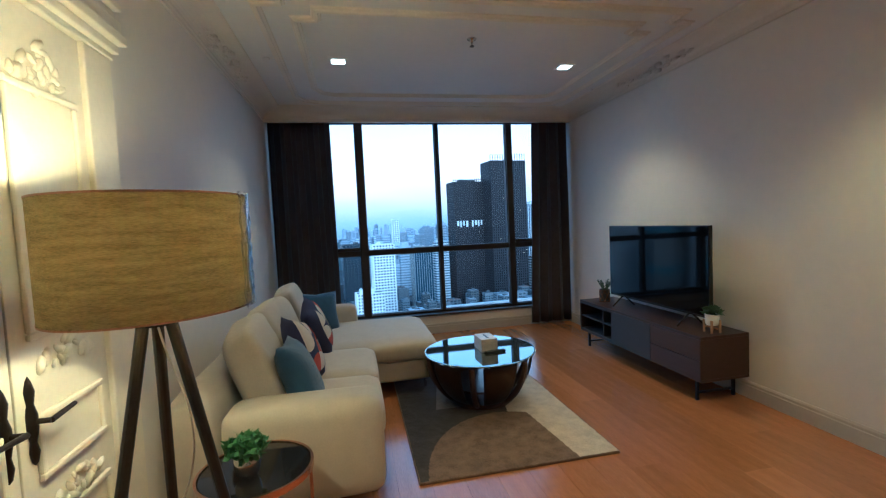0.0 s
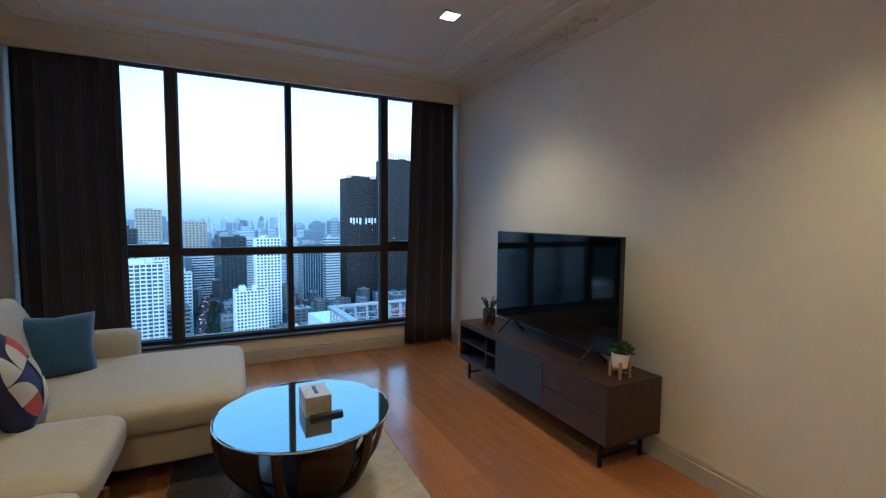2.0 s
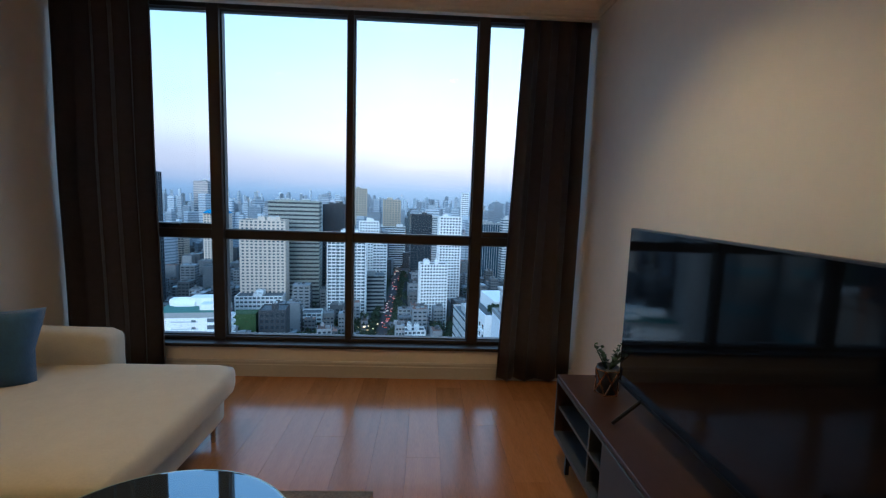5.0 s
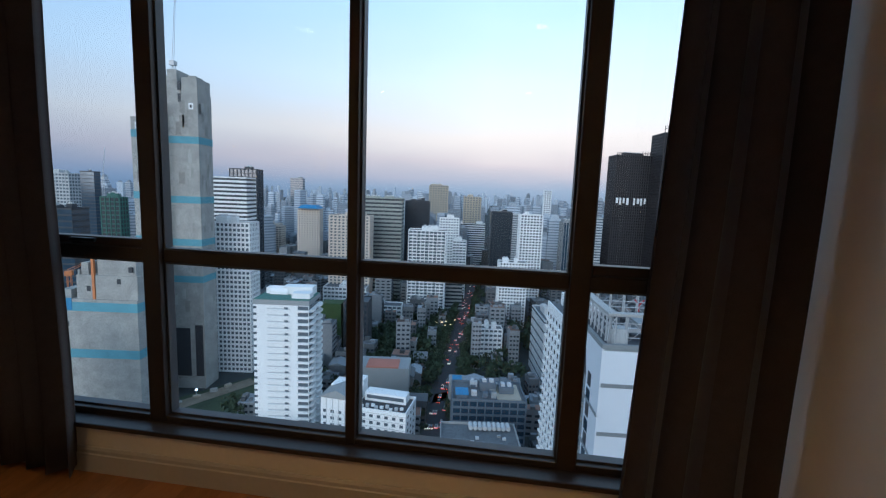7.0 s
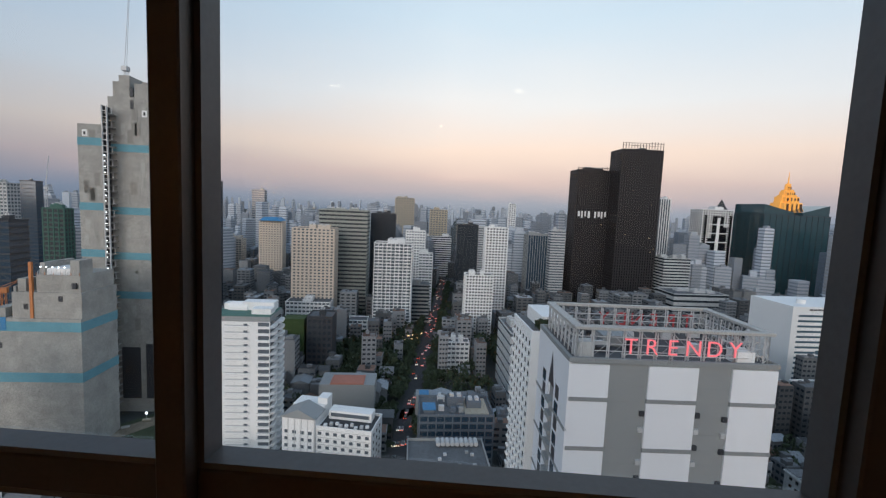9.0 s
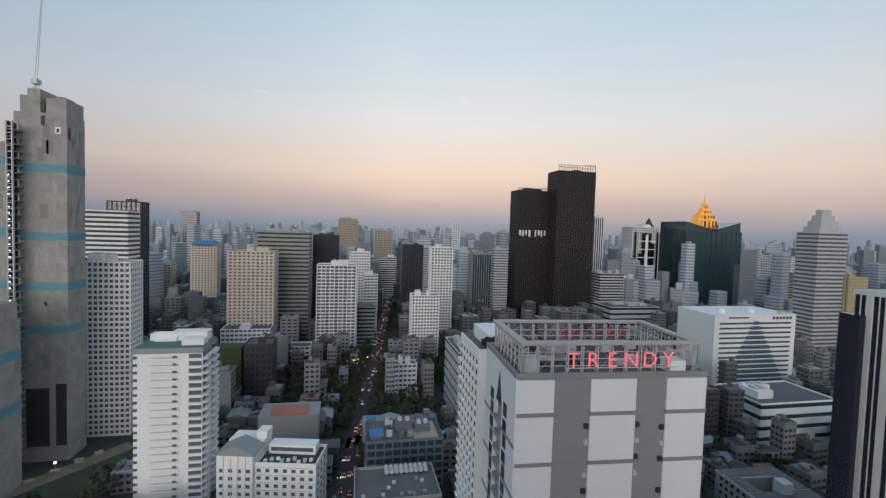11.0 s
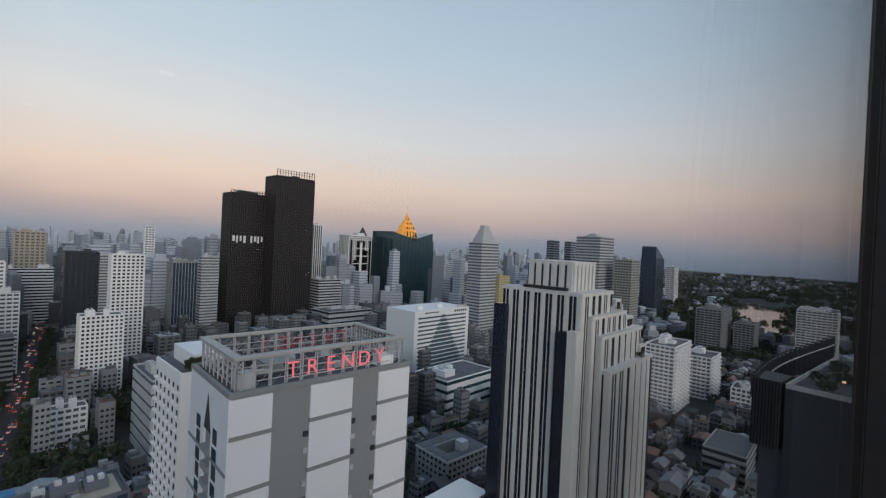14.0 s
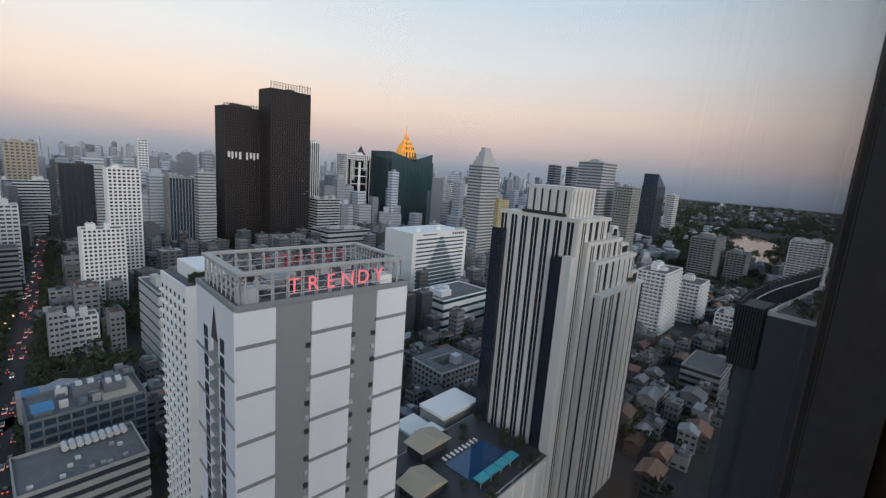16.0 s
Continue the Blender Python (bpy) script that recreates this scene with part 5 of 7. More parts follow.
for k in range(n):
    z = fl * k
    for nm, q in (("ledge", ledge), ("recess", slot), ("window", small), ("window", edge_win), ("balcony_opening", gap), ("balcony", east_[0]), ("balcony", east_[1]), ("balcony", front_), ("balcony_opening", front_gap)):
        shared(nm, q, (0, 0, z), bt)
t_ = thing("building", "tall white apartment tower with rows of small windows and ledges", "building", (25, 140.5, GZ), 8)
footprints.append((25, 140.5, 14))
part("wall", box(-6.5, 6.5, -11, 11, 0, 88), C["white"], t_)
part("upper_wall", box(-2, 6.5, -6, 11, 88, 92.5), C["white"], t_)
wb_ = mesh_of("window", box(-0.07, 0.05, -0.62, 0.62, 0, 1.35), C["glass"])
wl_ = mesh_of("balcony", box(-0.85, 0, -0.95, 0.95, 0, 0.75, bevel=0.12, seg=1), C["white"])
for k in range(27):
    for j in range(6):
        y = -9.3 + 3.7 * j
        shared("window", wb_, (-6.5, y, 1.3 + 3.2 * k), t_)
        shared("balcony", wl_, (-6.5, y, 0.5 + 3.2 * k), t_)
for q in ((-6.5, 6.5, -11, -10.5), (-6.5, -6, -10.5, 11)):
    part("parapet", box(*q, 88, 89.3), C["white"], t_)
part("roof", box(-6, 6.5, -10.5, 11, 88, 88.2), C["roof"], t_)
part("side_bay", box(2.5, 6.8, -11.9, -11, 0, 86), C["white"], t_)
for k in range(27):
    part("floor_gap", box(2.7, 6.6, -12.0, -11.9, 1.4 + 3.2 * k, 2.3 + 3.2 * k), C["greywin"], t_)

# stepped white apartment house
st = thing("building", "white apartment building that steps down floor by floor", "building", (-184.6, 137.0, GZ), 52)
footprints.append((-186, 146, 17))
for k, (xa, xb, z) in enumerate(((-16, -1.5, 64), (-1.5, 1, 58), (1, 3.6, 53.5), (3.6, 6.2, 49), (6.2, 8.8, 44.5), (8.8, 11.4, 40), (11.4, 14.5, 35))):
    part("wall", box(xa, xb, 0, 15, 0, z), C["white"], st)
    part("parapet", box(xa, xb - 0.05, -0.15, 0.3, z, z + 0.9), C["white"], st)
me, me2 = mesh_of("window", box(0, 0.75, -0.07, 0.02, 0, 1.5), C["glass"]), mesh_of("balcony", box(-4.4, -1.7, -1.2, 0, 0, 1.0), C["white"])
for k in range(19):
    z = 1.4 + 3.25 * k
    for xa, top in ((-13.5, 64), (-10, 64), (-6.5, 64), (-0.8, 58), (1.7, 53), (4.3, 49), (7.0, 44), (9.6, 40), (12.3, 35)):
        if z + 2 < top:
            shared("window", me, (xa, 0, z), st)
            shared("window", me, (xa + 0.95, 0, z), st)
    shared("balcony", me2, (0, 0, z - 1.2), st)

# planted corner of the tall white tower
part("roof_garden", placed(leaf_ball(3.2, 500, 0.9, 21, 0.6, 0.5), Matrix.Translation((-1.5, -7, 90))), C["tree"], t_)
# green wall
gw = thing("green_wall", "wall of climbing plants on a dark block", "plant", (-121.5, 300, GZ), 8)
part("foliage", box(-7.5, 7.5, -6, 6, 0, 42), C["greenwall"], gw)

# ---- tower under construction ----
site = thing("unfinished_tower", "raw concrete tower under construction with blue safety nets", "building", (-190, 236, GZ), 8)
footprints.append((-190, 225, 40))
part("main_slab", box(-8, 14.5, -6, 9, 0, 176), C["concrete"], site)
for x0, x1, y0, y1, z in ((5.5, 14.2, -5.6, 8.6, 183.5), (3.2, 5.5, -5.0, 8.0, 179), (-2.2, 3.2, -5.8, 7.5, 187.5), (8, 12, -3, 5, 185), (-4.0, -2.4, -4.5, 5, 180)):
    part("main_top", box(x0, x1, y0, y1, 176, z), C["concrete"], site)
part("logo_panel", box(9.6, 12.2, -6.35, -6.15, 166, 169.5), C["white"], site, "white square panel with a dark mark")
part("logo_mark", box(10.4, 11.4, -6.45, -6.35, 166.8, 168.6), C["charcoal"], site)
part("logo_panel", box(-16.5, -14, -13.3, -13.1, 153.5, 157), C["white"], site, "white square panel with a dark mark")
part("logo_mark", box(-15.8, -14.8, -13.4, -13.3, 154.3, 156), C["charcoal"], site)
# charcoal sheet behind the landings paints the shade of the open shaft
part("shaft_back", box(-7.25, -7.0, -12.8, -6.1, 6, 170), C["charcoal"], site)
me, me2 = mesh_of("landing", box(-7.0, -3.9, -12.8, -6.1, 0, 0.45), C["concrete"]), mesh_of("landing_post", box(-4.2, -3.9, -12.8, -12.5, 0, 3.0), C["steel"])
for k in range(48):
    shared("landing", me, (0, 0, 6 + 3.4 * k), site)
    shared("landing_post", me2, (0, 0, 6.45 + 3.4 * k), site)
    if k % 2:
        shared("landing_post", me2, (0, 3.2, 6.45 + 3.4 * k), site)
# openings are charcoal sheets on solid concrete, painted as the shade inside
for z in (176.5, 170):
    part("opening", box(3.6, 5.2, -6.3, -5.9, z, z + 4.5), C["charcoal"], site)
part("side_slab", box(-19, -7.2, -13, 2, 0, 160), C["concrete"], site)
part("raised_core", box(-6.5, -1, -4, 6, 176, 184.5), C["concrete"], site)
for z in (66, 88, 113, 147):
    part("safety_net", box(-8.15, 14.65, -6.15, 9.1, z, z + 4), C["bluenet"], site)
    part("safety_net", box(-19.15, -7.1, -13.15, 2, z + 2, z + 6), C["bluenet"], site)
# tall dark sheets again stand for shade in the open lower bays
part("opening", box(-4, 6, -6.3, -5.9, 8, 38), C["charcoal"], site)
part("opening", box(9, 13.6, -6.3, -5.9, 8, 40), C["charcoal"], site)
rng = random.Random(3)
nets = [mat("safety_sheet", c, 0.9, var=0.2, scale=0.5) for c in ((0.30, 0.295, 0.27), (0.25, 0.24, 0.22), (0.38, 0.375, 0.35))]
sheets = [mesh_of("form_panel", box(-0.9 * q, 0.9 * q, -0.10, 0, 0, 3.4 + 2.2 * q), nets[k]) for k, q in enumerate((1, 1.6, 1.2))]
east = [mesh_of("form_panel", box(0, 0.10, -0.9 * q, 0.9 * q, 0, 3.4 + 2.2 * q), nets[k]) for k, q in enumerate((1.2, 1, 1.5))]
for k in range(110):
    z = 4 * int(rng.uniform(12, 42))
    if any(q - 8 < z < q + 5 for q in (66, 88, 113, 147)):
        continue
    if k % 3 == 0:
        shared("form_panel", rng.choice(sheets), (rng.uniform(-17, -9.5), -13.0, min(z, 150)), site)
    elif k % 3 == 1:
        shared("form_panel", rng.choice(sheets), (rng.uniform(-2, 12.5), -6.0, z), site)
    else:
        shared("form_panel", rng.choice(east), (14.5, rng.uniform(-4, 7), z), site)
hoist = thing("construction_hoist", "steel hoist mast with a string of white work lamps", "hoist", (-193.2, 222, GZ), 8)
for q in (-1.2, 1.2):
    part("rail", box(q - 0.2, q + 0.2, -0.4, 0.4, 0, 170), C["steel"], hoist)
me, me2 = mesh_of("rung", box(-1.2, 1.2, -0.2, 0.2, 0, 0.3), C["steel"]), mesh_of("work_lamp", box(-0.22, 0.22, -0.9, -0.5, 0, 0.35), C["litwhite"])
for k in range(56):
    shared("rung", me, (0, 0, 2 + k * 3), hoist)
    if k < 48 and k % 5 != 3:
        shared("work_lamp", me2, (0, 0, 3 + k * 3), hoist)


def tower_crane(label, x, y, z, height, jib, rot, tilt, material):
    th = thing("tower_crane", label, "crane", (x, y, z), rot)
    b = bmesh.new()
    for sx in (-0.8, 0.8):
        for sy in (-0.8, 0.8):
            bm_cyl(b, (sx, sy, 0), (sx, sy, height), 0.16, n=4)
    for k in range(int(height / 3)):
        s = 1 if k % 2 else -1
        bm_cyl(b, (-0.8 * s, -0.8, 3 * k), (0.8 * s, -0.8, 3 * k + 3), 0.1, n=4)
        bm_cyl(b, (-0.8, 0.8 * s, 3 * k), (-0.8, -0.8 * s, 3 * k + 3), 0.1, n=4)
    part("mast", b, material, th)
    part("cab", box(-1.6, 1.6, -1.4, 1.4, height, height + 2.4), material, th)
    b = bmesh.new()
    e = Vector((jib * math.cos(radians(tilt)), 0, jib * math.sin(radians(tilt))))
    o = Vector((0, 0, height + 2))
    for off in (Vector((0, -0.6, 0)), Vector((0, 0.6, 0)), Vector((-0.6, 0, 1.1))):
        bm_cyl(b, o + off, o + e + off * 0.3, 0.14, n=4)
    part("jib", b, material, th)


tower_crane("slim luffing crane on an unfinished tower", -189, 232, GZ + 184, 6, 46, 95, 84, C["steel"])
tower_crane("far luffing crane with a steep jib", -430, 420, GZ + 20, 105, 34, 120, 70, C["steel"])
tower_crane("orange crane mast at a building site", -225, 196, GZ, 74, 10, 30, 30, C["orange"])
podium = thing("podium_block", "stepped raw concrete podium with a blue safety net", "building", (-200, 196, GZ), 8)
part("body", box(-18, 22, -13, 12, 0, 66), C["concrete"], podium)
part("upper_step", box(-8, 22, -12, 12, 66, 78), C["concrete"], podium)
part("top_step", box(2, 21, -11, 12, 78, 86), C["concrete"], podium)
for z in (36, 60):
    part("safety_net", box(-18.2, 22.2, -13.2, 12.2, z, z + 4.5), C["bluenet"], podium)
part("site_office", box(6, 16, -10, 2, 86, 89), C["white"], podium)
for x0, x1, y0, y1, z0, z1 in ((16.5, 20.5, -10.5, -2, 86, 93), (3, 5.2, -10, 8, 86, 91.5), (-6, -2.5, -11, -4, 78, 84), (-7.5, -6.5, -11.5, 10, 66, 80.5), (-16, -11, -12, 0, 66, 70.5), (-17.5, -16.5, -12.5, 10, 66, 69)):
    part("unfinished_wall", box(x0, x1, y0, y1, z0, z1), C["concrete"], podium)
# dark blocks on the podium face stand for shade in unglazed holes
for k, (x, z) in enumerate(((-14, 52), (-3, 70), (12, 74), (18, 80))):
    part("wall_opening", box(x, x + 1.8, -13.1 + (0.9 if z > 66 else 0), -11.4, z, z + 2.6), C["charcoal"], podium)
for k in range(26):
    part("scaffold_post", box(2 + 0.75 * k, 2.12 + 0.75 * k, -11.2, -11.0, 86, 87.2 + 1.3 * ((k * 7) % 5) / 4), C["orange" if k % 5 == 0 else "steel"], podium)
for k in range(5):
    part("work_lamp", box(4 + 2.6 * k, 4.5 + 2.6 * k, -11.5, -11.2, 89.5, 90.0), C["litwhite"], podium)
part("blue_sheet", box(-18.35, -10, -13.4, -13.2, 60.5, 66.5), C["blueroof"], podium)
part("hoist_mast", box(0, 1.2, -12.6, -11.4, 66, 92), C["orange"], podium)

# ---- panelled condominium with a roof frame and a red sign ----
TX, TY, TR = 19.2, 76.0, 4.5
condo = thing("condominium", "white and grey panelled tower with an open steel roof frame", "building", (TX, TY, GZ), TR)
footprints.append((TX + 18, TY + 10, 28))
W, D_, H = 37.0, 21.5, 99.0
part("wall", box(0, W, 0, D_, 0, H), C["grey"], condo)
COLS = ((0.0, 0.185), (0.375, 0.615), (0.78, 1.0))
PANEL = mat("white_panel", (0.78, 0.79, 0.81), 0.5, var=0.07, scale=0.15, stretch=(1, 1, 0.2))
GROOVE = mat("grey_band", (0.25, 0.26, 0.26), 0.8, var=0.1, scale=0.3)
ZS = [H - 0.2, H - 6.9] + [H - 6.9 - 9.15 * k for k in range(1, 11)]
for a, c in COLS:
    lo = 0.0 if a == 0 else a * W
    for z1, z0 in zip(ZS, ZS[1:]):
        part("panel", box(lo, c * W, -0.35, 0, max(0, z0) + 0.45, z1 - 0.25), PANEL, condo)
for z in ZS[1:]:
    if z > 0:
        for a, c in COLS:
            part("ledge", box(a * W - 0.1, c * W + 0.1, -0.5, 0, z - 0.25, z + 0.45), GROOVE, condo)
for x in (0.36, 0.63, 0.765):
    for k in range(26):
        z = H - 9.6 - 3.05 * k - (0.6 if x > 0.7 else 0)
        if z > 4 and (k + int(x * 10)) % 5:
            o = part("vent_hood", box(x * W - 0.5, x * W + 0.35, -0.45, 0, z, z + 0.9), C["steel"] if k % 2 else C["charcoal"], condo)
for k in range(34):
    part("joint", box(0.19 * W, 0.37 * W, -0.03, 0, H - 2.9 * k - 1.4, H - 2.9 * k - 1.3), GROOVE, condo)
    part("joint", box(0.62 * W, 0.775 * W, -0.03, 0, H - 2.9 * k - 1.4, H - 2.9 * k - 1.3), GROOVE, condo)
# side with balconies
part("side_panel", box(-0.35, 0, -0.3, D_ * 0.38, 0, H - 0.2), PANEL, condo)
part("side_panel", box(-0.35, 0, D_ * 0.56, D_, 0, H - 0.2), PANEL, condo)
part("side_panel", box(-0.35, 0, D_ * 0.38, D_ * 0.56, H - 8, H - 0.2), PANEL, condo)
b = bmesh.new()
vs = [b.verts.new(q) for q in ((-0.42, D_ * 0.38, H - 8.5), (-0.42, D_ * 0.56, H - 8.5), (-0.42, D_ * 0.47, H - 2.0), (-0.2, D_ * 0.38, H - 8.5), (-0.2, D_ * 0.56, H - 8.5), (-0.2, D_ * 0.47, H - 2.0))]
for f_ in ((0, 1, 2), (5, 4, 3), (0, 3, 4, 1), (1, 4, 5, 2), (2, 5, 3, 0)):
    b.faces.new([vs[q] for q in f_])
part("gable_panel", b, C["charcoal"], condo)
wn_ = mesh_of("window", box(-0.45, -0.2, 0, 2.3, 0, 2.3), C["blueglass"])
wd_ = mesh_of("window", box(-0.45, -0.2, 0, 2.0, 0, 2.6), C["charcoal"])
rl_ = mesh_of("railing", box(-0.9, 0, D_ * 0.39, D_ * 0.55, 0, 1.05), C["grey"])
for k in range(27):
    z = H - 12 - 3.05 * k
    if z < 3:
        break
    shared("window", wn_ if k % 2 else wd_, (0, D_ * 0.22, z + 2.4), condo)
    shared("window", wd_ if k % 2 else wn_, (0, D_ * 0.66, z + 2.4), condo)
    shared("railing", rl_, (0, 0, z - 0.4), condo)
    if k % 3 == 0:
        part("ledge", box(-0.55, 0, -0.3, D_ * 0.38, z - 0.9, z - 0.4), GROOVE, condo)
        part("ledge", box(-0.55, 0, D_ * 0.56, D_, z - 0.9, z - 0.4), GROOVE, condo)
b = bmesh.new()
for q in ((-0.4, W + 0.2, -0.4, 0.3), (-0.4, W + 0.2, D_ - 0.3, D_ + 0.2), (-0.4, 0.3, 0.3, D_ - 0.3), (W - 0.3, W + 0.2, 0.3, D_ - 0.3)):
    bm_box(b, q[0], q[1], q[2], q[3], H - 0.15, H + 0.7)
part("parapet", b, GROOVE, condo)
part("roof", box(0.3, W - 0.3, 0.3, D_ - 0.3, H, H + 0.1), C["charcoal"], condo)
part("lift_room", box(9, 15, 9, 14, H + 0.1, H + 2.2), C["grey"], condo)
rng = random.Random(31)
for k in range(18):
    ax, ay = rng.uniform(3, W - 5), rng.uniform(4, D_ - 4)
    part("roof_unit", box(ax, ax + rng.uniform(1, 2.4), ay, ay + rng.uniform(0.8, 1.6), H + 0.1, H + rng.uniform(0.9, 1.8)), C["steel" if k % 3 else "charcoal"], condo)
part("stair_room", box(30.2, 33.4, 0.9, 4.0, H + 0.1, H + 2.4), C["white"], condo)
part("tank_room", box(1.4, 4.6, 1.6, 4.2, H + 0.1, H + 3.0), C["pale"], condo)
frame_ = thing("roof_frame", "open grey steel lattice frame round a tower roof", "frame", (TX, TY, GZ + H + 0.1), TR)
FRAMEM = mat("weathered_beam", (0.40, 0.385, 0.36), 0.7, var=0.15, scale=0.3)
x0, x1, y0, y1, ht = 1.2, W - 1.2, 1.0, D_ - 1.0, 6.0
for q in ((x0 - 0.7, x1 + 0.7, y0 - 0.5, y0 + 0.9), (x0 - 0.7, x1 + 0.7, y1 - 0.9, y1 + 0.3), (x0 - 0.7, x0 + 0.9, y0 + 0.9, y1 - 0.9), (x1 - 0.9, x1 + 0.7, y0 + 0.9, y1 - 0.9)):
    part("top_beam", box(*q, ht - 0.55, ht, bevel=0.05, seg=1), FRAMEM, frame_)


def lattice(p0, p1, n):
    p0, p1 = Vector(p0), Vector(p1)
    side_ = (p1 - p0).normalized().cross(Vector((0, 0, 1))) * 0.9
    for k in range(n + 1):
        p = p0.lerp(p1, k / n)
        b = bmesh.new()
        for s in (0, 1):
            bm_cyl(b, p + side_ * s, p + side_ * s + Vector((0, 0, ht - 0.75)), 0.13, n=4)
        for j in range(4):
            z = j * (ht - 0.75) / 4
            bm_cyl(b, p + side_ * (j % 2) + Vector((0, 0, z)), p + side_ * (1 - j % 2) + Vector((0, 0, z + (ht - 0.75) / 4)), 0.08, n=4)
        part("lattice_post", b, C["steel"], frame_)
    b = bmesh.new()
    for k in range(n):
        p, q = p0.lerp(p1, k / n), p0.lerp(p1, (k + 1) / n)
        up = Vector((0, 0, ht - 0.75))
        bm_cyl(b, p, q + up * 0.5, 0.04, n=4)
        bm_cyl(b, q + up * 0.5, p + up, 0.04, n=4)
    part("bracing", b, C["steel"], frame_)
    for z in (1.3, 2.6, 3.9):
        part("rail", cyl(p0 + Vector((0, 0, z)), p1 + Vector((0, 0, z)), 0.09, n=4), C["steel"], frame_)


lattice((x0, y0 + 0.9, 0), (x1, y0 + 0.9, 0), 12)
lattice((x1, y1 - 0.9, 0), (x0, y1 - 0.9, 0), 12)
lattice((x0 + 0.9, y1, 0), (x0 + 0.9, y0, 0), 8)
lattice((x1 - 0.9, y0, 0), (x1 - 0.9, y1, 0), 8)


def sign(label, word, x, y, z, rot, size, pitch, material, flip=False):
    th = thing("roof_sign", label, "sign", (x, y, z), rot)
    for k, ch in enumerate(word):
        cu = bpy.data.curves.new("letter", "FONT")
        cu.body, cu.size, cu.extrude, cu.offset = ch, size, 0.12, -0.045
        cu.align_x = "CENTER"
        tmp = bpy.data.objects.new("letter", cu)
        me_ = bpy.data.meshes.new_from_object(tmp)
        bpy.data.objects.remove(tmp)
        me_.materials.clear()
        me_.materials.append(material)
        o = new("letter", me_)
        o.parent = th
        o.matrix_local = pose(k * pitch, 0, 0, 90, 0, 0)
    part("sign_rail", box(-1.5, pitch * len(word) - 1, 0.25, 0.4, -0.25, -0.1), C["steel"], th)
    return th


sr = Vector((math.cos(radians(TR)), math.sin(radians(TR)), 0))
sf = Vector((-sr.y, sr.x, 0))
p_ = Vector((TX, TY, GZ + H)) + sr * 10.6 + sf * 0.4 + Vector((0, 0, 1.5))
sign("red tube letters on a tower roof frame", "TRENDY", p_.x, p_.y, p_.z, TR, 4.1, 3.75, C["redsign"])
p_ = Vector((TX, TY, GZ + H)) + sr * 32 + sf * (D_ - 1.2) + Vector((0, 0, 1.6))
sign("red tube letters seen from behind on a tower roof frame", "TRENDY", p_.x, p_.y, p_.z, TR + 180, 4.1, 3.75, mat("dull_red_letter", (0.42, 0.035, 0.045), 0.6))

# ---- striped hotel tower with stepped terraces ----
HX, HY, HR = 121.6, 79.3, 8
hotel = thing("hotel_tower", "black and white striped tower with stepped terraces", "building", (HX, HY, GZ), HR)
footprints += [(HX + 20, HY + 15, 40), (95, 92, 28)]
NAVY = mat("navy_glass_strip", (0.012, 0.018, 0.032), 0.2, var=0.5, scale=0.3, spec=0.35)
STONE = mat("pale_stone_fin", (0.62, 0.605, 0.565), 0.7, var=0.14, scale=0.1, stretch=(1, 1, 0.15))


def block(x0, x1, y0, y1, h, bay=5.0, fill=(0.44, 0.52, 0.48), west=4.3):
    """One step of the tower: dark glazing behind pale stone piers with slim stone bars between them."""
    part("glazing", box(x0, x1, y0, y1, 0, h - 1.2), NAVY, hotel)
    part("cap", box(x0 - 0.3, x1 + 0.3, y0 - 0.3, y1 + 0.3, h - 1.2, h), STONE, hotel)
    n = max(2, round((x1 - x0) / bay))
    w = (x1 - x0) / n
    for k in range(n):
        u0, f_ = x0 + w * k, fill[k % len(fill)]
        part("fin", box(u0, u0 + w * f_, y0 - 0.18, y0, 0, h), STONE, hotel)
        if f_ < 0.45:
            part("mullion", box(u0 + w * (f_ + 0.42 * (1 - f_)), u0 + w * (f_ + 0.60 * (1 - f_)), y0 - 0.15, y0, 0, h - 1.2), STONE, hotel)
    n = max(1, round((y1 - y0) / west))
    w = (y1 - y0) / n
    for k in range(n):
        u0 = y0 + w * k
        part("fin", box(x0 - 0.35, x0, u0, u0 + w * 0.38, 0, h), STONE, hotel)
        part("mullion", box(x0 - 0.15, x0, u0 + w * 0.66, u0 + w * 0.72, 0, h - 1.2), STONE, hotel)


block(0, 24, 0, 30, 112.5)
block(5, 33, -1.6, 24, 105, 4.6, (0.40, 0.50, 0.44))
block(8.5, 45, -3.4, 22, 98.5, 5.2, (0.42, 0.5, 0.62, 0.74, 0.80, 0.74))
block(9.5, 50.5, -6.0, 20, 87.5, 5.8, (0.36, 0.42, 0.56, 0.84, 0.86, 0.84, 0.55))
for x, y, z, w, d in ((33, -3.4, 98.5, 7, 6), (27, -1.6, 105, 5, 5), (41, -6.0, 87.5, 6, 5), (24, 2, 105, 4, 4)):
    part("terrace_wall", box(x, x + w, y + 1.5, y + 1.5 + d, z, z + 4.2), STONE, hotel)
    part("terrace_opening", box(x + 1, x + w - 1, y + 1.35, y + 1.5, z + 0.8, z + 3.2), NAVY, hotel)
for k in range(5):
    part("roof_unit", box(5 + 3.2 * k, 6.8 + 3.2 * k, 24, 26.5, 112.5, 114.2), C["steel"], hotel)
part("crown_glazing", box(3, 19, 5, 22, 112.5, 121), C["blueglass"], hotel)
for k in range(6):
    part("crown_fin", box(3 + 2.8 * k, 3 + 2.8 * k + 1.8, 4.4, 5, 112.5, 122), STONE, hotel)
    part("crown_fin", box(2.4, 3, 5 + 2.9 * k, 5 + 2.9 * k + 1.8, 112.5, 122), STONE, hotel)
part("crown_cap", box(2.6, 19.4, 4.6, 22.4, 121, 122.2), STONE, hotel)
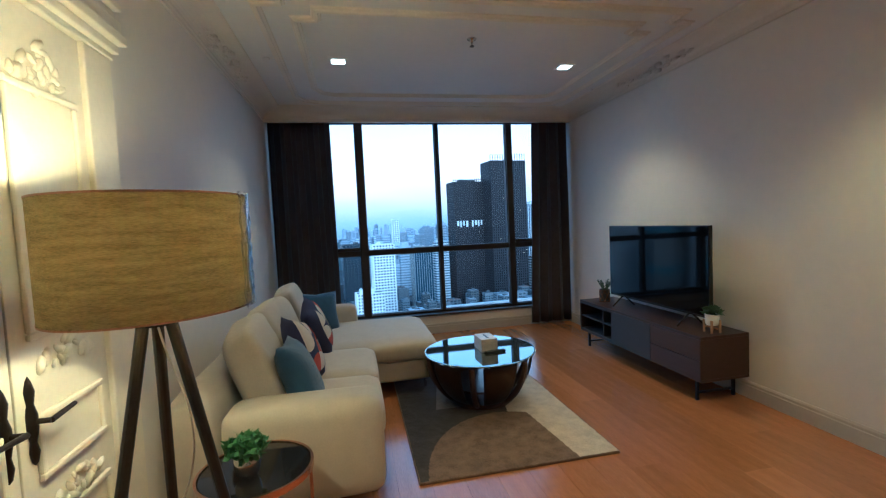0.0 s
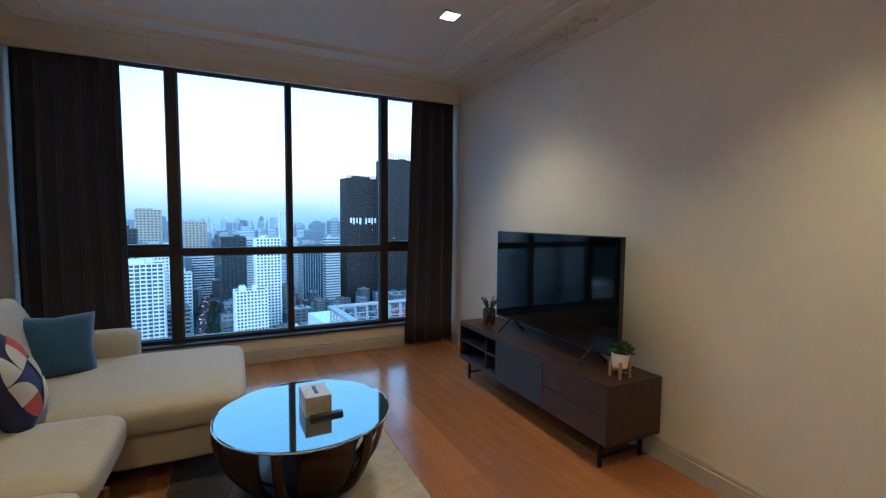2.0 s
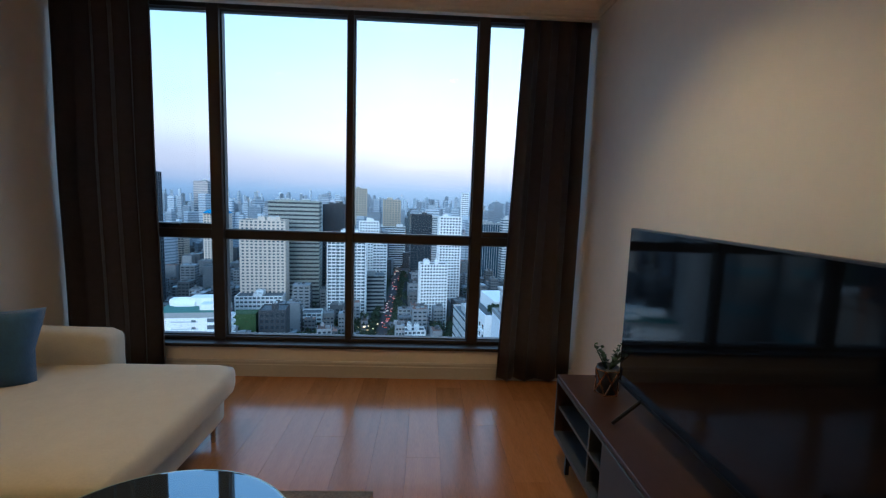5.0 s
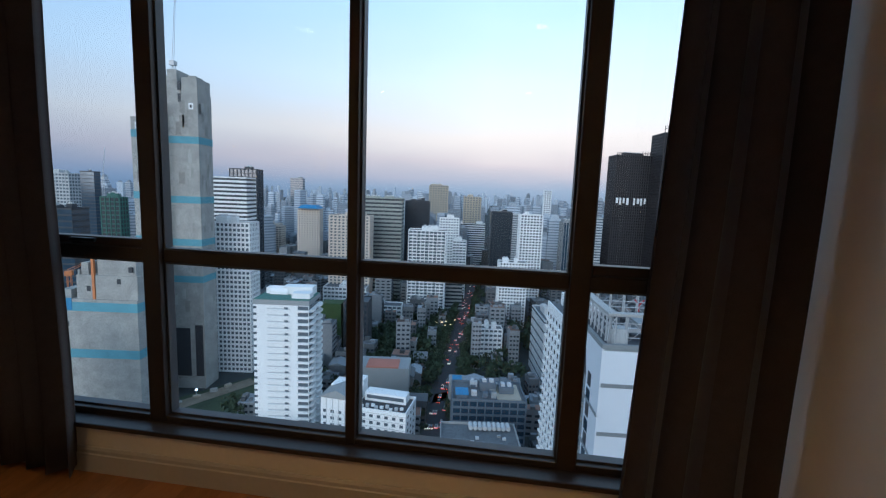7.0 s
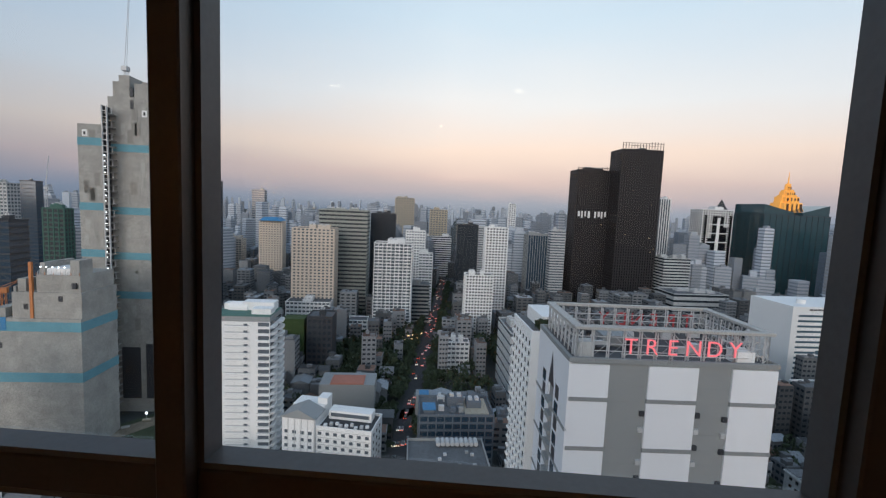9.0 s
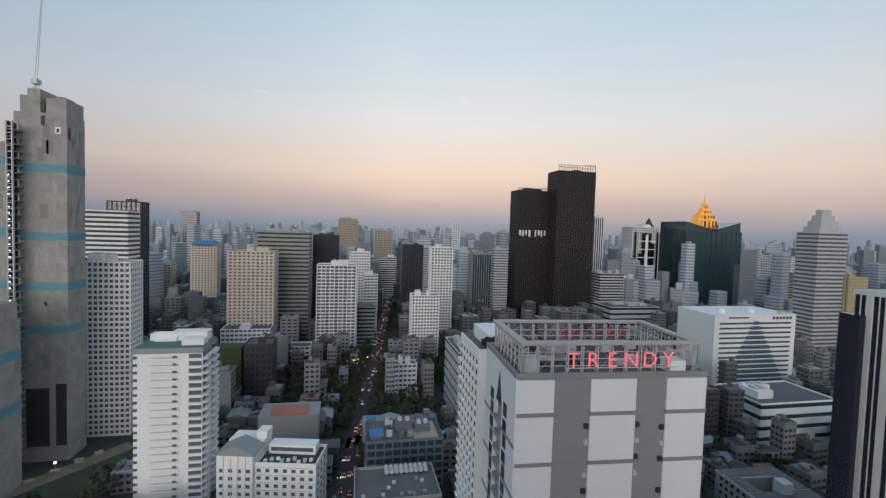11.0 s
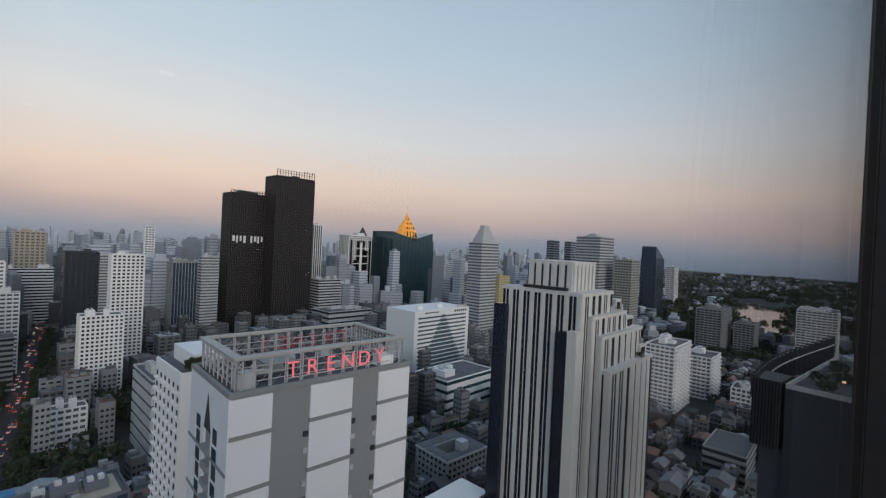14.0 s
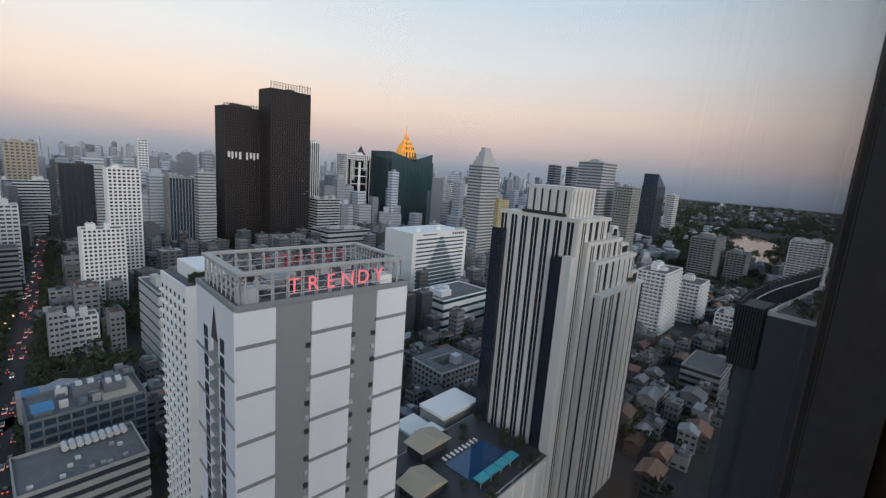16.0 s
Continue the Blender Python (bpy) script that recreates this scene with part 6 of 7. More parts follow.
part("bay", box(-2.6, 0, 3.0, 6.4, 0, 100), NAVY, hotel)
part("bay_fin", box(-3.0, 0, -0.2, 3.0, 0, 100.5), STONE, hotel)
part("far_bay", box(-2.4, 0, 27, 32, 0, 106), NAVY, hotel)
part("rust_roof", box(0.4, 3.0, 6, 22, 112.6, 113.6), C["dark"], hotel)
for k, (x, y, z) in enumerate(((28, 0, 105), (31, 2, 105), (36, -1, 98.5), (41, 0, 98.5), (46, -3, 87.5), (48, 0, 87.5), (40, -5, 87.5))):
    part("terrace_plant", placed(leaf_ball(1.5, 120, 0.5, 40 + k, 0.7, 0.4), Matrix.Translation((x, y, z + 1.0))), C["tree"], hotel)
b = bmesh.new()
for k in range(7):
    bm_box(b, k * 1.9, k * 1.9 + 1.1, -0.2, 0.2, 0, 2.2)
sg = thing("roof_sign", "row of dark unlit letters as plain bars", "sign", (HX + 21, HY + 3, GZ + 105), HR)
part("letter_bars", b, C["pale"], sg)
pod = thing("hotel_podium", "low hotel podium with a roof pool and turquoise awnings", "building", (90, 74, GZ), 8)
part("body", box(-26, 30, 0, 34, 0, 31), C["pale"], pod)
part("deck", box(-25.5, 29.5, 0.5, 33.5, 31, 31.3), C["charcoal"], pod)
part("pool", box(-1, 19, 9.5, 20.5, 31.3, 31.6), C["pool"], pod, "dark blue pool water")
for k in range(4):
    part("awning", box(-1 + k * 5.2, 3.8 + k * 5.2, 5.6, 8.8, 33, 33.4), C["awning"], pod)
    part("post", box(-1 + k * 5.2, -0.8 + k * 5.2, 5.7, 5.9, 31.3, 33), C["steel"], pod)
rng = random.Random(52)
for k in range(34):
    px, py = rng.uniform(-24.5, 29), rng.choice((rng.uniform(1, 4.5), rng.uniform(22, 32), rng.uniform(8, 20)))
    if -3 < px < 21 and 5 < py < 22:
        px = rng.choice((rng.uniform(-22, -4), rng.uniform(22, 28)))
    r = rng.uniform(0.9, 2.2)
    part("deck_plant", placed(leaf_ball(r, 110, 0.55, 90 + k, 0.75, 0.5), Matrix.Translation((px, py, 31.3 + r * 0.7))), C["tree"], pod)
for k in range(9):
    part("sun_lounger", box(0.5 + 2.0 * k, 1.2 + 2.0 * k, 21.3, 23.2, 31.3, 31.75), C["white"], pod)
    part("railing_post", box(-25 + 6.7 * k, -24.8 + 6.7 * k, 0.6, 0.8, 31.3, 32.5), C["steel"], pod)
part("railing", box(-25.4, 29.4, 0.62, 0.78, 32.4, 32.5), C["steel"], pod)
for x0, x1, y0, y1, z in ((-6, 6, 26, 33, 35), (-20, -10, 13, 21, 34.4)):
    b = wedge(x0 - 1, (x0 + x1) / 2, y0 - 1, y1 + 1, z, 0.2, 2.2)
    part("pavilion_roof", b, C["tan"], pod)
    part("pavilion_roof", wedge((x0 + x1) / 2, x1 + 1, y0 - 1, y1 + 1, z, 2.2, 0.2), C["tan"], pod)
    part("pavilion", box(x0, x1, y0, y1, 31.3, z), C["charcoal"], pod)
part("white_roof", box(16.5, 37.5, 37, 50.5, 31.8, 33), C["white"], pod)
part("roof_hall", box(17.5, 36.5, 38, 49.5, 0, 31.8), C["grey"], pod)
part("white_roof", box(5, 16, 43, 53, 27, 28), C["white"], pod)
part("roof_hall", box(5.5, 15.5, 43.5, 52.5, 0, 27), C["grey"], pod)
part("white_roof", box(6, 15, 34.3, 42, 29.2, 30), C["white"], pod)
part("roof_hall", box(6.5, 14.5, 34.6, 41.7, 0, 29.2), C["grey"], pod)
for k in range(9):
    part("pilaster", box(-25 + k * 6.4, -24 + k * 6.4, -0.5, 0, 0, 30), STONE, pod)
part("planting", placed(leaf_ball(5, 700, 1.0, 70, 0.35, 0.3), Matrix.Translation((-18, 6, 31.5))), C["tree"], pod)

# ---- white hotel with a fan-shaped window pattern ----
fan = thing("fan_hotel", "white slab hotel with a triangular pattern of dark window bands", "building", (271.9, 353.3, GZ), 8)
footprints.append((271.9, 353.3, 50))
part("wall", box(-38.8, 38.8, -20, 20, 0, 64), C["white"], fan)
FANBLUE = mat("blue_green_glass_band", (0.075, 0.125, 0.16), 0.2, var=0.25, scale=0.2, spec=0.6)
for k in range(14):
    z = 56.5 - k * 3.9
    half = 3 + k * 2.15
    for a, c in ((-34, -half), (half, 34)):
        if c - a > 2:
            part("window_band", box(a, c, -20.30, -20, z, z + 1.5), FANBLUE, fan)
    part("fan_band", box(-half + 0.5, half - 0.5, -20.5, -20, z - 0.5, z + 2.3), FANBLUE, fan)
for k in range(6):
    part("roof_window", box(16 + k * 3.3, 18 + k * 3.3, -20.3, -20, 60.3, 62.5), C["charcoal"], fan)
    part("roof_window", box(-26 + k * 3.3, -23.6 + k * 3.3, -20.3, -20, 61.2, 62.4), C["charcoal"], fan)
for x in (-22, 6):
    part("roof_drum", lathe([(0.01, 64), (3, 64), (3, 67.5), (0.01, 67.5)], 20, x, -8), C["white"], fan)
b = bmesh.new()
for k in range(6):
    bm_box(b, k * 2.6, k * 2.6 + 1.7, -0.2, 0.2, 0, 3.0)
sg = thing("roof_sign", "row of small bright letters as plain bars", "sign", (296, 338, GZ + 64), 8)
part("letter_bars", b, C["steel"], sg)

# ---- blank slate tower with a roof garden ----
SLATE = mat("slate_blue_render", (0.028, 0.036, 0.050), 0.7, var=0.2, scale=0.15, stretch=(1, 1, 0.2))
WING = mat("slate_grey_render", (0.046, 0.056, 0.072), 0.7, var=0.2, scale=0.15, stretch=(1, 1, 0.2))
blank = thing("roof_garden_tower", "dark slate tower with blank walls and a planted roof terrace", "building", (105, 0, GZ))
footprints += [(128, 5, 30)]
ROOF = 101.2
part("wall", box(0, 46, -16, 23.3, 0, ROOF), SLATE, blank)
part("wing", box(0.6, 26, 23.3, 27.2, 0, 89), WING, blank, "slightly lighter slate side wing")
part("corner_screen", box(-0.4, 8, 24.0, 28.6, 89, 102.2), C["charcoal"], blank, "tall black corner screen")
for k in range(9):
    part("screen_rib", box(-0.55, -0.4, 24.1 + k * 0.53, 24.22 + k * 0.53, 89.2, 102), C["slot"], blank)
part("terrace", box(0.4, 45.6, -15.6, 22.9, ROOF, ROOF + 0.15), C["roof"], blank)
part("parapet", box(0, 0.35, -16, 23.3, ROOF, ROOF + 0.9), C["pale"], blank, "pale terrace edge")
part("parapet", box(0.35, 46, 22.95, 23.3, ROOF, ROOF + 0.9), C["pale"], blank, "pale terrace edge")
for k in range(5):
    part("wall_joint", box(-0.06, 0, -16, 23.3, 16 + 17 * k, 16.12 + 17 * k), C["charcoal"], blank)
arc = [Vector((45 * u, 28.4 - 3.8 * u + 3.2 * math.sin(math.pi * u), 102.2 + 4.2 * u * u)) for u in [k / 20 for k in range(21)]]
for k, v in enumerate(arc):
    part("trellis_fin", box(v.x - 0.12, v.x + 0.12, v.y - 0.9, v.y + 0.5, 98, v.z + 0.5), C["charcoal"], blank)
    if k:
        a_ = arc[k - 1]
        for dz, dy, m_ in ((0, 0, "steel"), (-1.6, -0.8, "pale"), (-3.0, 0.2, "charcoal")):
            part("trellis_rail", cyl(a_ + Vector((0, dy, dz)), v + Vector((0, dy, dz)), 0.16, n=6), C[m_], blank)
for k, (x, y, r) in enumerate(((5, 18, 1.6), (9, 20, 2.2), (14, 17, 1.8), (20, 19, 2.4), (27, 20, 2.0), (7, 12, 1.4), (16, 10, 1.7), (4, 6, 1.3))):
    part("terrace_plant", placed(leaf_ball(r, 160, 0.55, 70 + k, 0.7, 0.5), Matrix.Translation((x, y, ROOF + r * 0.6))), C["tree"], blank)
for x, y in ((8, 16), (17, 14.5)):
    part("terrace_lamp", box(x, x + 0.5, y, y + 0.5, ROOF + 1.6, ROOF + 1.9), C["streetlight"], blank)


# ---- white street hotel with a gabled wing ----
inn = thing("street_hotel", "white mid-rise hotel with rows of windows and a gabled wing", "building", (-77.5, 179.5, GZ), -4)
footprints.append((-57, 188, 23))
part("wing", box(0, 15, -1.2, 18, 0, 31), C["white"], inn)
part("body", box(15, 40, 0, 17, 0, 26.5), C["white"], inn)
for xa, xb, la, lb in ((-0.6, 7.5, 0.3, 4.0), (7.5, 15.6, 4.0, 0.3)):
    part("gable_roof", wedge(xa, xb, -1.8, 9, 31, la, lb), C["grey"], inn)
part("wing_parapet", box(0, 15, 9, 18, 31, 32.4), C["white"], inn)
part("terrace", box(15.6, 39.4, 0.6, 16.4, 26.5, 26.65), C["charcoal"], inn)
for q in ((15, 40, 0, 0.5), (15, 40, 16.5, 17), (39.5, 40, 0.5, 16.5)):
    part("parapet", box(*q, 26.5, 27.8), C["white"], inn)
part("penthouse", box(17, 37, 9.5, 15.5, 26.65, 30.6), C["white"], inn)
part("penthouse_band", box(18, 36, 9.3, 9.5, 28.0, 29.6), C["greywin"], inn)
part("lift_room", box(11, 15.5, 11, 17, 32.4, 35.4), C["white"], inn)
win, frm = mesh_of("window", box(-0.85, 0.85, -0.05, 0.06, 0.9, 2.3), C["greywin"]), mesh_of("window_sill", box(-1.05, 1.05, -0.42, 0, 0.62, 0.86), C["white"])
for k in range(8):
    for j in range(11):
        x, y = (2.0 + 3.6 * j, -1.2) if j < 4 else (16.7 + 3.55 * (j - 4), 0)
        shared("window", win, (x, y, 3.2 * k + 0.6), inn)
        shared("window_sill", frm, (x, y, 3.2 * k + 0.6), inn)
    part("floor_line", box(15, 40, -0.12, 0, 3.2 * k + 3.4, 3.2 * k + 3.6), C["pale"], inn)
    for j in range(3):
        part("side_window", box(39.95, 40.06, 3 + 4.5 * j, 4.2 + 4.5 * j, 3.2 * k + 1.5, 3.2 * k + 2.8), C["glass"], inn)
for j in range(9):
    part("roof_unit", box(17.5 + 2.3 * j, 18.9 + 2.3 * j, 2.2 + (j % 3), 3.4 + (j % 3), 26.65, 27.7 + 0.3 * (j % 2)), C["steel" if j % 2 else "white"], inn)
for k in range(5):
    part("wing_strip", box(2.6 + 3.0 * k, 2.9 + 3.0 * k, -1.32, -1.2, 1, 30.5), C["pale"], inn)

# roof structures of the two blocks beside the avenue
rng = random.Random(77)
sheds = thing("roof_sheds", "low sheds, tanks and a bright blue sheet roof on an office", "shed", (-3.0, 199.5, GZ + 31.12), 8)
part("blue_roof", box(-15.5, -9.5, -8.5, -1, 2.0, 2.3), C["blueroof"], sheds, "bright blue sheet roof")
part("shed", box(-15, -10, -8, -1.5, 0, 2.0), C["slatewall"], sheds)
part("water_deck", box(4, 15, -8, 8, 0, 0.4), C["tan"], sheds, "bare brown deck")
for k in range(14):
    x, y = rng.uniform(-9, 3), rng.uniform(-8, 7)
    part("shed", box(x, x + rng.uniform(1.2, 3.6), y, y + rng.uniform(1, 2.6), 0, rng.uniform(0.8, 3.2)), C[("slatewall", "steel", "pale", "grey")[k % 4]], sheds)
units = thing("roof_units", "curved ducts and air units along a flat office roof", "unit", (-4.5, 160.5, GZ + 29.62), 8)
for k in range(9):
    part("duct", cyl((-3 + 1.9 * k, 5.5, 1.2), (-3 + 1.9 * k, 9.5, 1.2), 0.9, n=10), C["pale"], units)
for k in range(10):
    x, y = rng.uniform(-13, 11), rng.uniform(-9, 2)
    part("air_unit", box(x, x + 1.3, y, y + 1.0, 0, 0.9), C["steel" if k % 2 else "grey"], units)

# ---- pale block round a courtyard ----
court = thing("courtyard_block", "pale low block built round an open courtyard", "building", (145, 167, GZ), 4)
footprints.append((159, 180, 19))
for q in ((0, 30, 0, 6.5), (0, 30, 18, 25), (0, 6.5, 6.5, 18), (23.5, 30, 6.5, 18)):
    part("wing", box(*q, 0, 17), C["grey"], court)
    part("roof", box(q[0] + 0.5, q[1] - 0.5, q[2] + 0.5, q[3] - 0.5, 17, 17.3), C["roof"], court)
    part("cornice", box(q[0] - 0.4, q[1] + 0.4, q[2] - 0.4, q[3] + 0.4, 16.2, 16.7), C["pale"], court)
part("stair_room", box(13, 18, 3, 8, 17, 22), C["pale"], court)
for k in range(5):
    for j in range(9):
        part("window", box(1.4 + 3.2 * j, 2.9 + 3.2 * j, -0.08, 0.02, 1.2 + 3.2 * k, 2.5 + 3.2 * k), C["slot"], court)
        if j < 7:
            part("window", box(-0.08, 0.02, 1.4 + 3.2 * j, 2.9 + 3.2 * j, 1.2 + 3.2 * k, 2.5 + 3.2 * k), C["slot"], court)


# ---- villas, a vaulted hall and a vacant plot beside the building site ----
def villa(label, x, y, w, d, h, rot, roof_m, flat):
    th = thing("villa", label, "house", (x, y, GZ), rot)
    footprints.append((x, y, max(w, d) * 0.6))
    part("wall", box(-w / 2, w / 2, -d / 2, d / 2, 0, h), C["white"], th)
    n = max(2, int(h / 3.2))
    for k in range(n):
        z = k * h / n
        part("balcony", box(-w / 2, w * 0.15, -d / 2 - 1.6, -d / 2, z + 0.05, z + 1.0), C["white"], th)
        for j in range(4):
            part("window", box(-w / 2 + w * (0.08 + 0.24 * j), -w / 2 + w * (0.22 + 0.24 * j), -d / 2 - 0.06, -d / 2, z + 1.1, z + 2.5), C["glass"], th)
            part("window", box(w / 2, w / 2 + 0.06, -d / 2 + d * (0.08 + 0.24 * j), -d / 2 + d * (0.22 + 0.24 * j), z + 1.1, z + 2.5), C["glass"], th)
    if flat:
        part("roof", box(-w / 2 + 0.4, w / 2 - 0.4, -d / 2 + 0.4, d / 2 - 0.4, h, h + 0.2), C[roof_m], th)
        for q in ((-w / 2, w / 2, -d / 2, -d / 2 + 0.4), (-w / 2, w / 2, d / 2 - 0.4, d / 2), (-w / 2, -w / 2 + 0.4, -d / 2 + 0.4, d / 2 - 0.4), (w / 2 - 0.4, w / 2, -d / 2 + 0.4, d / 2 - 0.4)):
            part("parapet", box(*q, h, h + 1.0), C["white"], th)
        part("pergola", box(-w * 0.3, w * 0.1, -d * 0.2, d * 0.3, h + 2.6, h + 2.8), C["white"], th)
        part("stair_room", box(w * 0.15, w * 0.42, 0, d * 0.35, h + 0.2, h + 3.0), C["white"], th)
        for sx in (-0.3, 0.08):
            for sy in (-0.2, 0.28):
                part("pergola_post", box(w * sx, w * sx + 0.25, d * sy, d * sy + 0.25, h + 0.2, h + 2.6), C["white"], th)
    else:
        b = bmesh.new()
        vs = [b.verts.new(q) for q in ((-w / 2 - 1, -d / 2 - 1, h), (w / 2 + 1, -d / 2 - 1, h), (w / 2 + 1, d / 2 + 1, h), (-w / 2 - 1, d / 2 + 1, h), (-w * 0.2, 0, h + d * 0.28), (w * 0.2, 0, h + d * 0.28))]
        for f_ in ((0, 1, 5, 4), (1, 2, 5), (2, 3, 4, 5), (3, 0, 4), (3, 2, 1, 0)):
            b.faces.new([vs[q] for q in f_])
        part("roof", b, C[roof_m], th)
    return th


villa("white flat-roofed villa with a terracotta terrace", -155, 165, 20, 12, 10, 38, "redroof", True)
villa("villa under a grey-green hipped roof", -134, 170, 16, 14, 8, 30, "grey", False)
villa("white house with stacked terraces", -106, 170, 19, 14, 11, 20, "pale", True)
villa("white house with an open roof pergola", -124, 139, 22, 15, 12, 30, "pale", True)
villa("house under a brown hipped roof beside the hotel", -52, 163, 16, 12, 12, 14, "dark", False)
villa("long dark-roofed house beside a hotel", -84, 163, 14, 11, 9, 12, "charcoal", False)
hall = thing("vaulted_hall", "large hall under a white vaulted roof", "building", (-75, 118, GZ), -20)
footprints.append((-75, 118, 28))
part("wall", box(-25, 25, -13, 14, 0, 16), C["pale"], hall)
b = bmesh.new()
rims = [[b.verts.new((26 * math.cos(a), y, 16 + 12.5 * math.sin(a))) for a in [math.pi * k / 24 for k in range(25)]] for y in (-14, 15)]
for k in range(24):
    b.faces.new((rims[0][k], rims[0][k + 1], rims[1][k + 1], rims[1][k]))
b.faces.new(rims[0])
b.faces.new(rims[1][::-1])
bmesh.ops.recalc_face_normals(b, faces=b.faces)
part("vault_roof", b, C["white"], hall, smooth=False)
for k in range(7):
    a = math.pi * (k + 0.5) / 7
    part("roof_seam", placed(box(-0.12, 0.12, -14.1, 15.1, 0, 0.25), pose(26 * math.cos(a), 0, 16 + 12.5 * math.sin(a), 0, 90 - math.degrees(a), 0)), C["pale"], hall)
footprints += [(-160, 218, 24), (-150, 240, 16), (-172, 196, 12)]
LOT = mat("scrub_grass", (0.045, 0.060, 0.030), 0.95, var=0.6, scale=0.12)
EARTH = mat("bare_earth", (0.20, 0.165, 0.12), 0.95, var=0.5, scale=0.2)
setting("ground_plot", placed(box(-22, 22, -26, 26, 0.02, 0.30), pose(-152, 222, GZ, 0, 0, -35)), LOT, "vacant grassy plot beside the building site")
setting("ground_site_track", placed(box(-5, 5, -60, 50, 0.02, 0.34), pose(-178, 205, GZ, 0, 0, -30)), EARTH, "rutted earth track of the building site")
rng = random.Random(61)
for k in range(9):
    th = thing("material_stack", "stack of building material on the site track", "stack", (-200 + 4.5 * k + rng.uniform(-1, 1), 170 + 8.4 * k, GZ + 0.34), rng.uniform(0, 90))
    part("pile", box(-2, 2, -1, 1, 0, rng.uniform(0.8, 2.2), bevel=0.2, seg=1), C["concrete" if k % 2 else "tan"], th)
    if k % 3 == 0:
        part("work_lamp", box(-0.5, 0.5, -0.5, 0.5, 4.2, 4.9), C["litwhite"], th)
        part("lamp_pole", box(-0.1, 0.1, -0.1, 0.1, 0, 4.2), C["steel"], th)
# ---- street, elevated track, water ----
setting("road_avenue", placed(box(-5, 5, -240, 640, 0.05, 0.25), pose(-31.5, 250, GZ, 0, 0, 1.3)), C["road"], "long straight avenue packed with evening traffic")
setting("road_boulevard", placed(box(-8, 8, -130, 330, 10.5, 12.0), pose(330, 345, GZ, 0, 0, -33)), C["pale"], "raised concrete boulevard deck")
setting("road_railway", placed(box(-7, 7, -160, 100, 0.05, 0.3), pose(243, 165, GZ, 0, 0, -27)), C["road"], "sunken rail and road strip")
setting("road_side", placed(box(-5, 5, -150, 150, 0.05, 0.25), pose(-150, 170, GZ, 0, 0, -55)), C["road"], "side street beside a building site")
b = bmesh.new()
ring_ = [b.verts.new((1220 + 330 * math.cos(a) * (1 + 0.10 * math.sin(3 * a)), 325 + 95 * math.cos(a) + 66 * math.sin(a) * (1 + 0.2 * math.cos(2 * a)), GZ + 0.4)) for a in [k * math.pi / 20 for k in range(40)]]
b.faces.new(ring_)
setting("water_lake", b, C["lake"], "still lake in a park reflecting the evening sky")

rng = random.Random(9)


def car(at, rot, body, lights):
    th = thing("car", "car in the evening traffic with its lights on", "car", at, rot, group="cars on the avenue")
    b = box(-0.9, 0.9, -2.1, 2.1, 0.25, 0.85, bevel=0.12, seg=1)
    part("body", b, body, th)
    part("cabin", box(-0.75, 0.75, -1.3, 0.9, 0.85, 1.45, bevel=0.15, seg=1), C["glass"], th)
    for sx in (-1, 1):
        part("lamp", box(sx * 0.64 - 0.19, sx * 0.64 + 0.19, -2.22, -2.08, 0.52, 0.82), lights, th)
        for sy in (-1.3, 1.3):
            part("wheel", cyl((sx * 0.78, sy, 0.3), (sx * 0.92, sy, 0.3), 0.3, n=8), M["black"], th)
    return th


proto = [car((-31.5, 100, GZ + 0.25), 1.3, C[m_], C[l_]) for m_, l_ in (("white", "tail"), ("charcoal", "tail"), ("grey", "tail"), ("white", "headl"), ("redroof", "headl"))]
for k in range(130):
    s = rng.uniform(-130, 560)
    lane = rng.choice((-3.4, -1.2, 1.2, 3.4))
    o = proto[rng.choice((0, 1, 2) if lane > 0 else (0, 1, 3, 4))]
    copy_thing(o, pose(-31.5 + lane - math.sin(radians(1.3)) * s, 250 + s, GZ + 0.25, 0, 0, 1.3))

# ---- low-rise quarters, distant towers, trees ----
walls_, roofs_, wins_, far_, farw_, trees_, lamps_, rust_, sheet_ = ([], []), ([], []), ([], []), ([], []), ([], []), ([], []), ([], []), ([], []), ([], [])


def add_box(store, cx, cy, w, d, z0, z1, rot):
    v, f_ = store
    c, s = math.cos(rot), math.sin(rot)
    n = len(v)
    for z in (z0, z1):
        for a, b_ in ((-1, -1), (1, -1), (1, 1), (-1, 1)):
            px, py = a * w / 2, b_ * d / 2
            v.append((cx + px * c - py * s, cy + px * s + py * c, z))
    f_ += [(n, n + 1, n + 5, n + 4), (n + 1, n + 2, n + 6, n + 5), (n + 2, n + 3, n + 7, n + 6), (n + 3, n, n + 4, n + 7), (n + 4, n + 5, n + 6, n + 7), (n + 3, n + 2, n + 1, n)]


def add_gable(store, cx, cy, w, d, z0, rise, rot):
    v, f_ = store
    c, s = math.cos(rot), math.sin(rot)
    n = len(v)
    for px, py, z in ((-w / 2, -d / 2, z0), (w / 2, -d / 2, z0), (w / 2, d / 2, z0), (-w / 2, d / 2, z0), (-w / 2, 0, z0 + rise), (w / 2, 0, z0 + rise)):
        v.append((cx + px * c - py * s, cy + px * s + py * c, z))
    f_ += [(n, n + 1, n + 5, n + 4), (n + 2, n + 3, n + 4, n + 5), (n + 1, n + 2, n + 5), (n + 3, n, n + 4), (n + 3, n + 2, n + 1, n)]


def free(x, y, r):
    if any((x - a) ** 2 + (y - b_) ** 2 < (q + r) ** 2 for a, b_, q in footprints):
        return False
    if abs(x + 31.5 + math.tan(radians(1.3)) * (y - 250)) < 4 + r:
        return False
    if ((x - 1220) / 370) ** 2 + ((y - 325 - 0.29 * (x - 1220)) / 82) ** 2 < 1:
        return False
    return True


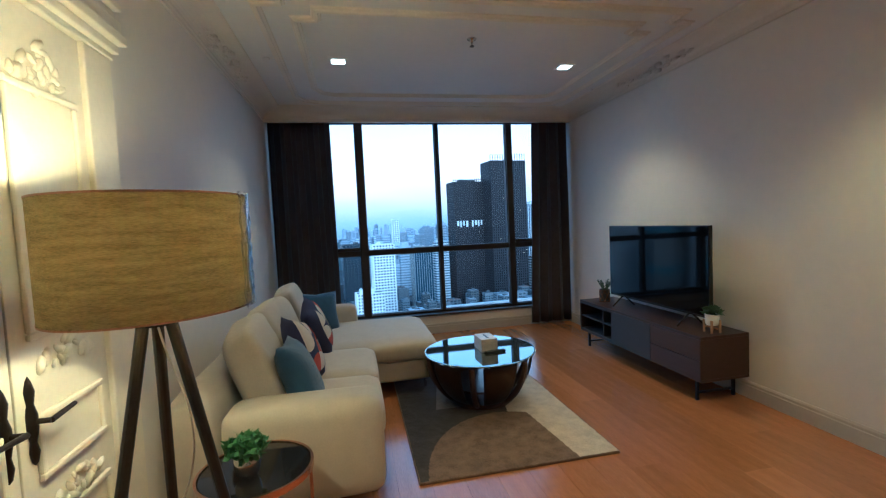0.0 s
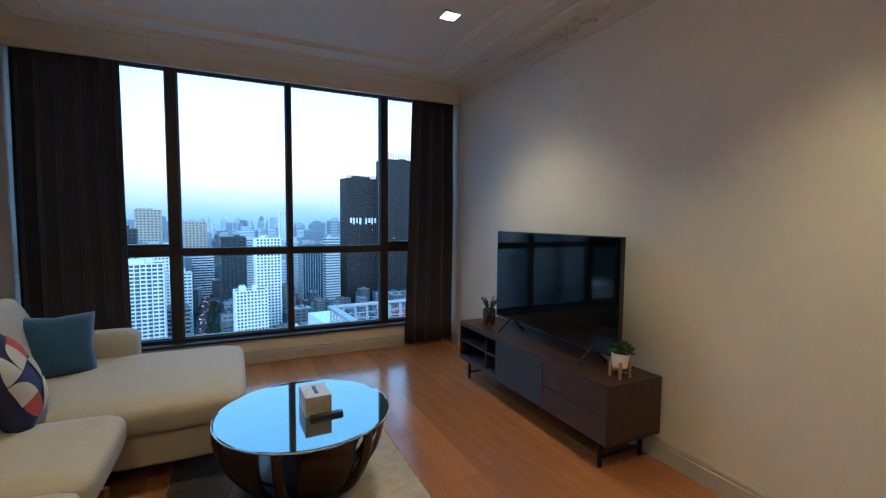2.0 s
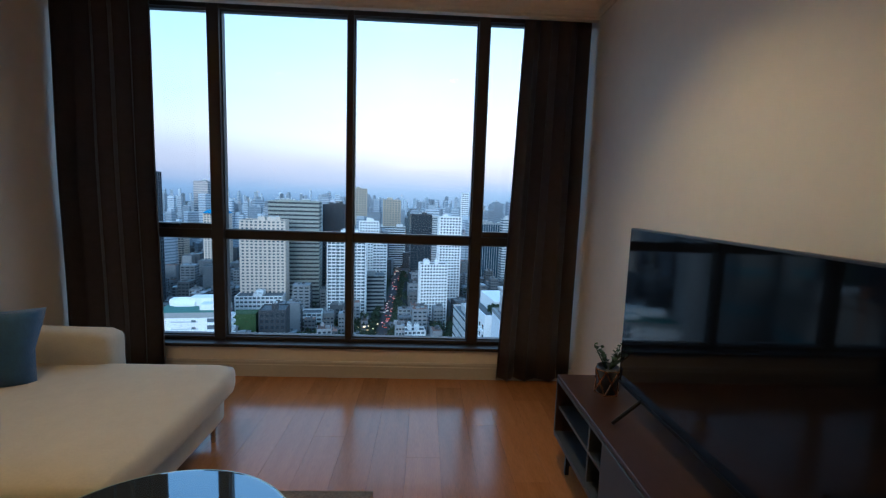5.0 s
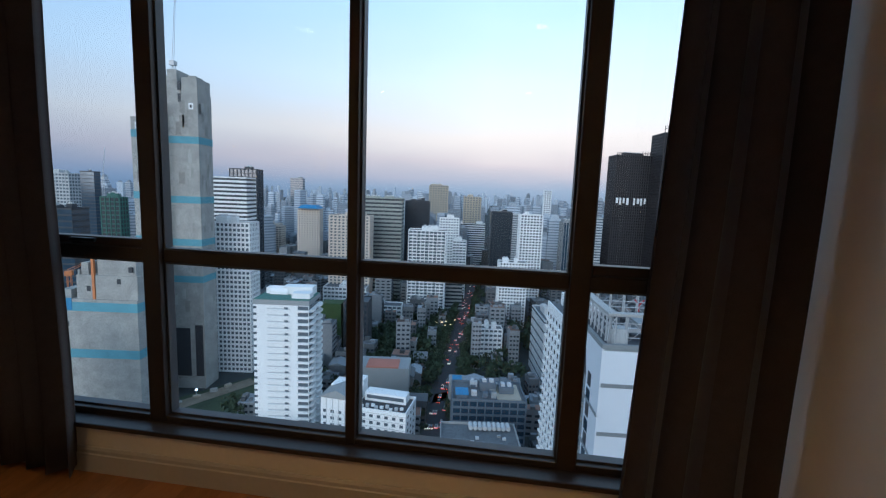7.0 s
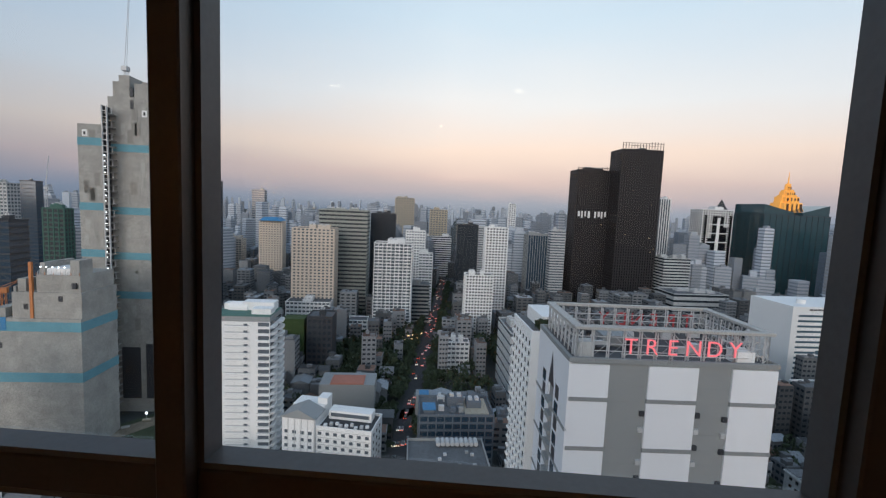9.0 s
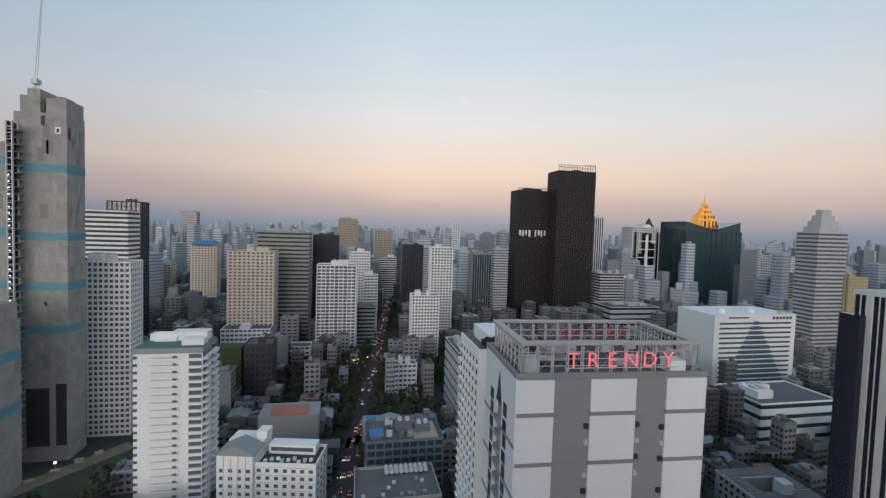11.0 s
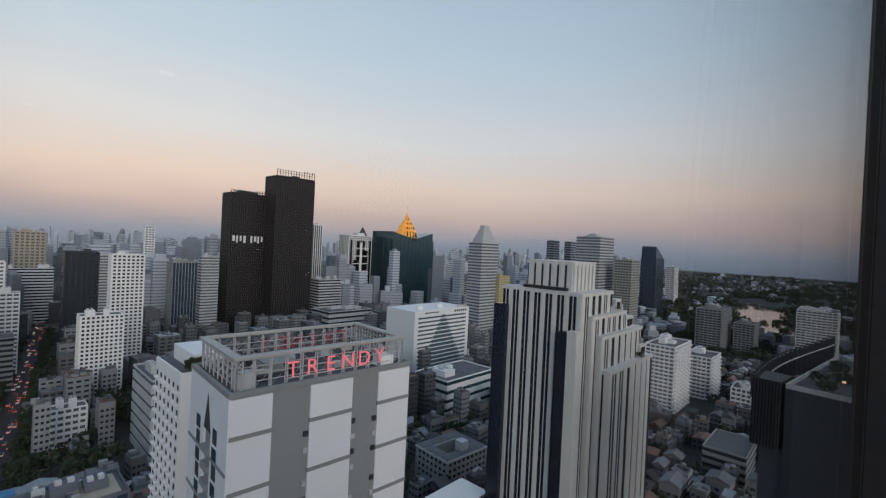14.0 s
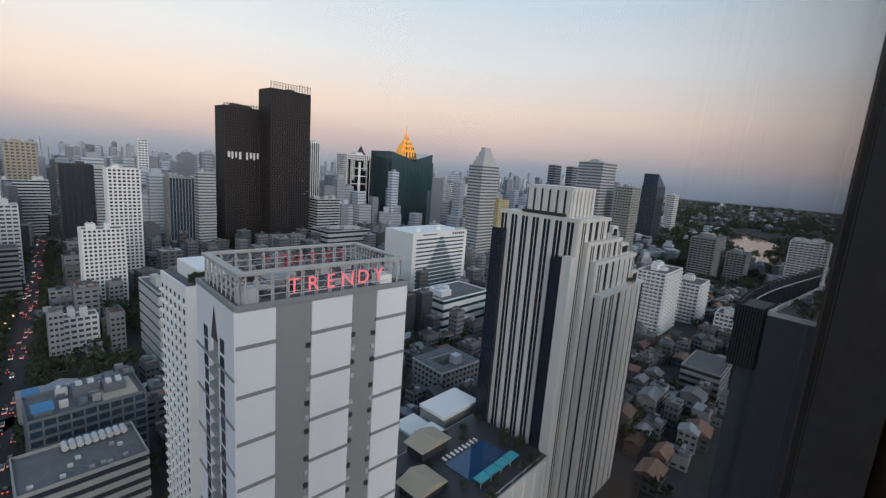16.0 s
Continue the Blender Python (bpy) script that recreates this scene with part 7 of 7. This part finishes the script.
def park(x, y):
    return (-95 < x < -42 and 300 < y < 400) or (x > 620 and y < 480) or (-170 < x < -120 and 120 < y < 200 and (x + y) % 50 < 25) or (-20 < x < 60 and 270 < y < 400 and x + 20 > (y - 270) * 0.2)


def add_tree(x, y, r):
    v, f_ = trees_
    h = r * rng.uniform(1.0, 1.6)
    for _ in range(46 if y < 520 else 22):
        u = Vector((rng.gauss(0, 1), rng.gauss(0, 1), rng.gauss(0, 0.8)))
        u = u.normalized() * rng.uniform(0.45, 1.0)
        px, py, pz = x + u.x * r, y + u.y * r, GZ + h + u.z * r * 0.7 + 1.5
        s = r * rng.uniform(0.22, 0.42)
        n = len(v)
        for _k in range(3):
            v.append((px + rng.uniform(-s, s), py + rng.uniform(-s, s), pz + rng.uniform(-s, s) * 0.7))
        v.append((px, py, pz + s))
        f_ += [(n, n + 1, n + 3), (n + 1, n + 2, n + 3), (n + 2, n, n + 3), (n, n + 2, n + 1)]


placed_low = 0
LOW_ROWS = list(range(70, 420, 14)) + list(range(420, 1000, 20))
for gy in LOW_ROWS:
    near_ = gy < 420
    step = 13 if near_ else 23
    for gx in range(-560, 1250, step):
        x, y = gx + rng.uniform(-3, 3), gy + rng.uniform(-3, 3)
        if abs(x) > 60 + y * 1.9 and y < 300 and x < 0:
            continue
        if x < 0 and -x > y * 1.25 + 60:
            continue
        if not free(x, y, 5 if near_ else 8):
            continue
        dist = math.hypot(x, y)
        if park(x, y):
            if rng.random() < 0.75:
                add_tree(x, y, rng.uniform(4, 7))
            if x > 600 and rng.random() < 0.7:
                continue
            if rng.random() < (0.85 if x > 600 else 0.45):
                for _q in range(2):
                    add_tree(x + rng.uniform(-9, 9), y + rng.uniform(-9, 9), rng.uniform(3, 6))
                continue
        w, d = (rng.uniform(6, 13.5), rng.uniform(6, 12)) if near_ else (rng.uniform(9, 18), rng.uniform(8, 16))
        if near_ and rng.random() < 0.16:
            add_tree(x, y, rng.uniform(3, 5.5))
            add_tree(x + rng.uniform(-5, 5), y + rng.uniform(-5, 5), rng.uniform(2.5, 4.5))
            continue
        roof_ = rng.choices((roofs_, rust_, sheet_), (0.5, 0.22, 0.28))[0]
        h = rng.choice((5, 6.5, 7, 8, 10, 10, 13, 15)) if dist < 300 or math.atan2(x, y) > radians(62) else rng.choice((8, 12, 16, 20, 26, 34))
        rot = radians(8 + rng.choice((0, 0, 90, -4, 5)))
        add_box(walls_, x, y, w, d, GZ, GZ + h, rot)
        placed_low += 1
        if rng.random() < 0.5 and h < 14:
            add_gable(roof_, x, y, w + 1, d + 1, GZ + h, rng.uniform(1.5, 3.2), rot)
        else:
            add_box(roof_, x, y, w - 0.8, d - 0.8, GZ + h, GZ + h + 0.15, rot)
            for _q in range(rng.randint(1, 3)):
                add_box(walls_, x + rng.uniform(-3, 3), y + rng.uniform(-3, 3), rng.uniform(1.5, 4), rng.uniform(1.5, 3.4), GZ + h + 0.15, GZ + h + rng.uniform(1.0, 3.0), rot)
            add_box(roofs_, x + rng.uniform(-3, 3), y + rng.uniform(-3, 3), rng.uniform(1.5, 4), rng.uniform(1.5, 4), GZ + h + 0.15, GZ + h + rng.uniform(0.6, 1.6), rot)
        if dist < 620:
            fl = 3.3
            for q in range(int(h / fl)):
                nwin = 3
                for j in range(nwin):
                    c, s = math.cos(rot), math.sin(rot)
                    for side_ in (-1,):
                        px, py = (j - 1) * w / 3.1, side_ * (d / 2)
                        add_box(wins_, x + px * c - py * s, y + px * s + py * c, w * 0.2, 0.25, GZ + q * fl + 1.1, GZ + q * fl + 2.4, rot)
                    px, py = (-w / 2 if x > 0 else w / 2), (j - 1) * d / 3.1
                    add_box(wins_, x + px * c - py * s, y + px * s + py * c, 0.25, d * 0.2, GZ + q * fl + 1.1, GZ + q * fl + 2.4, rot)
        for _q in range(rng.choice((0, 0, 1, 1, 2))):
            add_tree(x + rng.choice((-1, 1)) * (w * 0.5 + rng.uniform(1, 4)), y + rng.uniform(-9, 9), rng.uniform(2.5, 5.5))
        if rng.random() < 0.10:
            add_box(lamps_, x + w / 2 + 1, y - d / 2 - 1, 0.35, 0.35, GZ + 5, GZ + 5.3, 0)
for k in range(900):
    y = rng.uniform(95, 760)
    side = rng.choice((-1, 1))
    x = -31.5 - math.tan(radians(1.3)) * (y - 250) + side * rng.uniform(7.5, 12 if k % 3 else 48)
    r = rng.uniform(2.0, 4.2)
    if free(x, y, r * 0.4):
        add_tree(x, y, r)
for k in range(110):
    x, y = rng.uniform(-100, -38), rng.uniform(265, 420)
    if free(x, y, 2):
        add_tree(x, y, rng.uniform(3, 6.5))
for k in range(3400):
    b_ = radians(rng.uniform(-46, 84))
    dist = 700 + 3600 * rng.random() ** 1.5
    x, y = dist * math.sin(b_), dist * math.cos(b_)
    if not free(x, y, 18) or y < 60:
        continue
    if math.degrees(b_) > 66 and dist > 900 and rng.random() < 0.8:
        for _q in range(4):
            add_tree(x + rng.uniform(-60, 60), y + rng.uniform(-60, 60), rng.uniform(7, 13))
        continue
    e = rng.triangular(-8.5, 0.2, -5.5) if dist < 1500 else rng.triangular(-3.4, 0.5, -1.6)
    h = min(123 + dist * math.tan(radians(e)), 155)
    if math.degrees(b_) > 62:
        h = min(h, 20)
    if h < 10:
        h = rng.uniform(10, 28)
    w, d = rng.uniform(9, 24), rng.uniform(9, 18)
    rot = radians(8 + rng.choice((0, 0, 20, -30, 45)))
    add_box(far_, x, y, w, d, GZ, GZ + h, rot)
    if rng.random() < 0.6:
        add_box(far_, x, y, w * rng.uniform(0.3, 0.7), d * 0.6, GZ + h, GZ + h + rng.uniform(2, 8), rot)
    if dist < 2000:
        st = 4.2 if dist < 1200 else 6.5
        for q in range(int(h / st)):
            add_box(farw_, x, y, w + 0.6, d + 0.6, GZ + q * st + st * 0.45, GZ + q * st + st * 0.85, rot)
for k in range(26):
    add_box(lamps_, rng.uniform(-75, -40), rng.uniform(372, 400), 0.9, 0.9, GZ + 6, GZ + 6.8, 0)
for k in range(260):
    b_ = radians(rng.uniform(35, 80))
    dist = rng.uniform(600, 2600)
    x, y = dist * math.sin(b_), dist * math.cos(b_)
    if rng.random() < 0.35:
        add_box(lamps_, x, y, 0.9, 0.9, GZ + 6, GZ + 7, 0)
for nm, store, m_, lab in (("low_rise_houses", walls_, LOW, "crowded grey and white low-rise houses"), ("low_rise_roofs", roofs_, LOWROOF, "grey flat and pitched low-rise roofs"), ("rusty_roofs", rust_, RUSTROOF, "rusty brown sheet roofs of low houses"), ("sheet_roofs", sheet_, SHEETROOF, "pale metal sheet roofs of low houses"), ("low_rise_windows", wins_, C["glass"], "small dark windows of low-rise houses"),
                           ("distant_towers", far_, FAR, "distant tower blocks with haze painted into their colour"), ("distant_window_bands", farw_, FARWIN, "window bands of distant towers, paled for haze"), ("trees", trees_, C["tree"], "dark green tree crowns between houses"), ("street_lamps", lamps_, C["streetlight"], "small warm street lights")):
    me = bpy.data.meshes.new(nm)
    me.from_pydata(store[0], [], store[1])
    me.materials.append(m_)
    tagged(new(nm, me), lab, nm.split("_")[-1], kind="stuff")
for label, x, y, w, d, h, m_ in (("low house block with a terracotta terrace roof", -66, 243, 31, 18, 23, "redroof"), ("small house with a bright blue roof", -21.5, 238, 9, 8, 20, "blueroof")):
    th = thing("house", label, "house", (x, y, GZ), 8)
    part("wall", box(-w / 2, w / 2, -d / 2, d / 2, 0, h), C["grey"], th)
    part("roof", box(-w * 0.3, w * 0.3, -d / 2, d * 0.2, h, h + 0.8), C[m_], th)


# ---- floor planks, last ----
rng = random.Random(12)
PW, PL = 0.19, 1.5
lib = {}
x = XL
row = 0
count = 0
while x < XR - 0.01:
    w = min(PW, XR - x)
    y = YB - (row * 0.57) % PL
    while y < -0.08:
        y0, y1 = max(y, YB), min(y + PL, -0.078)
        if y1 - y0 > 0.02:
            key = (round(w, 3), round(y1 - y0, 3))
            if key not in lib:
                lib[key] = mesh_of("plank", box(0.0003, w - 0.0003, 0.0003, y1 - y0 - 0.0003, -0.006, 0.0, bevel=0.0004, seg=1), M["plank"])
            o = new("plank", lib[key])
            o.location = (x, y0, 0)
            o.parent = floor
        y += PL
    x += PW
    row += 1
